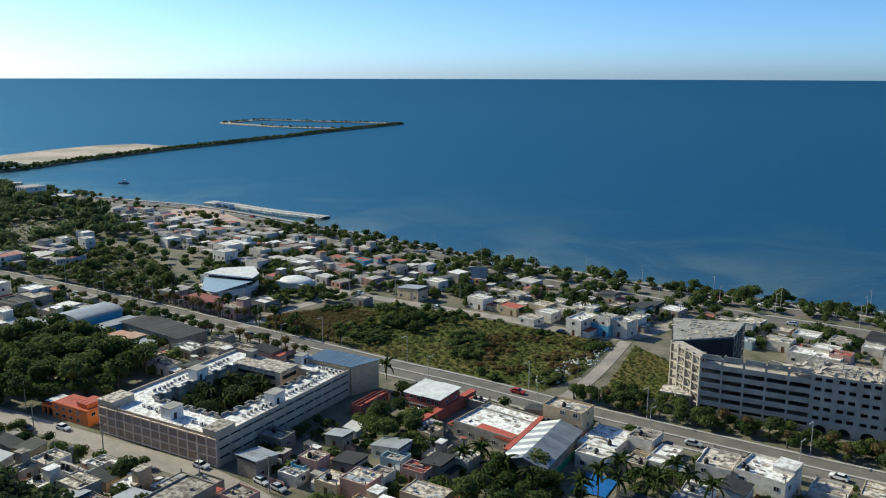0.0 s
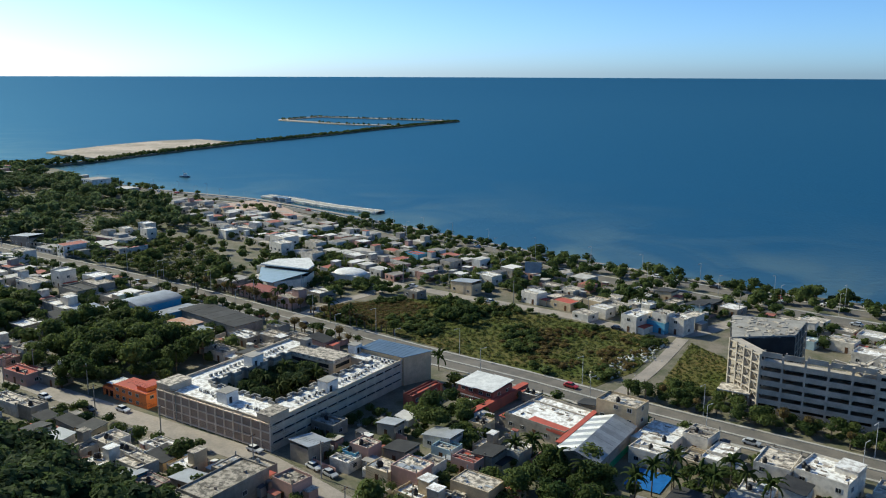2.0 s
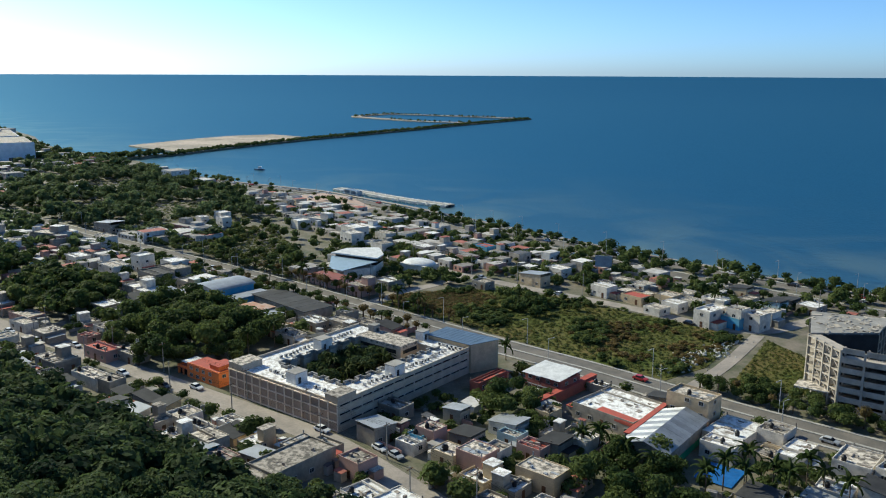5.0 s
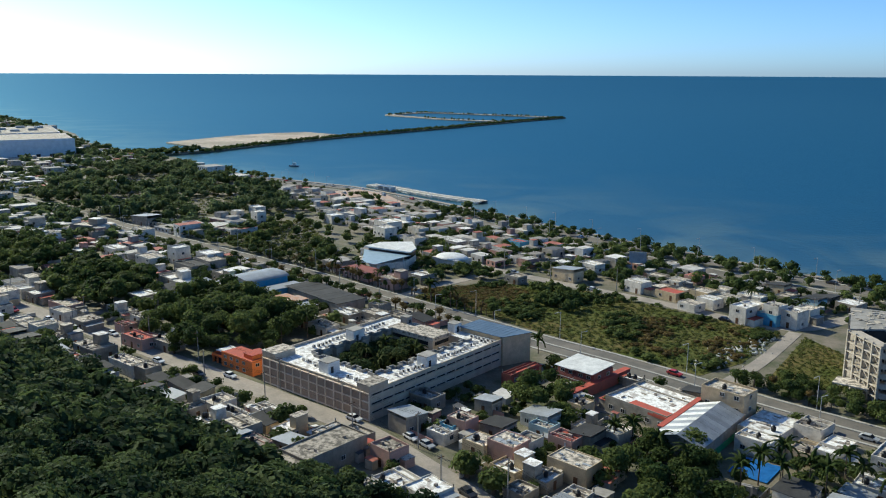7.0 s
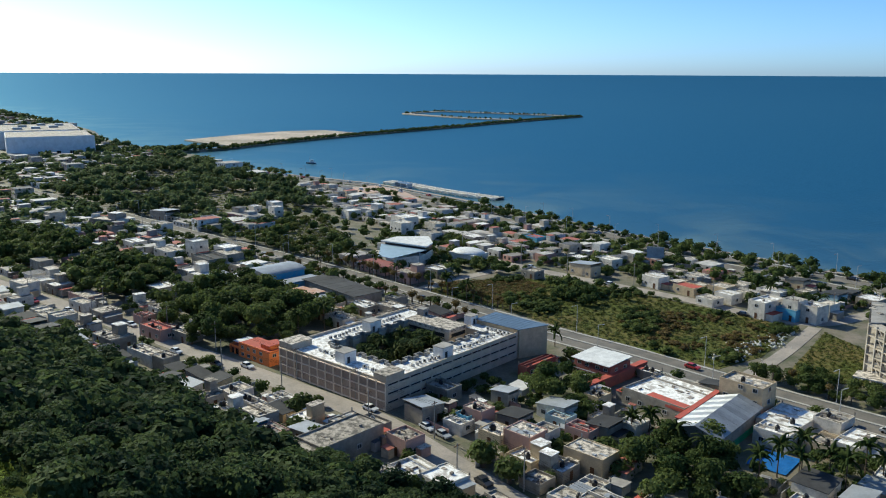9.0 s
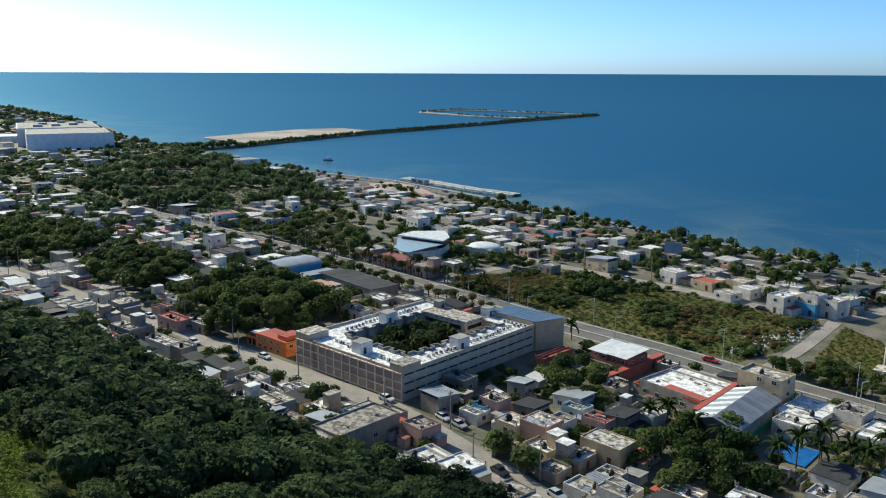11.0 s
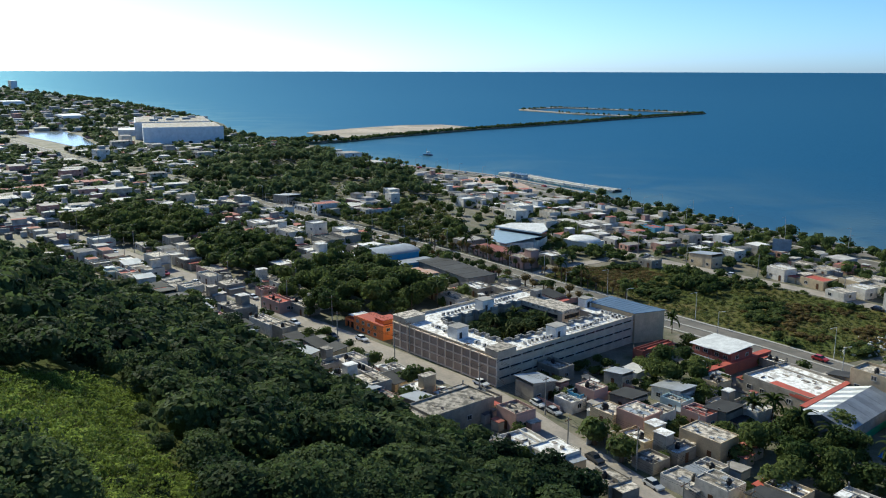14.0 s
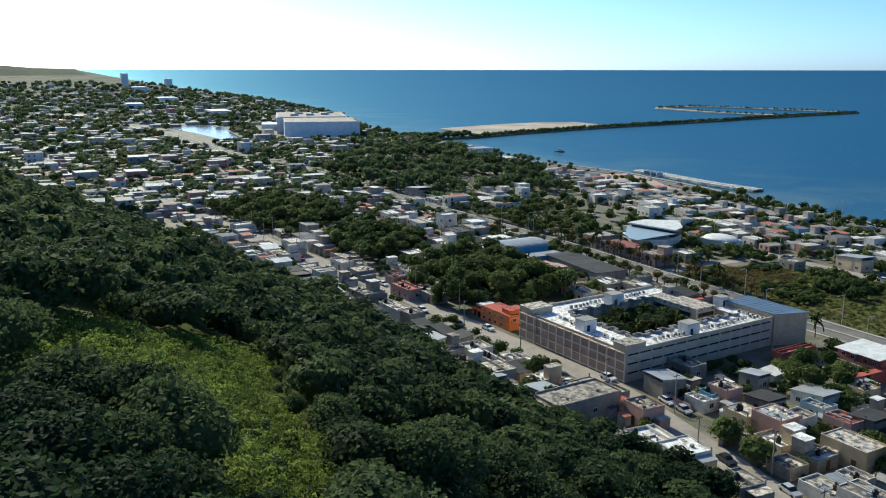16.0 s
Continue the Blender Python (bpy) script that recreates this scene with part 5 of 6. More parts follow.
ls = empty("landing_stage", pose(-146, 571, 0.9, 0, 0, -40), "dark teal landing stage inside the jetty", "landing stage")
part("deck", boxes((-16, 4, -3, 3, 0.4, 0.8)), BLUE_METAL, ls)
part("shelter_roof", boxes((-14, 2, -2.5, 2.5, 3.2, 3.4)), BLUE_METAL, ls)
for x in (-13.5, -6, 1.5):
    part("post", boxes((x - 0.15, x + 0.15, -2.3, 2.3, -2, 3.2)), FRAME, ls)
plaza = part("plaza", prism(bmesh.new(), [(-196, 556), (-138, 506), (-122, 518), (-152, 566), (-172, 580)], 0.4, 1.06), material("pinkish_paving", (0.46, 0.33, 0.26), (0.40, 0.30, 0.24), scale=0.1))
tagged(plaza, "pinkish paved seafront plaza", "plaza", kind="structure")
rb, rnd = bmesh.new(), random.Random(18)
for i in range(230):
    t = rnd.random()
    x, y = 30 + 26 * t + rnd.gauss(0, 2.6), 240 + 34 * t + rnd.gauss(0, 2.2)
    s_ = rnd.uniform(0.2, 0.75)
    bmesh.ops.create_icosphere(rb, subdivisions=1, radius=s_, matrix=pose(x, y, 0.98 + rnd.uniform(0, 0.25), rnd.uniform(0, 90), rnd.uniform(0, 90), 0) @ Matrix.Diagonal((1, 0.8, 0.6, 1)))
tagged(part("rubble", rb, ROCK), "pale heaps of dumped rubble beside the lane", "rubble", kind="stuff")
# hoarding by the coast road
hb = empty("hoarding", pose(16, 361, 0.9, 0, 0, -5), "large blank grey advertising hoarding on posts", "hoarding")
part("board", boxes((-3.6, 3.6, -0.15, 0.15, 3.2, 8.2)), material("hoarding_back", (0.34, 0.38, 0.42)), hb)
part("post", boxes((-2.6, -2.3, 0.16, 0.45, -1, 7.8)), FRAME, hb)
part("post", boxes((2.3, 2.6, 0.16, 0.45, -1, 7.8)), FRAME, hb)
# distant headland beyond the old town
hv, hf = [], []
for i in range(41):
    a = radians(51 + i * 0.8)
    top = 66 + 26 * min(1, i / 8) * (0.85 + 0.15 * math.sin(i * 1.3))
    for r0, z in ((4200, 30), (4450, top), (4800, 40)):
        hv.append((-math.sin(a) * r0, math.cos(a) * r0, z if i else 30))
    if i:
        o = 3 * i
        hf += [(o - 3, o, o + 1, o - 2), (o - 2, o + 1, o + 2, o - 1)]
tagged(sheet("headland", hv, hf, material("far_woods", (0.05, 0.07, 0.05), (0.08, 0.09, 0.06), scale=0.004, spec=0.02)), "low wooded headland on the skyline", "headland", kind="structure")


FAR_LOTS = []                                # lots too far off to be told apart singly


def fill(poly, rot, lot_w, lot_d, seed, density=0.85, low=2.6, high=4.4, dense_far=False, clear=()):
    """The rest of a quarter: lots in rows, with what is free built on."""
    r = random.Random(seed)
    a = radians(rot)
    ux, uy = (math.cos(a), math.sin(a)), (-math.sin(a), math.cos(a))
    cx, cy = sum(p[0] for p in poly) / len(poly), sum(p[1] for p in poly) / len(poly)
    made = 0
    for i in range(-60, 61):
        for j in range(-60, 61):
            u, v = i * lot_w + r.uniform(-1, 1), j * lot_d + r.uniform(-1.5, 1.5)
            x, y = cx + ux[0] * u + uy[0] * v, cy + ux[1] * u + uy[1] * v
            pick = [r.random() for _ in range(8)]
            if not inside(poly, x, y) or pick[0] > density:
                continue
            w, d = lot_w * (0.50 + 0.36 * pick[1]), lot_d * (0.42 + 0.38 * pick[2])
            reach = max(w, d) * 0.5
            if any(math.hypot(x - tx, y - ty) < tr + reach * 0.75 for tx, ty, tr in TAKEN) or any(inside(c, x, y) for c in clear):
                continue
            if any(abs(float(away(line, x, y))) < gap + reach for line, gap in ((STREET, 3.0), (AVENUE, 6.8), (BACK_STREET, 2.5))) or -3 - reach < float(away(COAST_ROAD, x, y)) - 8 < 20 + reach:
                continue
            h = low + (high - low) * pick[3] ** 2
            wall = r.choices(("white", "grey", "cream", "pink", "blue", "aqua"), (9, 8, 4, 1.2, 0.4, 0.5))[0]
            roof = r.choices(("white", "grey", "metal", "dark", "red"), (6, 11, 3, 3, 1))[0]
            if math.hypot(x, y) > 345:
                FAR_LOTS.append((x, y, w, d, h, rot + r.uniform(-3, 3) + (90 if pick[4] < 0.2 else 0)))
                TAKEN.append((x, y, (w + d) * 0.30))
                continue
            far = False
            house(x, y, w, d, h, rot + r.uniform(-3, 3) + (90 if pick[4] < 0.2 else 0), wall, roof, pitch=r.choice((-7, 7)) if roof in ("metal", "dark") else 0.0,
                  windows=not far or pick[5] < 0.6, upper=2.6 if pick[6] < 0.25 and roof in ("white", "grey") else 0.0, seed=seed * 1000 + made)
            made += 1
    return made


W_GROVE = [(-144, 225), (-150, 280), (-127, 283), (-84, 246), (-84, 223), (-97, 218), (-122, 216)]
W_MID = [(-193, 428), (-166, 444), (-115, 361), (-112, 325), (-132, 340), (-158, 360), (-196, 385)]
W_TOWN = [(-214, 279), (-221, 322), (-182, 304), (-157, 278), (-176, 256)]
W_WEST = [(-304, 305), (-313, 367), (-235, 343), (-231, 300), (-262, 283)]
W_SHORE = [(-362, 474), (-430, 628), (-398, 720), (-291, 601), (-217, 536), (-174, 465), (-203, 449), (-238, 416), (-278, 407)]
W_PARK = [(-22, 204), (-16, 224), (-6, 208), (-5, 187), (-18, 184)]
W_LOW = [(6, 181), (20, 184), (28, 168), (34, 150), (4, 150)]
W_FOOT = [(-58, 150), (-46, 148), (-40, 144.5), (-27, 143), (-20, 137), (-24, 120), (-50, 122), (-62, 136)]
W_YARD = [(35, 178), (43, 181), (54, 178), (57, 172), (49, 167), (34, 167)]
CLEAR = [W_FOOT, W_YARD, W_GROVE, W_MID, W_TOWN, W_WEST, W_SHORE, W_PARK, W_LOW, FIELD_EDGE, [(40, 240), (70, 280), (84, 262), (130, 196), (120, 178), (60, 205)]]
fill([(-230, 575), (-117, 498), (-57, 443), (4, 386), (56, 346), (100, 316), (170, 262), (150, 246), (90, 290), (64, 290), (21, 320), (-44, 356), (-70, 372), (-110, 410), (-170, 470), (-215, 540)], -41, 10.0, 11, 1, 0.72, clear=CLEAR)
fill([(-30, 128), (-60, 152), (-100, 178), (-150, 205), (-300, 280), (-420, 335), (-440, 352), (-270, 282), (-120, 208), (-55, 173), (-18, 143)], -29, 8.6, 9.2, 2, 0.97, 2.4, 4.2, clear=CLEAR)
fill([(-20, 158), (-46, 182), (-15, 232), (15, 228), (60, 196), (120, 165), (150, 120), (40, 100)], -33, 8.2, 9.0, 3, 0.97, 2.4, 5.0, clear=CLEAR)
fill([(-88, 208), (-130, 226), (-270, 297), (-420, 365), (-420, 430), (-300, 420), (-235, 388), (-167, 350), (-122, 320), (-75, 286), (-40, 268), (-60, 252), (-90, 240)], -31, 10.5, 12, 4, 0.9, 2.6, 4.4, clear=CLEAR)
fill([(-120, 336), (-74, 304), (-60, 320), (-50, 345), (-80, 385), (-110, 410)], -38, 13, 14, 5, 0.5, 3.5, 5.0, clear=CLEAR)
fill([(-235, 400), (-340, 440), (-560, 560), (-600, 640), (-480, 640), (-330, 500), (-280, 405)], -36, 11, 12, 6, 0.5, 2.5, 4.2, clear=CLEAR)
fill([(-420, 350), (-560, 420), (-640, 500), (-560, 560), (-340, 440)], -28, 11, 12, 7, 0.62, 2.5, 4.2, clear=CLEAR)

# the old town far beyond, thinning out with distance
rng = np.random.default_rng(77)
LAKE = LAGOON
MALL_PLOT = [(-495, 730), (-570, 680), (-760, 840), (-650, 900), (-590, 850)]
n_far = 9000
fr, fa = 440 * (8.0 ** rng.random(n_far)), np.radians(rng.uniform(24, 70, n_far))
fx, fy = -np.sin(fa) * fr, np.cos(fa) * fr
free = (away(SHORE, fx, fy) < -22) & ~inside(LAKE, fx, fy) & ~inside(LAKE, fx * 1.05, fy * 1.05) & ~inside(LAKE, fx * 1.1, fy * 1.1) & ~inside(MALL_PLOT, fx, fy) & ~inside(W_SHORE, fx, fy) & (hill(fx, fy) < 1.0) & (np.abs(away(AVENUE, fx, fy)) > 13)
fx, fy, fr = fx[free], fy[free], fr[free]
house_here = rng.random(len(fx)) < 0.36
for x, y, r0 in zip(fx[house_here], fy[house_here], fr[house_here]):
    k = 1 + r0 / 2200
    FAR_LOTS.append((float(x), float(y), rng.uniform(6, 12) * k, rng.uniform(6, 12) * k, rng.uniform(2.6, 4.2) + (rng.random() < 0.1) * rng.uniform(2, 6), -33 + rng.uniform(-8, 8)))
FAR_TREES = np.stack([fx, fy, fr], 1)[~house_here]


def far_material(name, tones):
    m = bpy.data.materials.new(name)
    m.use_nodes = True
    n, l = m.node_tree.nodes, m.node_tree.links
    geo, ramp, tex, mul = n.new("ShaderNodeNewGeometry"), n.new("ShaderNodeValToRGB"), n.new("ShaderNodeTexNoise"), n.new("ShaderNodeMix")
    ramp.color_ramp.interpolation = "CONSTANT"
    for i, t in enumerate(tones):
        e = ramp.color_ramp.elements[i] if i < 2 else ramp.color_ramp.elements.new(i / len(tones))
        e.position, e.color = i / len(tones), (*t, 1)
    tex.inputs["Scale"].default_value, tex.inputs["Detail"].default_value = 0.5, 6.0
    l.new(geo.outputs["Position"], tex.inputs["Vector"])
    mul.data_type, mul.blend_type, mul.inputs[0].default_value = "RGBA", "OVERLAY", 0.8
    l.new(geo.outputs["Random Per Island"], ramp.inputs[0]), l.new(ramp.outputs[0], mul.inputs[6]), l.new(tex.outputs["Fac"], mul.inputs[7])
    l.new(mul.outputs[2], n["Principled BSDF"].inputs["Base Color"])
    n["Principled BSDF"].inputs["Roughness"].default_value = 0.85
    return m


FAR_WALL = far_material("far_walls", [(0.5, 0.48, 0.44), (0.32, 0.30, 0.27), (0.44, 0.38, 0.30), (0.58, 0.57, 0.54), (0.24, 0.23, 0.22), (0.38, 0.22, 0.18), (0.40, 0.38, 0.35)])
FAR_ROOF = far_material("far_roofs", [(0.50, 0.48, 0.45), (0.34, 0.31, 0.28), (0.22, 0.20, 0.18), (0.42, 0.40, 0.37), (0.30, 0.28, 0.26), (0.66, 0.64, 0.61), (0.30, 0.10, 0.07), (0.09, 0.09, 0.10)])
wall_v, wall_f, roof_v, roof_f, win_v, win_f = [], [], [], [], [], []
CUBE = ((0, 1, 5, 4), (1, 2, 6, 5), (2, 3, 7, 6), (3, 0, 4, 7))
rr = random.Random(5)


def add_box(vs, fs, m, x0, x1, y0, y1, z0, z1, top=True):
    o = len(vs)
    vs += [tuple(m @ Vector(p)) for p in ((x0, y0, z0), (x1, y0, z0), (x1, y1, z0), (x0, y1, z0), (x0, y0, z1), (x1, y0, z1), (x1, y1, z1), (x0, y1, z1))]
    fs += [tuple(o + i for i in f) for f in CUBE]
    if top:
        fs.append((o + 4, o + 5, o + 6, o + 7))


for x, y, w, d, h, rot in FAR_LOTS:
    m = pose(x, y, max(0.8, float(land(x, y))) + float(lift(math.hypot(x, y))), 0, 0, rot)
    add_box(wall_v, wall_f, m, -w / 2, w / 2, -d / 2, d / 2, -1, h)
    add_box(roof_v, roof_f, m, -w / 2 + 0.2, w / 2 - 0.2, -d / 2 + 0.2, d / 2 - 0.2, h - 0.1, h + 0.06)
    if rr.random() < 0.16:
        k = rr.choice((-1, 1))
        add_box(wall_v, wall_f, m, k * w * 0.2 - w * 0.2, k * w * 0.2 + w * 0.2, -d * 0.1, d * 0.4, h, h + 2.6)
        add_box(roof_v, roof_f, m, k * w * 0.2 - w * 0.21, k * w * 0.2 + w * 0.21, -d * 0.11, d * 0.41, h + 2.6, h + 2.75)
    if rr.random() < 0.3:
        add_box(roof_v, roof_f, m, w / 2, w / 2 + rr.uniform(2, 4), -d / 2, d * rr.uniform(0, 0.4), 2.2, 2.35)
    if math.hypot(x, y) < 900:
        for s in range(max(1, round(h / 3.1))):
            for i in range(max(1, int(w / 3))):
                if rr.random() < 0.75:
                    cx = -w / 2 + (i + 0.5) * w / max(1, int(w / 3))
                    add_box(win_v, win_f, m, cx - 0.6, cx + 0.6, -d / 2 - 0.05, -d / 2, 0.9 + 3 * s, 2.1 + 3 * s)
            for i in range(max(1, int(d / 4))):
                if rr.random() < 0.6:
                    cy = -d / 2 + (i + 0.5) * d / max(1, int(d / 4))
                    add_box(win_v, win_f, m, w / 2, w / 2 + 0.05, cy - 0.6, cy + 0.6, 0.9 + 3 * s, 2.1 + 3 * s)
tagged(sheet("far_houses", wall_v, wall_f, FAR_WALL), "crowded low white and grey block houses of the town", "houses", kind="stuff")
tagged(sheet("far_roofs", roof_v, roof_f, FAR_ROOF), "flat white and stained grey roofs of the town", "roofs", kind="stuff")
tagged(sheet("far_windows", win_v, win_f, GLASS_AND_SHADE), "small dark windows of the distant houses", "windows", kind="stuff")

# sheds, lean-tos, yard walls and junk that fill the yards of the nearer houses
shed_v, shed_f, junk_v, junk_f, yard_v, yard_f = [], [], [], [], [], []
rr = random.Random(17)
for poly, n in (([(-20, 158), (-46, 182), (-15, 232), (15, 228), (60, 196), (120, 165), (150, 120), (40, 100)], 900),
                ([(-30, 126), (-60, 150), (-100, 176), (-150, 203), (-300, 275), (-420, 335), (-440, 352), (-270, 284), (-120, 210), (-55, 174), (-18, 144)], 1000),
                ([(-88, 208), (-130, 226), (-270, 297), (-420, 365), (-420, 430), (-235, 388), (-167, 350), (-122, 320), (-75, 286), (-40, 268), (-60, 252), (-90, 240)], 1300),
                ([(-230, 575), (-117, 498), (-57, 443), (4, 386), (56, 346), (100, 316), (170, 262), (150, 246), (90, 290), (64, 290), (21, 320), (-44, 356), (-110, 410), (-215, 540)], 1500)):
    for _ in range(n):
        x, y = rr.uniform(min(p[0] for p in poly), max(p[0] for p in poly)), rr.uniform(min(p[1] for p in poly), max(p[1] for p in poly))
        kind, size, turn = rr.random(), rr.uniform(1.6, 4.2), -33 + rr.choice((0, 90)) + rr.uniform(-6, 6)
        if not inside(poly, x, y) or any(math.hypot(x - a, y - b) < c * 0.86 + size * 0.25 for a, b, c in TAKEN) or any(inside(c, x, y) for c in CLEAR):
            continue
        if any(abs(float(away(line, x, y))) < w + size * 0.5 for line, w in ((STREET, 4.2), (AVENUE, 7.2), (BACK_STREET, 3.6))) or -8 < float(away(COAST_ROAD, x, y)) < 24:
            continue
        m = pose(x, y, max(0.85, float(land(x, y))), 0, 0, turn)
        if kind < 0.5:
            h, d = rr.uniform(1.9, 2.7), size * rr.uniform(0.6, 1.2)
            tilt = m @ pose(0, 0, h, rr.uniform(-6, 6), rr.uniform(-6, 6), 0)
            add_box(shed_v, shed_f, tilt, -size / 2, size / 2, -d / 2, d / 2, 0, 0.08)
            add_box(yard_v, yard_f, m, -size * 0.45, size * 0.45, -d * 0.45, d * 0.45, -0.8, h - 0.25)
        elif kind < 0.8:
            add_box(yard_v, yard_f, m, -size, size, -0.09, 0.09, -0.8, rr.uniform(1.0, 2.0))
        else:
            for _k in range(5):
                jx, jy, js = rr.uniform(-1.5, 1.5), rr.uniform(-1.5, 1.5), rr.uniform(0.2, 0.6)
                add_box(junk_v, junk_f, m @ pose(jx, jy, 0, rr.uniform(-12, 12), rr.uniform(-12, 12), rr.uniform(0, 90)), -js, js, -js * 0.7, js * 0.7, -0.3, js)
tagged(sheet("yard_sheds", shed_v, shed_f, FAR_ROOF), "patched sheet roofs of small yard sheds", "sheds", kind="stuff")
tagged(sheet("yard_walls", yard_v, yard_f, FAR_WALL), "rough block walls of yards and sheds", "walls", kind="stuff")
tagged(sheet("yard_junk", junk_v, junk_f, FAR_ROOF), "scattered boxes, rubble and junk in the yards", "junk", kind="stuff")

# ---------------------------------------------------------------- town trees, groves and far woods
def grove(name, poly, gap, lo, hi, crowns, seed, label, mat=None, free=True, flat=1.0, patchy=None):
    x, y, g = scatter(poly, gap, seed)
    r = g.uniform(lo, hi, len(x))
    keep = np.ones(len(x), bool)
    if free:
        for tx, ty, tr in TAKEN:
            keep &= np.hypot(x - tx, y - ty) > tr * 0.9
    for line, w in ((STREET, 4.0), (AVENUE, 7.4), (BACK_STREET, 3.5)):
        keep &= np.abs(away(line, x, y)) > w
    if patchy:                                 # grows in patches only
        scale, level = patchy
        keep &= np.array([noise.noise(Vector((a * scale, b * scale, seed))) > level for a, b in zip(x.tolist(), y.tolist())], bool)
    x, y, r = x[keep], y[keep], r[keep]
    up = g.uniform(0, 1.0, len(x)) * r * (0.8 if lo > 2 else 0.0)
    woods(name, np.stack([x, y, np.maximum(land(x, y), 0.5) + r * 0.8 * flat + up, r, g.uniform(0.8, 1.25, len(x)) * flat], 1), crowns, mat or LEAF, label, "trees", seed)


LEAF_FIELD = leaf_material("field_leaves", patch=0.09, dark=(0.05, 0.07, 0.018), light=(0.165, 0.175, 0.05))
GREEN = "dense dark green broadleaf trees between the houses"
grove("grove", W_GROVE, 4.8, 2.4, 5.2, NEAR_CROWNS, 31, GREEN)
grove("scrub", W_MID, 3.0, 0.8, 1.9, TUFTS, 32, "light green scrub and weeds behind the avenue", LEAF_FIELD, flat=0.7)
grove("scrub", W_MID, 5.0, 1.0, 2.4, MID_CROWNS, 132, "light green scrub and weeds behind the avenue", LEAF_FIELD, patchy=(0.05, -0.05))
grove("grove", W_MID, 7.0, 2.0, 4.2, MID_CROWNS, 133, "scattered tall dark green trees in the scrub", LEAF, patchy=(0.05, 0.2))
grove("grove", W_TOWN, 4.6, 2.6, 4.6, MID_CROWNS, 33, GREEN)
grove("grove", W_WEST, 5.0, 2.6, 4.6, MID_CROWNS, 34, GREEN)
grove("grove", W_PARK, 5.6, 2.4, 4.4, NEAR_CROWNS, 35, GREEN)
grove("yard_trees", W_YARD, 4.2, 1.2, 2.8, NEAR_CROWNS, 136, GREEN)
grove("grove", W_LOW, 5.6, 2.4, 4.4, NEAR_CROWNS, 36, GREEN)
grove("shore_woods", W_SHORE, 6.4, 2.2, 5.2, MID_CROWNS, 37, "wide dark green woods behind the shore", LEAF_FAR_HAZE, patchy=(0.022, -0.08))
grove("shore_scrub", W_SHORE, 5.0, 1.0, 2.0, TUFTS, 137, "light green scrub and meadow between the woods", LEAF_FIELD, flat=0.5)
WEEDS = "low rough grass and weeds covering the field"
PLOT = [(66, 276), (50, 240), (46, 230), (66, 228), (76, 256)]
grove("field_weeds", FIELD_EDGE, 1.8, 0.55, 1.2, TUFTS, 38, WEEDS, LEAF_FIELD, flat=0.4)
grove("field_weeds", PLOT, 1.35, 0.4, 0.9, TUFTS, 41, WEEDS, LEAF_FIELD, flat=0.4)
grove("field_shrubs", FIELD_EDGE, 2.4, 0.9, 2.3, MID_CROWNS, 46, "dark green shrubs in clumps on the field", flat=0.7, patchy=(0.06, 0.18))
grove("field_thicket", [(-28, 322), (-5, 318), (12, 305), (-10, 290), (-30, 300)], 3.6, 1.4, 2.9, MID_CROWNS, 39, "dense green thicket on the field", patchy=(0.08, -0.1))
grove("field_dry_shrubs", [(10, 296), (56, 276), (42, 250), (30, 240), (5, 258), (0, 280)], 2.2, 0.7, 1.8, MID_CROWNS, 40, "brownish dry shrubs on the field", LEAF_DRY, flat=0.5, patchy=(0.09, 0.0))
grove("field_dry_grass", [(-66, 312), (-60, 315), (-38, 325), (-26, 314), (-30, 294), (-40, 284), (-62, 297)], 1.25, 0.6, 1.35, TUFTS, 47, "brown dry grass on the field", LEAF_DRY, flat=0.4)
grove("ruin_thicket", [(35, 229), (48, 232), (60, 228), (70, 215), (120, 187), (116, 176), (66, 206), (46, 219)], 3.2, 1.2, 2.9, NEAR_CROWNS, 42, "green shrubs and saplings below the ruin")
grove("shaded_yard_trees", [(-46, 189), (-40, 186), (-22, 214), (-28, 218)], 2.8, 0.9, 2.3, NEAR_CROWNS, 143, "dark green bushes in the shaded yard beside the block", free=False, patchy=(0.1, -0.2))
grove("court_trees", [(-62, 203), (-76, 211), (-60, 236), (-47, 228)], 3.8, 2.6, 3.6, NEAR_CROWNS, 43, "dark green trees filling the courtyard", LEAF_HILL, free=False)
grove("clearing_weeds", CLEARING, 0.85, 0.35, 1.15, FINE_TUFTS, 44, "yellow-green weeds and grass tufts in the clearing", leaf_material("weeds", (0.085, 0.115, 0.02), (0.27, 0.34, 0.07), patch=0.10, grain=4.0))
grove("causeway_shrubs", [(-418, 818), (-400, 882), (-373, 962), (-337, 1054), (-249, 1240), (-211, 1332), (-160, 1442), (-85, 1594), (-74, 1590), (-148, 1438), (-199, 1328), (-237, 1236), (-325, 1050), (-361, 958), (-388, 878), (-405, 812)], 3.6, 1.6, 3.0, FAR_CROWNS, 45, "dark green shrubs along the causeway")
grove("causeway_trees", [(-462, 750), (-440, 792), (-420, 820), (-410, 812), (-424, 784), (-446, 744)], 4.0, 2.4, 4.0, FAR_CROWNS, 145, "dark green trees at the root of the causeway")
ZONE_A = [(-20, 158), (-46, 182), (-15, 232), (15, 228), (60, 196), (120, 165), (150, 120), (40, 100)]
ZONE_B = [(-30, 122), (-60, 146), (-100, 172), (-150, 200), (-300, 270), (-270, 284), (-120, 210), (-55, 174), (-18, 144)]
grove("yard_bushes", ZONE_A, 4.2, 0.8, 2.4, MID_CROWNS, 48, "green bushes and small trees in the yards", patchy=(0.07, -0.05))
grove("yard_bushes", ZONE_B, 4.2, 0.8, 2.4, MID_CROWNS, 49, "green bushes and small trees in the yards", patchy=(0.07, -0.05))
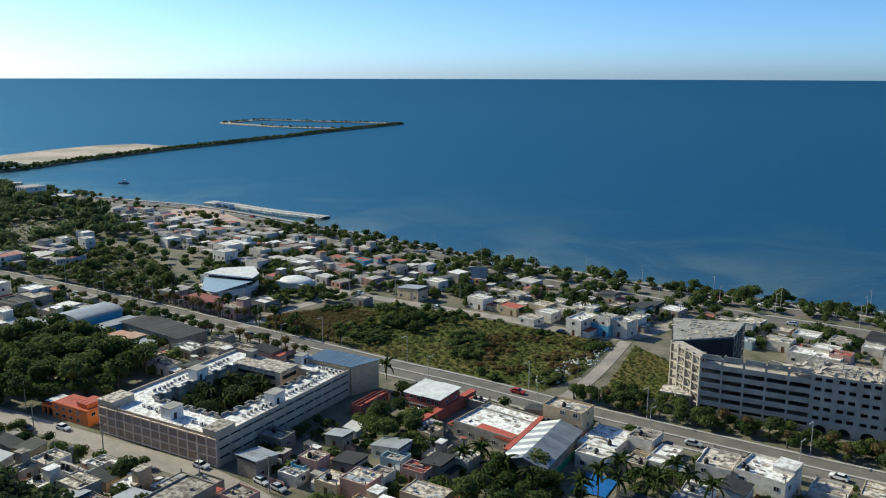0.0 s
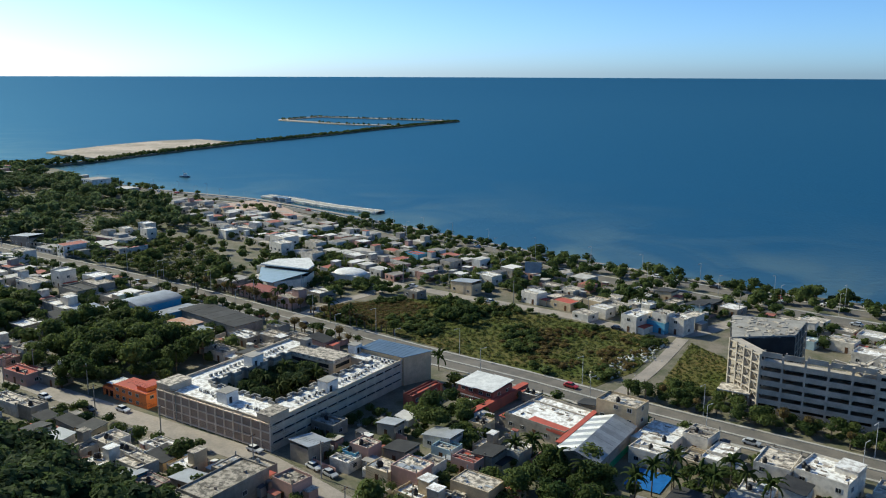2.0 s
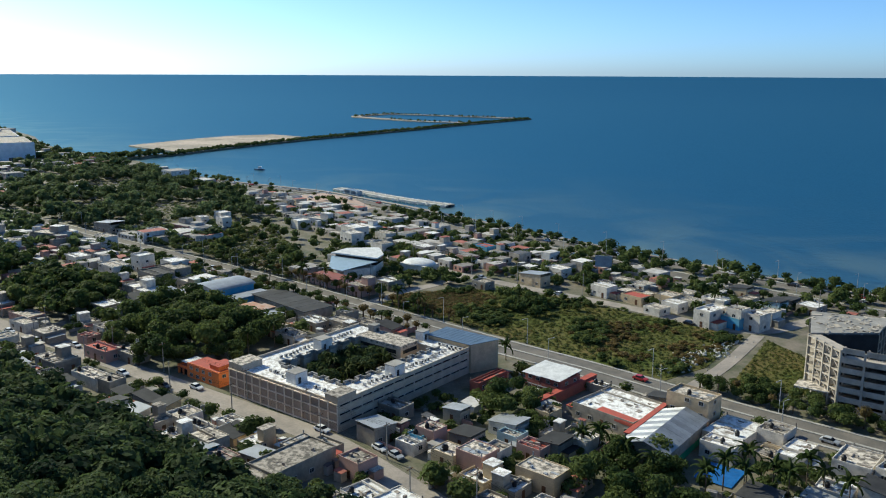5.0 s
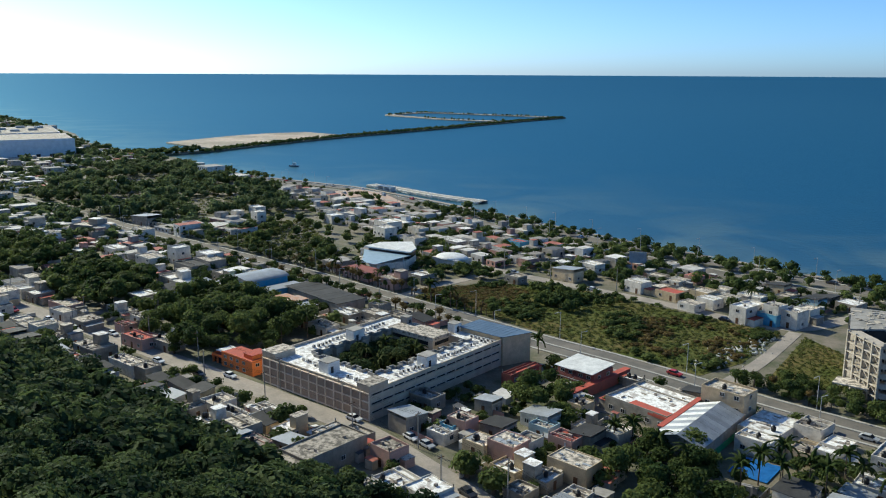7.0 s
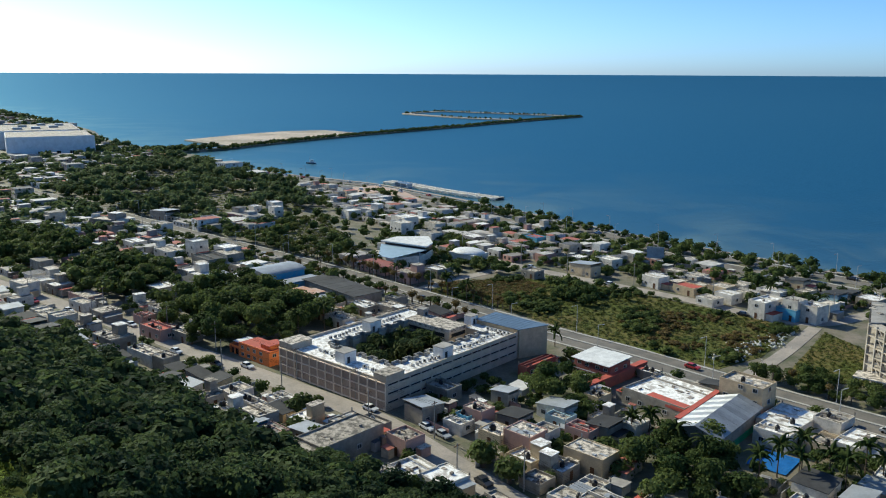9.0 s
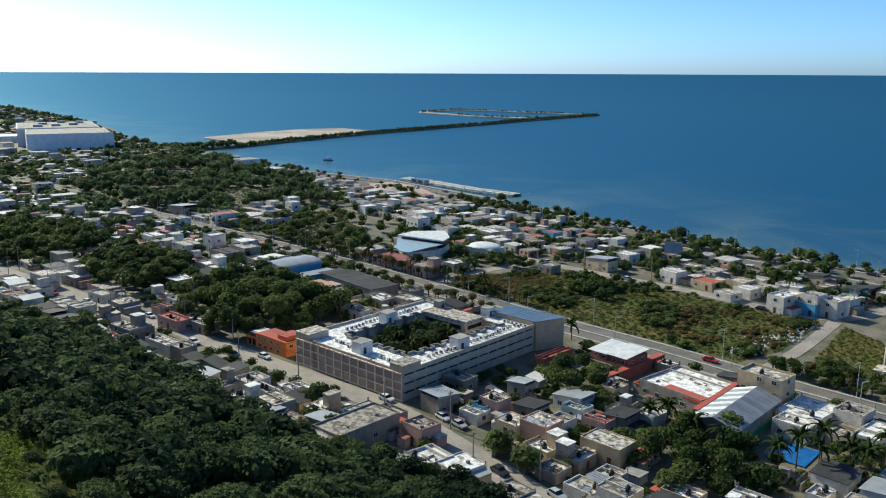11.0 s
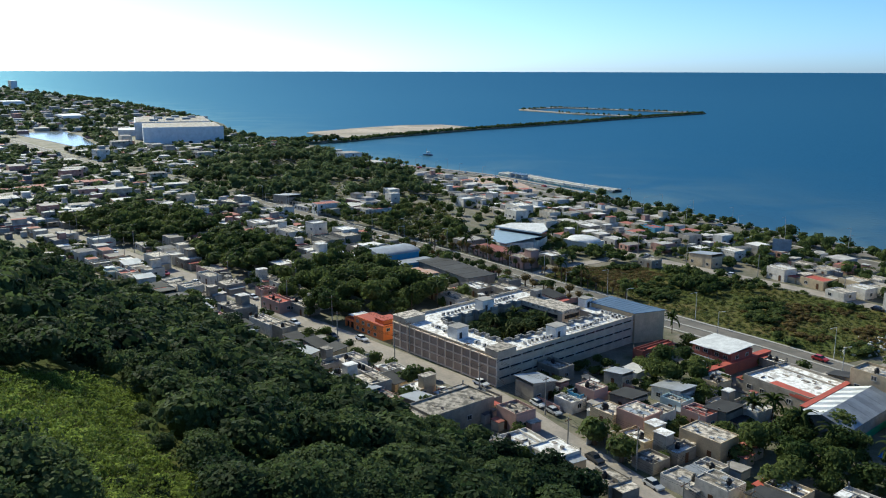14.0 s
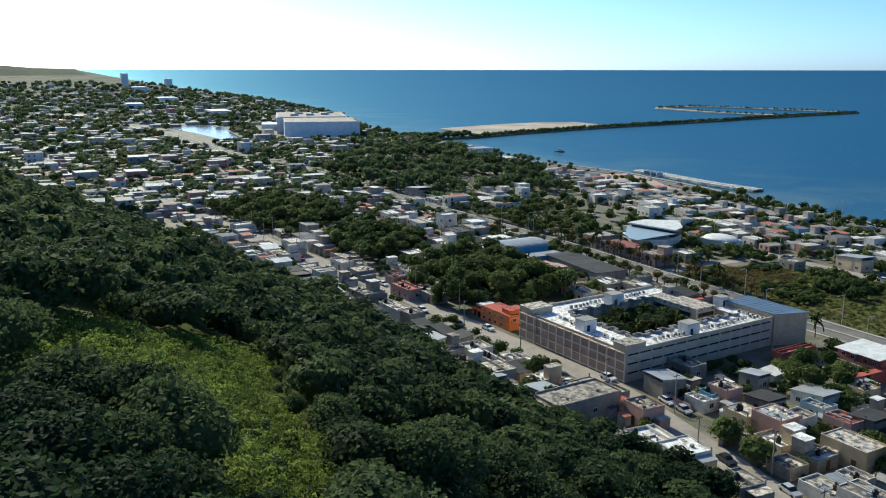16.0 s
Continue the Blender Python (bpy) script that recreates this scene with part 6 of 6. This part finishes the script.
grove("shore_scrub", [(176, 312), (105, 352), (59, 385), (5, 428), (-44, 472), (-114, 524), (-116, 519), (-46, 466), (2, 422), (56, 379), (102, 346), (172, 306)], 4.0, 0.7, 2.2, MID_CROWNS, 50, "green scrub along the stony shore", patchy=(0.05, -0.1))
grove("shore_trees", [(170, 300), (102, 342), (56, 375), (2, 418), (-46, 462), (-116, 515), (-119, 509), (-49, 455), (-2, 411), (52, 368), (98, 335), (166, 295)], 4.6, 1.5, 3.3, MID_CROWNS, 150, "band of dark green trees between seafront road and shore", patchy=(0.03, -0.08))
ZONE_C = [(-117, 492), (-57, 440), (4, 384), (56, 345), (100, 315), (170, 262), (150, 246), (90, 288), (64, 290), (21, 319), (-44, 355), (-110, 410)]
grove("garden_bushes", ZONE_C, 5.0, 1.0, 2.8, MID_CROWNS, 52, "green bushes and small trees in the gardens", patchy=(0.05, -0.15))

grove("clearing_shrubs", CLEARING, 2.8, 0.5, 1.2, NEAR_CROWNS, 51, "dark green shrubs in patches on the clearing", LEAF_HILL, free=False, flat=0.8, patchy=(0.09, 0.22))
grove("hill_foot_trees", W_FOOT, 3.6, 1.8, 3.9, NEAR_CROWNS, 52, "tall dark green trees at the foot of the hill", LEAF_HILL, free=False)
grove("hall_garden_trees", [(-112, 392), (-84, 394), (-46, 360), (-28, 346), (-40, 332), (-60, 326), (-72, 332), (-82, 358), (-104, 376)], 4.4, 1.4, 3.2, MID_CROWNS, 153, "green garden trees round the domed hall", patchy=(0.06, -0.15))
grove("shore_thicket", [(-330, 420), (-300, 470), (-255, 455), (-262, 410), (-300, 395)], 5.0, 2.2, 4.4, FAR_CROWNS, 53, "dense dark green thicket behind the shore", LEAF_FAR_HAZE)
grove("seafront_gardens", [(-230, 600), (-113, 510), (6, 410), (98, 340), (125, 292), (80, 308), (-6, 348), (-84, 380), (-180, 478)], 6.5, 1.4, 3.4, MID_CROWNS, 54, "dark green garden trees between the seafront houses", LEAF, patchy=(0.03, -0.05))

# single trees, each with its own trunk and crown
def trunk_bm():
    bm = bmesh.new()
    bmesh.ops.create_cone(bm, cap_ends=True, segments=7, radius1=0.16, radius2=0.09, depth=1.3, matrix=Matrix.Translation((0, 0, 0.5)))
    for a, tilt in ((20, 38), (140, 45), (260, 40)):
        bmesh.ops.create_cone(bm, cap_ends=False, segments=5, radius1=0.07, radius2=0.03, depth=0.9, matrix=pose(0, 0, 0.95, 0, 0, a) @ pose(0, 0, 0, 0, tilt, 0) @ Matrix.Translation((0, 0, 0.42)))
    return bm


trunk_me = bpy.data.meshes.new("trunk")
trunk_bm().to_mesh(trunk_me)
trunk_me.materials.append(BARK)
crown_me = [mesh_of("crown", *crown_data(190, 60 + s, 0.15, 1), LEAF) for s in range(5)]
thin_me = [mesh_of("crown", *crown_data(120, 70 + s, 0.13, 1), LEAF_DRY) for s in range(2)]


BULK_TREES = []                              # trees past those told apart singly


def tree(x, y, r, rise, seed, thin=False):
    q = random.Random(seed)
    if math.hypot(x, y) > 372:
        BULK_TREES.append((x, y, 0.9 + rise * 0.6 + r * 0.5, r, 0.9))
        return
    z = max(0.85, float(land(x, y)))
    ob = empty("tree", pose(x, y, z, 0, 0, q.uniform(0, 360)), "slender tree with thin brownish crown" if thin else "rounded dark green broadleaf tree", "tree", "street trees")
    shared("trunk", trunk_me, ob, Matrix.Diagonal((r * 0.9, r * 0.9, (rise + r * 0.5) / 1.2, 1)))
    shared("crown", q.choice(thin_me if thin else crown_me), ob, pose(0, 0, rise + r * 0.45) @ Matrix.Diagonal((r, r * q.uniform(0.85, 1.1), r * q.uniform(0.75, 1.15), 1)))
    TAKEN.append((x, y, r * 0.5))


def along(points, offset, every, seed, jitter=1.5, start=0.0):
    """Places beside a line of points."""
    q, out, left = random.Random(seed), [], start
    for (ax, ay), (bx, by) in zip(points, points[1:]):
        L = math.hypot(bx - ax, by - ay)
        while left < L:
            t, nx, ny = left / L, (by - ay) / L, -(bx - ax) / L
            k = offset + q.uniform(-jitter, jitter)
            out.append((ax + (bx - ax) * t + nx * k, ay + (by - ay) * t + ny * k))
            left += every * q.uniform(0.7, 1.3)
        left -= L
    return out


q = random.Random(21)
count = 0
for off, every, lo, hi in ((27.5, 7, 2.0, 4.6), (22.0, 8, 1.6, 4.2), (31, 9, 1.4, 3.0), (6.5, 26, 1.2, 2.6), (-9, 24, 1.4, 3.0)):
    for x, y in along(COAST_ROAD[1:], off, every, count + 5, 1.8):
        if float(away(SHORE, x, y)) < -1 and not (-200 < x < -120 and off > 20) and q.random() < 0.92:
            tree(x, y, q.uniform(lo, hi) * (1.2 if q.random() < 0.25 else 0.82), q.uniform(0.1, 0.8), count)
            count += 1
for x, y in along(AVENUE[10:15], -9, 3.2, 9, 1.8) + along(AVENUE[10:15], 8.6, 3.6, 10, 1.4):
    tree(x, y, q.uniform(1.3, 2.6), q.uniform(1.5, 3.2), count, thin=q.random() < 0.55)
    count += 1
for x, y in along([(36, 225), (64, 207), (86, 194), (106, 182), (135, 166)], -3, 5.0, 12, 2.2):
    tree(x, y, q.uniform(1.3, 2.6), q.uniform(1.5, 3.4), count, thin=q.random() < 0.35)
    count += 1
# trees that stand out by the street
for x, y, r in ((-73.3, 177.3, 3.2), (-25.4, 160.6, 4.4), (-19.0, 154.6, 4.2), (-92.9, 189.8, 2.6), (-62.7, 162.2, 2.8), (-123.7, 220.5, 2.4), (-72.7, 180.4, 3.4), (-39.7, 229.7, 2.6), (-11.5, 230.3, 3.0), (-113.9, 201.4, 2.2), (15.0, 176.6, 3.6), (5.3, 166.3, 3.2), (-70.3, 184.0, 2.0), (-30.0, 141.0, 3.2), (-36.0, 143.0, 2.8), (-47.0, 146.0, 2.6)):
    tree(x, y, r, 0.8, count)
    count += 1
# gardens: whatever is free between the nearer houses
for poly, n in (([(-20, 158), (-46, 182), (-15, 232), (15, 228), (60, 196), (120, 165), (150, 120), (40, 100)], 40),
                ([(-30, 128), (-60, 150), (-100, 176), (-150, 203), (-300, 275), (-270, 284), (-120, 210), (-55, 174), (-18, 144)], 28),
                ([(-88, 208), (-130, 226), (-270, 297), (-235, 388), (-167, 350), (-122, 320), (-75, 286), (-40, 268), (-60, 252), (-90, 240)], 30),
                ([(-120, 336), (-74, 304), (-60, 320), (-50, 345), (-80, 385), (-110, 410)], 35),
                ([(-117, 490), (-57, 440), (4, 385), (100, 316), (170, 262), (150, 240), (90, 285), (64, 290), (21, 318), (-44, 354), (-110, 410)], 130)):
    done = 0
    for _ in range(6000):
        if done >= n:
            break
        x, y = q.uniform(min(p[0] for p in poly), max(p[0] for p in poly)), q.uniform(min(p[1] for p in poly), max(p[1] for p in poly))
        if not inside(poly, x, y) or any(math.hypot(x - a, y - b) < c * 0.82 + 0.4 for a, b, c in TAKEN):
            continue
        if any(abs(float(away(line, x, y))) < w for line, w in ((STREET, 5.0), (AVENUE, 7.6), (BACK_STREET, 4.0))) or -8 < float(away(COAST_ROAD, x, y)) < 22:
            continue
        tree(x, y, q.uniform(1.3, 3.4), q.uniform(0.2, 0.9), count)
        done, count = done + 1, count + 1


woods("coast_trees", BULK_TREES, MID_CROWNS, LEAF, "dark green trees along the seafront road", "trees", 71)


# palms
def frond_bm():
    bm = bmesh.new()
    n, left, right, mid = 9, [], [], []
    for i in range(n):
        t = i / (n - 1)
        x, z, w = 2.6 * t, 0.75 * math.sin(t * 2.3) - 1.1 * t * t, 0.42 * math.sin(min(1, t * 1.6 + 0.12) * math.pi * 0.86) + 0.03
        mid.append(bm.verts.new((x, 0, z)))
        left.append(bm.verts.new((x + 0.15, w, z - 0.22 - 0.1 * (i % 2)))), right.append(bm.verts.new((x + 0.15, -w, z - 0.22 - 0.1 * (i % 2))))
    for i in range(n - 1):
        bm.faces.new((mid[i], mid[i + 1], left[i + 1], left[i])), bm.faces.new((mid[i + 1], mid[i], right[i], right[i + 1]))
    return bm


frond_me = bpy.data.meshes.new("frond")
frond_bm().to_mesh(frond_me)
frond_me.materials.append(PALM)
ptrunk = bmesh.new()
for i in range(6):
    bmesh.ops.create_cone(ptrunk, cap_ends=True, segments=8, radius1=0.17 - 0.01 * i, radius2=0.145 - 0.01 * i, depth=0.172, matrix=Matrix.Translation((0.02 * i * i * 0.3, 0, 0.083 + i / 6)))
ptrunk_me = bpy.data.meshes.new("trunk")
ptrunk.to_mesh(ptrunk_me)
ptrunk_me.materials.append(BARK)


def palm(x, y, h, seed, z=None, s=1.0):
    k = random.Random(seed)
    z = max(0.85, float(land(x, y))) if z is None else z
    ob = empty("palm_tree", pose(x, y, z, 0, 0, k.uniform(0, 360)), "tall coconut palm with drooping yellow-green fronds", "palm tree", "palms")
    shared("trunk", ptrunk_me, ob, Matrix.Diagonal((1, 1, h, 1)))
    for i in range(13):
        shared("frond", frond_me, ob, pose(0.13, 0, h, 0, 0, i * 27.7 + k.uniform(-8, 8)) @ pose(0, 0, 0, 0, k.choice((-38, -20, -5, 12, 28)), 0) @ Matrix.Diagonal((s * k.uniform(0.85, 1.15),) * 3 + (1,)))


for i, (x, y, h) in enumerate(((34, 169, 7.5), (39, 171, 8.5), (43.5, 168, 7), (51, 171, 8), (53.5, 168, 6.5), (46, 165, 7), (37, 164, 7.5), (5, 182, 5), (9, 183, 6), (-17, 243, 5), (30, 166, 6), (57, 163, 7),
                               (-58, 212, 6), (-63, 216, 7), (-54, 216, 6), (-60, 226, 7), (-50, 222, 6.5), (-66, 210, 6), (-96, 236, 7), (-90, 243, 8), (-133, 262, 8), (-128, 270, 7), (-120, 240, 8),
                               (56, 318, 5), (70, 303, 5), (-124, 333, 6), (-150, 352, 6), (20, 170, 6), (14, 176, 6), (-52, 287, 7), (-60, 291, 8), (-84, 309, 7), (-96, 318, 8), (-107, 325, 7), (-118, 316, 8), (-136, 345, 8), (-146, 349, 7))):
    palm(x, y, h, i, s=1.25)

# woods and gardens too far off to tell trees apart
rng = np.random.default_rng(3)
r0 = rng.uniform(2.2, 4.2, len(FAR_TREES)) * (1 + FAR_TREES[:, 2] / 1600)
fz = np.array([max(0.8, float(land(a, b))) + float(lift(c)) for a, b, c in FAR_TREES])
woods("far_trees", np.stack([FAR_TREES[:, 0], FAR_TREES[:, 1], fz + r0 * 0.6, r0, rng.uniform(0.7, 1.0, len(r0))], 1), FAR_CROWNS, LEAF_FAR_HAZE, "distant green trees among the houses", "trees", 51)
for k, (poly, gap) in enumerate((([(-235, 400), (-340, 440), (-600, 600), (-600, 660), (-480, 640), (-330, 500), (-280, 405)], 9.0),
                                 ([(-420, 350), (-640, 480), (-560, 560), (-340, 440)], 9.0),
                                 ([(-88, 208), (-270, 297), (-420, 365), (-420, 430), (-300, 420), (-167, 350), (-75, 286)], 9.0),
                                 ([(-110, 410), (-50, 345), (-74, 304), (-120, 336), (-200, 400), (-215, 440), (-170, 470)], 13.0),
                                 ([(-428, 740), (-480, 780), (-640, 905), (-640, 880), (-500, 745), (-440, 690)], 7.0),
                                 ([(-230, 575), (-330, 640), (-420, 720), (-400, 690), (-300, 600), (-240, 560)], 6.0),
                                 ([(-560, 858), (-634, 930), (-805, 1120), (-1150, 1420), (-1700, 1845), (-1720, 1800), (-1150, 1370), (-800, 1070), (-600, 880)], 9.0))):
    grove("garden_trees", poly, gap, 1.8, 3.8, FAR_CROWNS if k in (0, 1, 4, 5, 6) else MID_CROWNS, 80 + k, "green garden trees between the houses")
grove("island_shrubs", [(-150, 1445), (-260, 1475), (-420, 1605), (-372, 1727), (-79, 1602), (-76, 1595), (-370, 1715), (-412, 1600), (-258, 1466)], 6.0, 1.0, 3.0, FAR_CROWNS, 90, "sparse green shrubs on the ring-shaped island")

# ---------------------------------------------------------------- lamps, poles, cables, cars, boats
pole_me = bpy.data.meshes.new("pole")
pb = bmesh.new()
bmesh.ops.create_cone(pb, cap_ends=True, segments=8, radius1=0.11, radius2=0.07, depth=9.0, matrix=Matrix.Translation((0, 0, 4.5)))
pb.to_mesh(pole_me)
pole_me.materials.append(FRAME)
arm_me = small_mesh("arm", FRAME, (0, 2.0, -0.05, 0.05, 8.9, 9.0))
head_me = small_mesh("lamp_head", METAL_ROOF, (1.6, 2.4, -0.14, 0.14, 8.8, 8.95))


def street_lamp(x, y, rot):
    ob = empty("street_lamp", pose(x, y, 0.85, 0, 0, rot), "tall grey steel street lamp with one arm", "street lamp", "street lamps")
    shared("pole", pole_me, ob), shared("arm", arm_me, ob), shared("lamp_head", head_me, ob)


for line, off, every in ((COAST_ROAD[1:], 4.0, 27), (COAST_ROAD[1:], 20.5, 30), (COAST_ROAD[1:6], 32, 34), (AVENUE[1:16], -7.0, 32), (AVENUE[1:16], 7.0, 37)):
    for i, (x, y) in enumerate(along(line, off, every, int(off * 3), 0.3, 8)):
        if float(away(SHORE, x, y)) < -1:
            street_lamp(x, y, 45 + (180 if off > 6.9 else 0))
upole_me = bpy.data.meshes.new("pole")
pb = bmesh.new()
bmesh.ops.create_cone(pb, cap_ends=True, segments=8, radius1=0.16, radius2=0.11, depth=9.0, matrix=Matrix.Translation((0, 0, 4.5)))
pb.to_mesh(upole_me)
upole_me.materials.append(CONCRETE)
cross_me = small_mesh("crossarm", WOOD, (-0.9, 0.9, -0.06, 0.06, 8.3, 8.45))
wires = []
for line, off, every in ((STREET, 4.4, 30), (STREET, -4.6, 34), (BACK_STREET, 3.8, 32)):
    spots = along(line, off, every, 7, 0.2, 6)
    for x, y in spots:
        ob = empty("utility_pole", pose(x, y, max(0.85, float(land(x, y))), 0, 0, 60), "concrete utility pole with wooden crossarm", "utility pole", "utility poles")
        shared("pole", upole_me, ob), shared("crossarm", cross_me, ob)
    wires += list(zip(spots, spots[1:]))
wv, wf = [], []
for (ax, ay), (bx, by) in wires:
    if math.dist((ax, ay), (bx, by)) > 60:
        continue
    za, zb = max(0.85, float(land(ax, ay))) + 8.4, max(0.85, float(land(bx, by))) + 8.4
    for k in (-0.7, 0.0, 0.7):
        o = len(wv)
        for i in range(9):
            t = i / 8
            z = za + (zb - za) * t - 0.9 * 4 * t * (1 - t)
            x, y = ax + (bx - ax) * t + k * 0.5, ay + (by - ay) * t + k * 0.87
            wv += [(x, y, z - 0.02), (x, y, z + 0.02), (x + 0.03, y, z)]
            if i:
                p = o + 3 * i
                wf += [(p - 3, p, p + 1, p - 2), (p - 2, p + 1, p + 2, p - 1), (p - 1, p + 2, p, p - 3)]
tagged(sheet("overhead_cables", wv, wf, TANK), "thin black overhead cables along the street", "cables", kind="stuff")

CAR_PAINT = [material("car_" + n, c, c, rough=0.3, spec=0.6) for n, c in (("white", (0.75, 0.75, 0.75)), ("silver", (0.45, 0.46, 0.47)), ("red", (0.40, 0.03, 0.03)), ("blue", (0.06, 0.12, 0.25)), ("black", (0.03, 0.03, 0.035)))]


def car_meshes(paint):
    body = bmesh.new()
    prof = [(-2.1, 0.35), (2.1, 0.35), (2.15, 0.75), (1.2, 0.95), (-1.75, 1.0), (-2.15, 0.85)]
    va, vb = [body.verts.new((x, -0.85, z)) for x, z in prof], [body.verts.new((x, 0.85, z)) for x, z in prof]
    body.faces.new(va), body.faces.new(vb[::-1])
    for i in range(6):
        j = (i + 1) % 6
        body.faces.new((va[j], va[i], vb[i], vb[j]))
    cab = bmesh.new()
    low, top = [(-1.7, -0.8), (1.05, -0.8), (1.05, 0.8), (-1.7, 0.8)], [(-1.25, -0.66), (0.35, -0.66), (0.35, 0.66), (-1.25, 0.66)]
    a, b = [cab.verts.new((*p, 0.95)) for p in low], [cab.verts.new((*p, 1.42)) for p in top]
    for i in range(4):
        cab.faces.new((a[i], a[(i + 1) % 4], b[(i + 1) % 4], b[i]))
    cab.faces.new(b)
    roof = boxes((-1.24, 0.34, -0.65, 0.65, 1.42, 1.47))
    out = []
    for n, bm, m in (("body", body, paint), ("glazing", cab, GLASS_AND_SHADE), ("roof", roof, paint)):
        me = bpy.data.meshes.new(n)
        bm.to_mesh(me)
        bm.free()
        me.materials.append(m)
        out.append(me)
    return out


wheel_me = bpy.data.meshes.new("wheel")
wb = bmesh.new()
bmesh.ops.create_cone(wb, cap_ends=True, segments=12, radius1=0.32, radius2=0.32, depth=0.2, matrix=Matrix.Rotation(radians(90), 4, "X"))
wb.to_mesh(wheel_me)
wheel_me.materials.append(TANK)
CARS = [car_meshes(p) for p in CAR_PAINT]


def car(x, y, rot, colour):
    word = ("white", "silver", "red", "dark blue", "black")[colour]
    ob = empty("car", pose(x, y, max(0.9, float(land(x, y))) + 0.06, 0, 0, rot), f"{word} hatchback car parked beside the road", "car", "parked cars")
    for me in CARS[colour]:
        shared(me.name.split(".")[0], me, ob)
    for wx_ in (-1.35, 1.35):
        for wy_ in (-0.8, 0.8):
            shared("wheel", wheel_me, ob, pose(wx_, wy_, 0.32))


q = random.Random(4)
for i, (x, y, rot, c) in enumerate(((-99, 205.6, -29, 0), (-57, 184.2, -29, 0), (-41, 176.4, -40, 0), (-36.6, 173.2, -40, 1), (-6.6, 217, 50, 0), (63, 196.8, -33, 1), (76, 189, -32, 4), (22, 232, -35, 2), (133.5, 290.2, -34, 0),
                                    (-124.5, 212.6, -29, 0), (-184, 250.4, -27, 1), (-182, 243.6, -27, 0), (-167, 236.2, -27, 0), (-201, 251, -26, 2), (-222, 263, -26, 4), (-245, 275, -26, 0), (-258, 280, -25, 1), (-140, 227, -28, 4), (-152, 233.5, -28, 0), (-108, 205, -29, 4),
                                    (-24, 153, -42, 4), (-12, 146, -42, 1), (-6, 133.5, -42, 3), (43, 290, -33, 4), (-2, 322, -30, 0), (-35, 344, -30, 1))):
    car(x, y, rot, c)
for x, y in along(COAST_ROAD[1:], 17.5, 24, 31, 0.6) + along(COAST_ROAD[1:], -3.5, 36, 32, 0.8) + along(COAST_ROAD[1:8], 12, 55, 33, 0.8) + along(AVENUE[1:14], -3.0, 60, 34, 0.5):
    d = math.degrees(math.atan2(0.66, -0.75))
    car(x, y, d + q.uniform(-3, 3), q.choice((0, 0, 1, 1, 2, 3, 4)))

# a fishing boat at anchor
bt = empty("fishing_boat", pose(-273, 715, 0.0, 0, 0, 170), "small dark fishing boat lying off the shore", "boat")
hb = bmesh.new()
prof = ((-5, 1.0), (-2, 1.5), (2, 1.4), (5, 0.15))
up, dn = [], []
for x, w in prof:
    up.append((hb.verts.new((x, -w, 1.2)), hb.verts.new((x, w, 1.2)))), dn.append((hb.verts.new((x, -w * 0.6, -0.3)), hb.verts.new((x, w * 0.6, -0.3))))
for i in range(3):
    hb.faces.new((up[i][0], up[i + 1][0], dn[i + 1][0], dn[i][0])), hb.faces.new((up[i + 1][1], up[i][1], dn[i][1], dn[i + 1][1])), hb.faces.new((up[i][0], up[i][1], up[i + 1][1], up[i + 1][0]))
hb.faces.new((up[0][1], up[0][0], dn[0][0], dn[0][1]))
part("hull", hb, BLUE_METAL, bt)
part("wheelhouse", boxes((-2.5, 0.5, -0.9, 0.9, 1.2, 3.4)), PAINT, bt)
part("mast", boxes((1.0, 1.15, -0.07, 0.07, 1.2, 6.5)), FRAME, bt)


# open boats drawn up along the stony shore
def beach_boat(m, paint, label):
    ob = empty("rowing_boat", m, label, "boat", "boats on the shore")
    bm = bmesh.new()
    rows = []
    for x, w, z in ((-3.2, 0.75, 0.75), (-1.4, 0.95, 0.7), (0.8, 0.9, 0.75), (2.4, 0.5, 0.9), (3.5, 0.04, 1.1)):
        rows.append([bm.verts.new(p) for p in ((x, -w, z), (x, -w * 0.45, 0.0), (x, w * 0.45, 0.0), (x, w, z))])
    for a, b in zip(rows, rows[1:]):
        for i in range(3):
            bm.faces.new((a[i], a[i + 1], b[i + 1], b[i]))
    bm.faces.new(rows[0])
    bmesh.ops.solidify(bm, geom=bm.faces[:], thickness=0.06)
    part("hull", bm, paint, ob)
    for x in (-2.2, -0.4, 1.3):
        part("thwart", boxes((x - 0.14, x + 0.14, -0.72, 0.72, 0.48, 0.54)), WOOD, ob)


q = random.Random(9)
for i, (x, y) in enumerate(along(SHORE[2:8], -4.0, 13, 77, 1.2, 5)):
    k = i % 3
    beach_boat(pose(x, y, float(land(x, y)), 0, 0, q.uniform(20, 70)), (PAINT, STUCCO["aqua"], PAINT)[k], ("white open fishing boat drawn up on the shore", "pale turquoise open fishing boat drawn up on the shore", "white open fishing boat drawn up on the shore")[k])
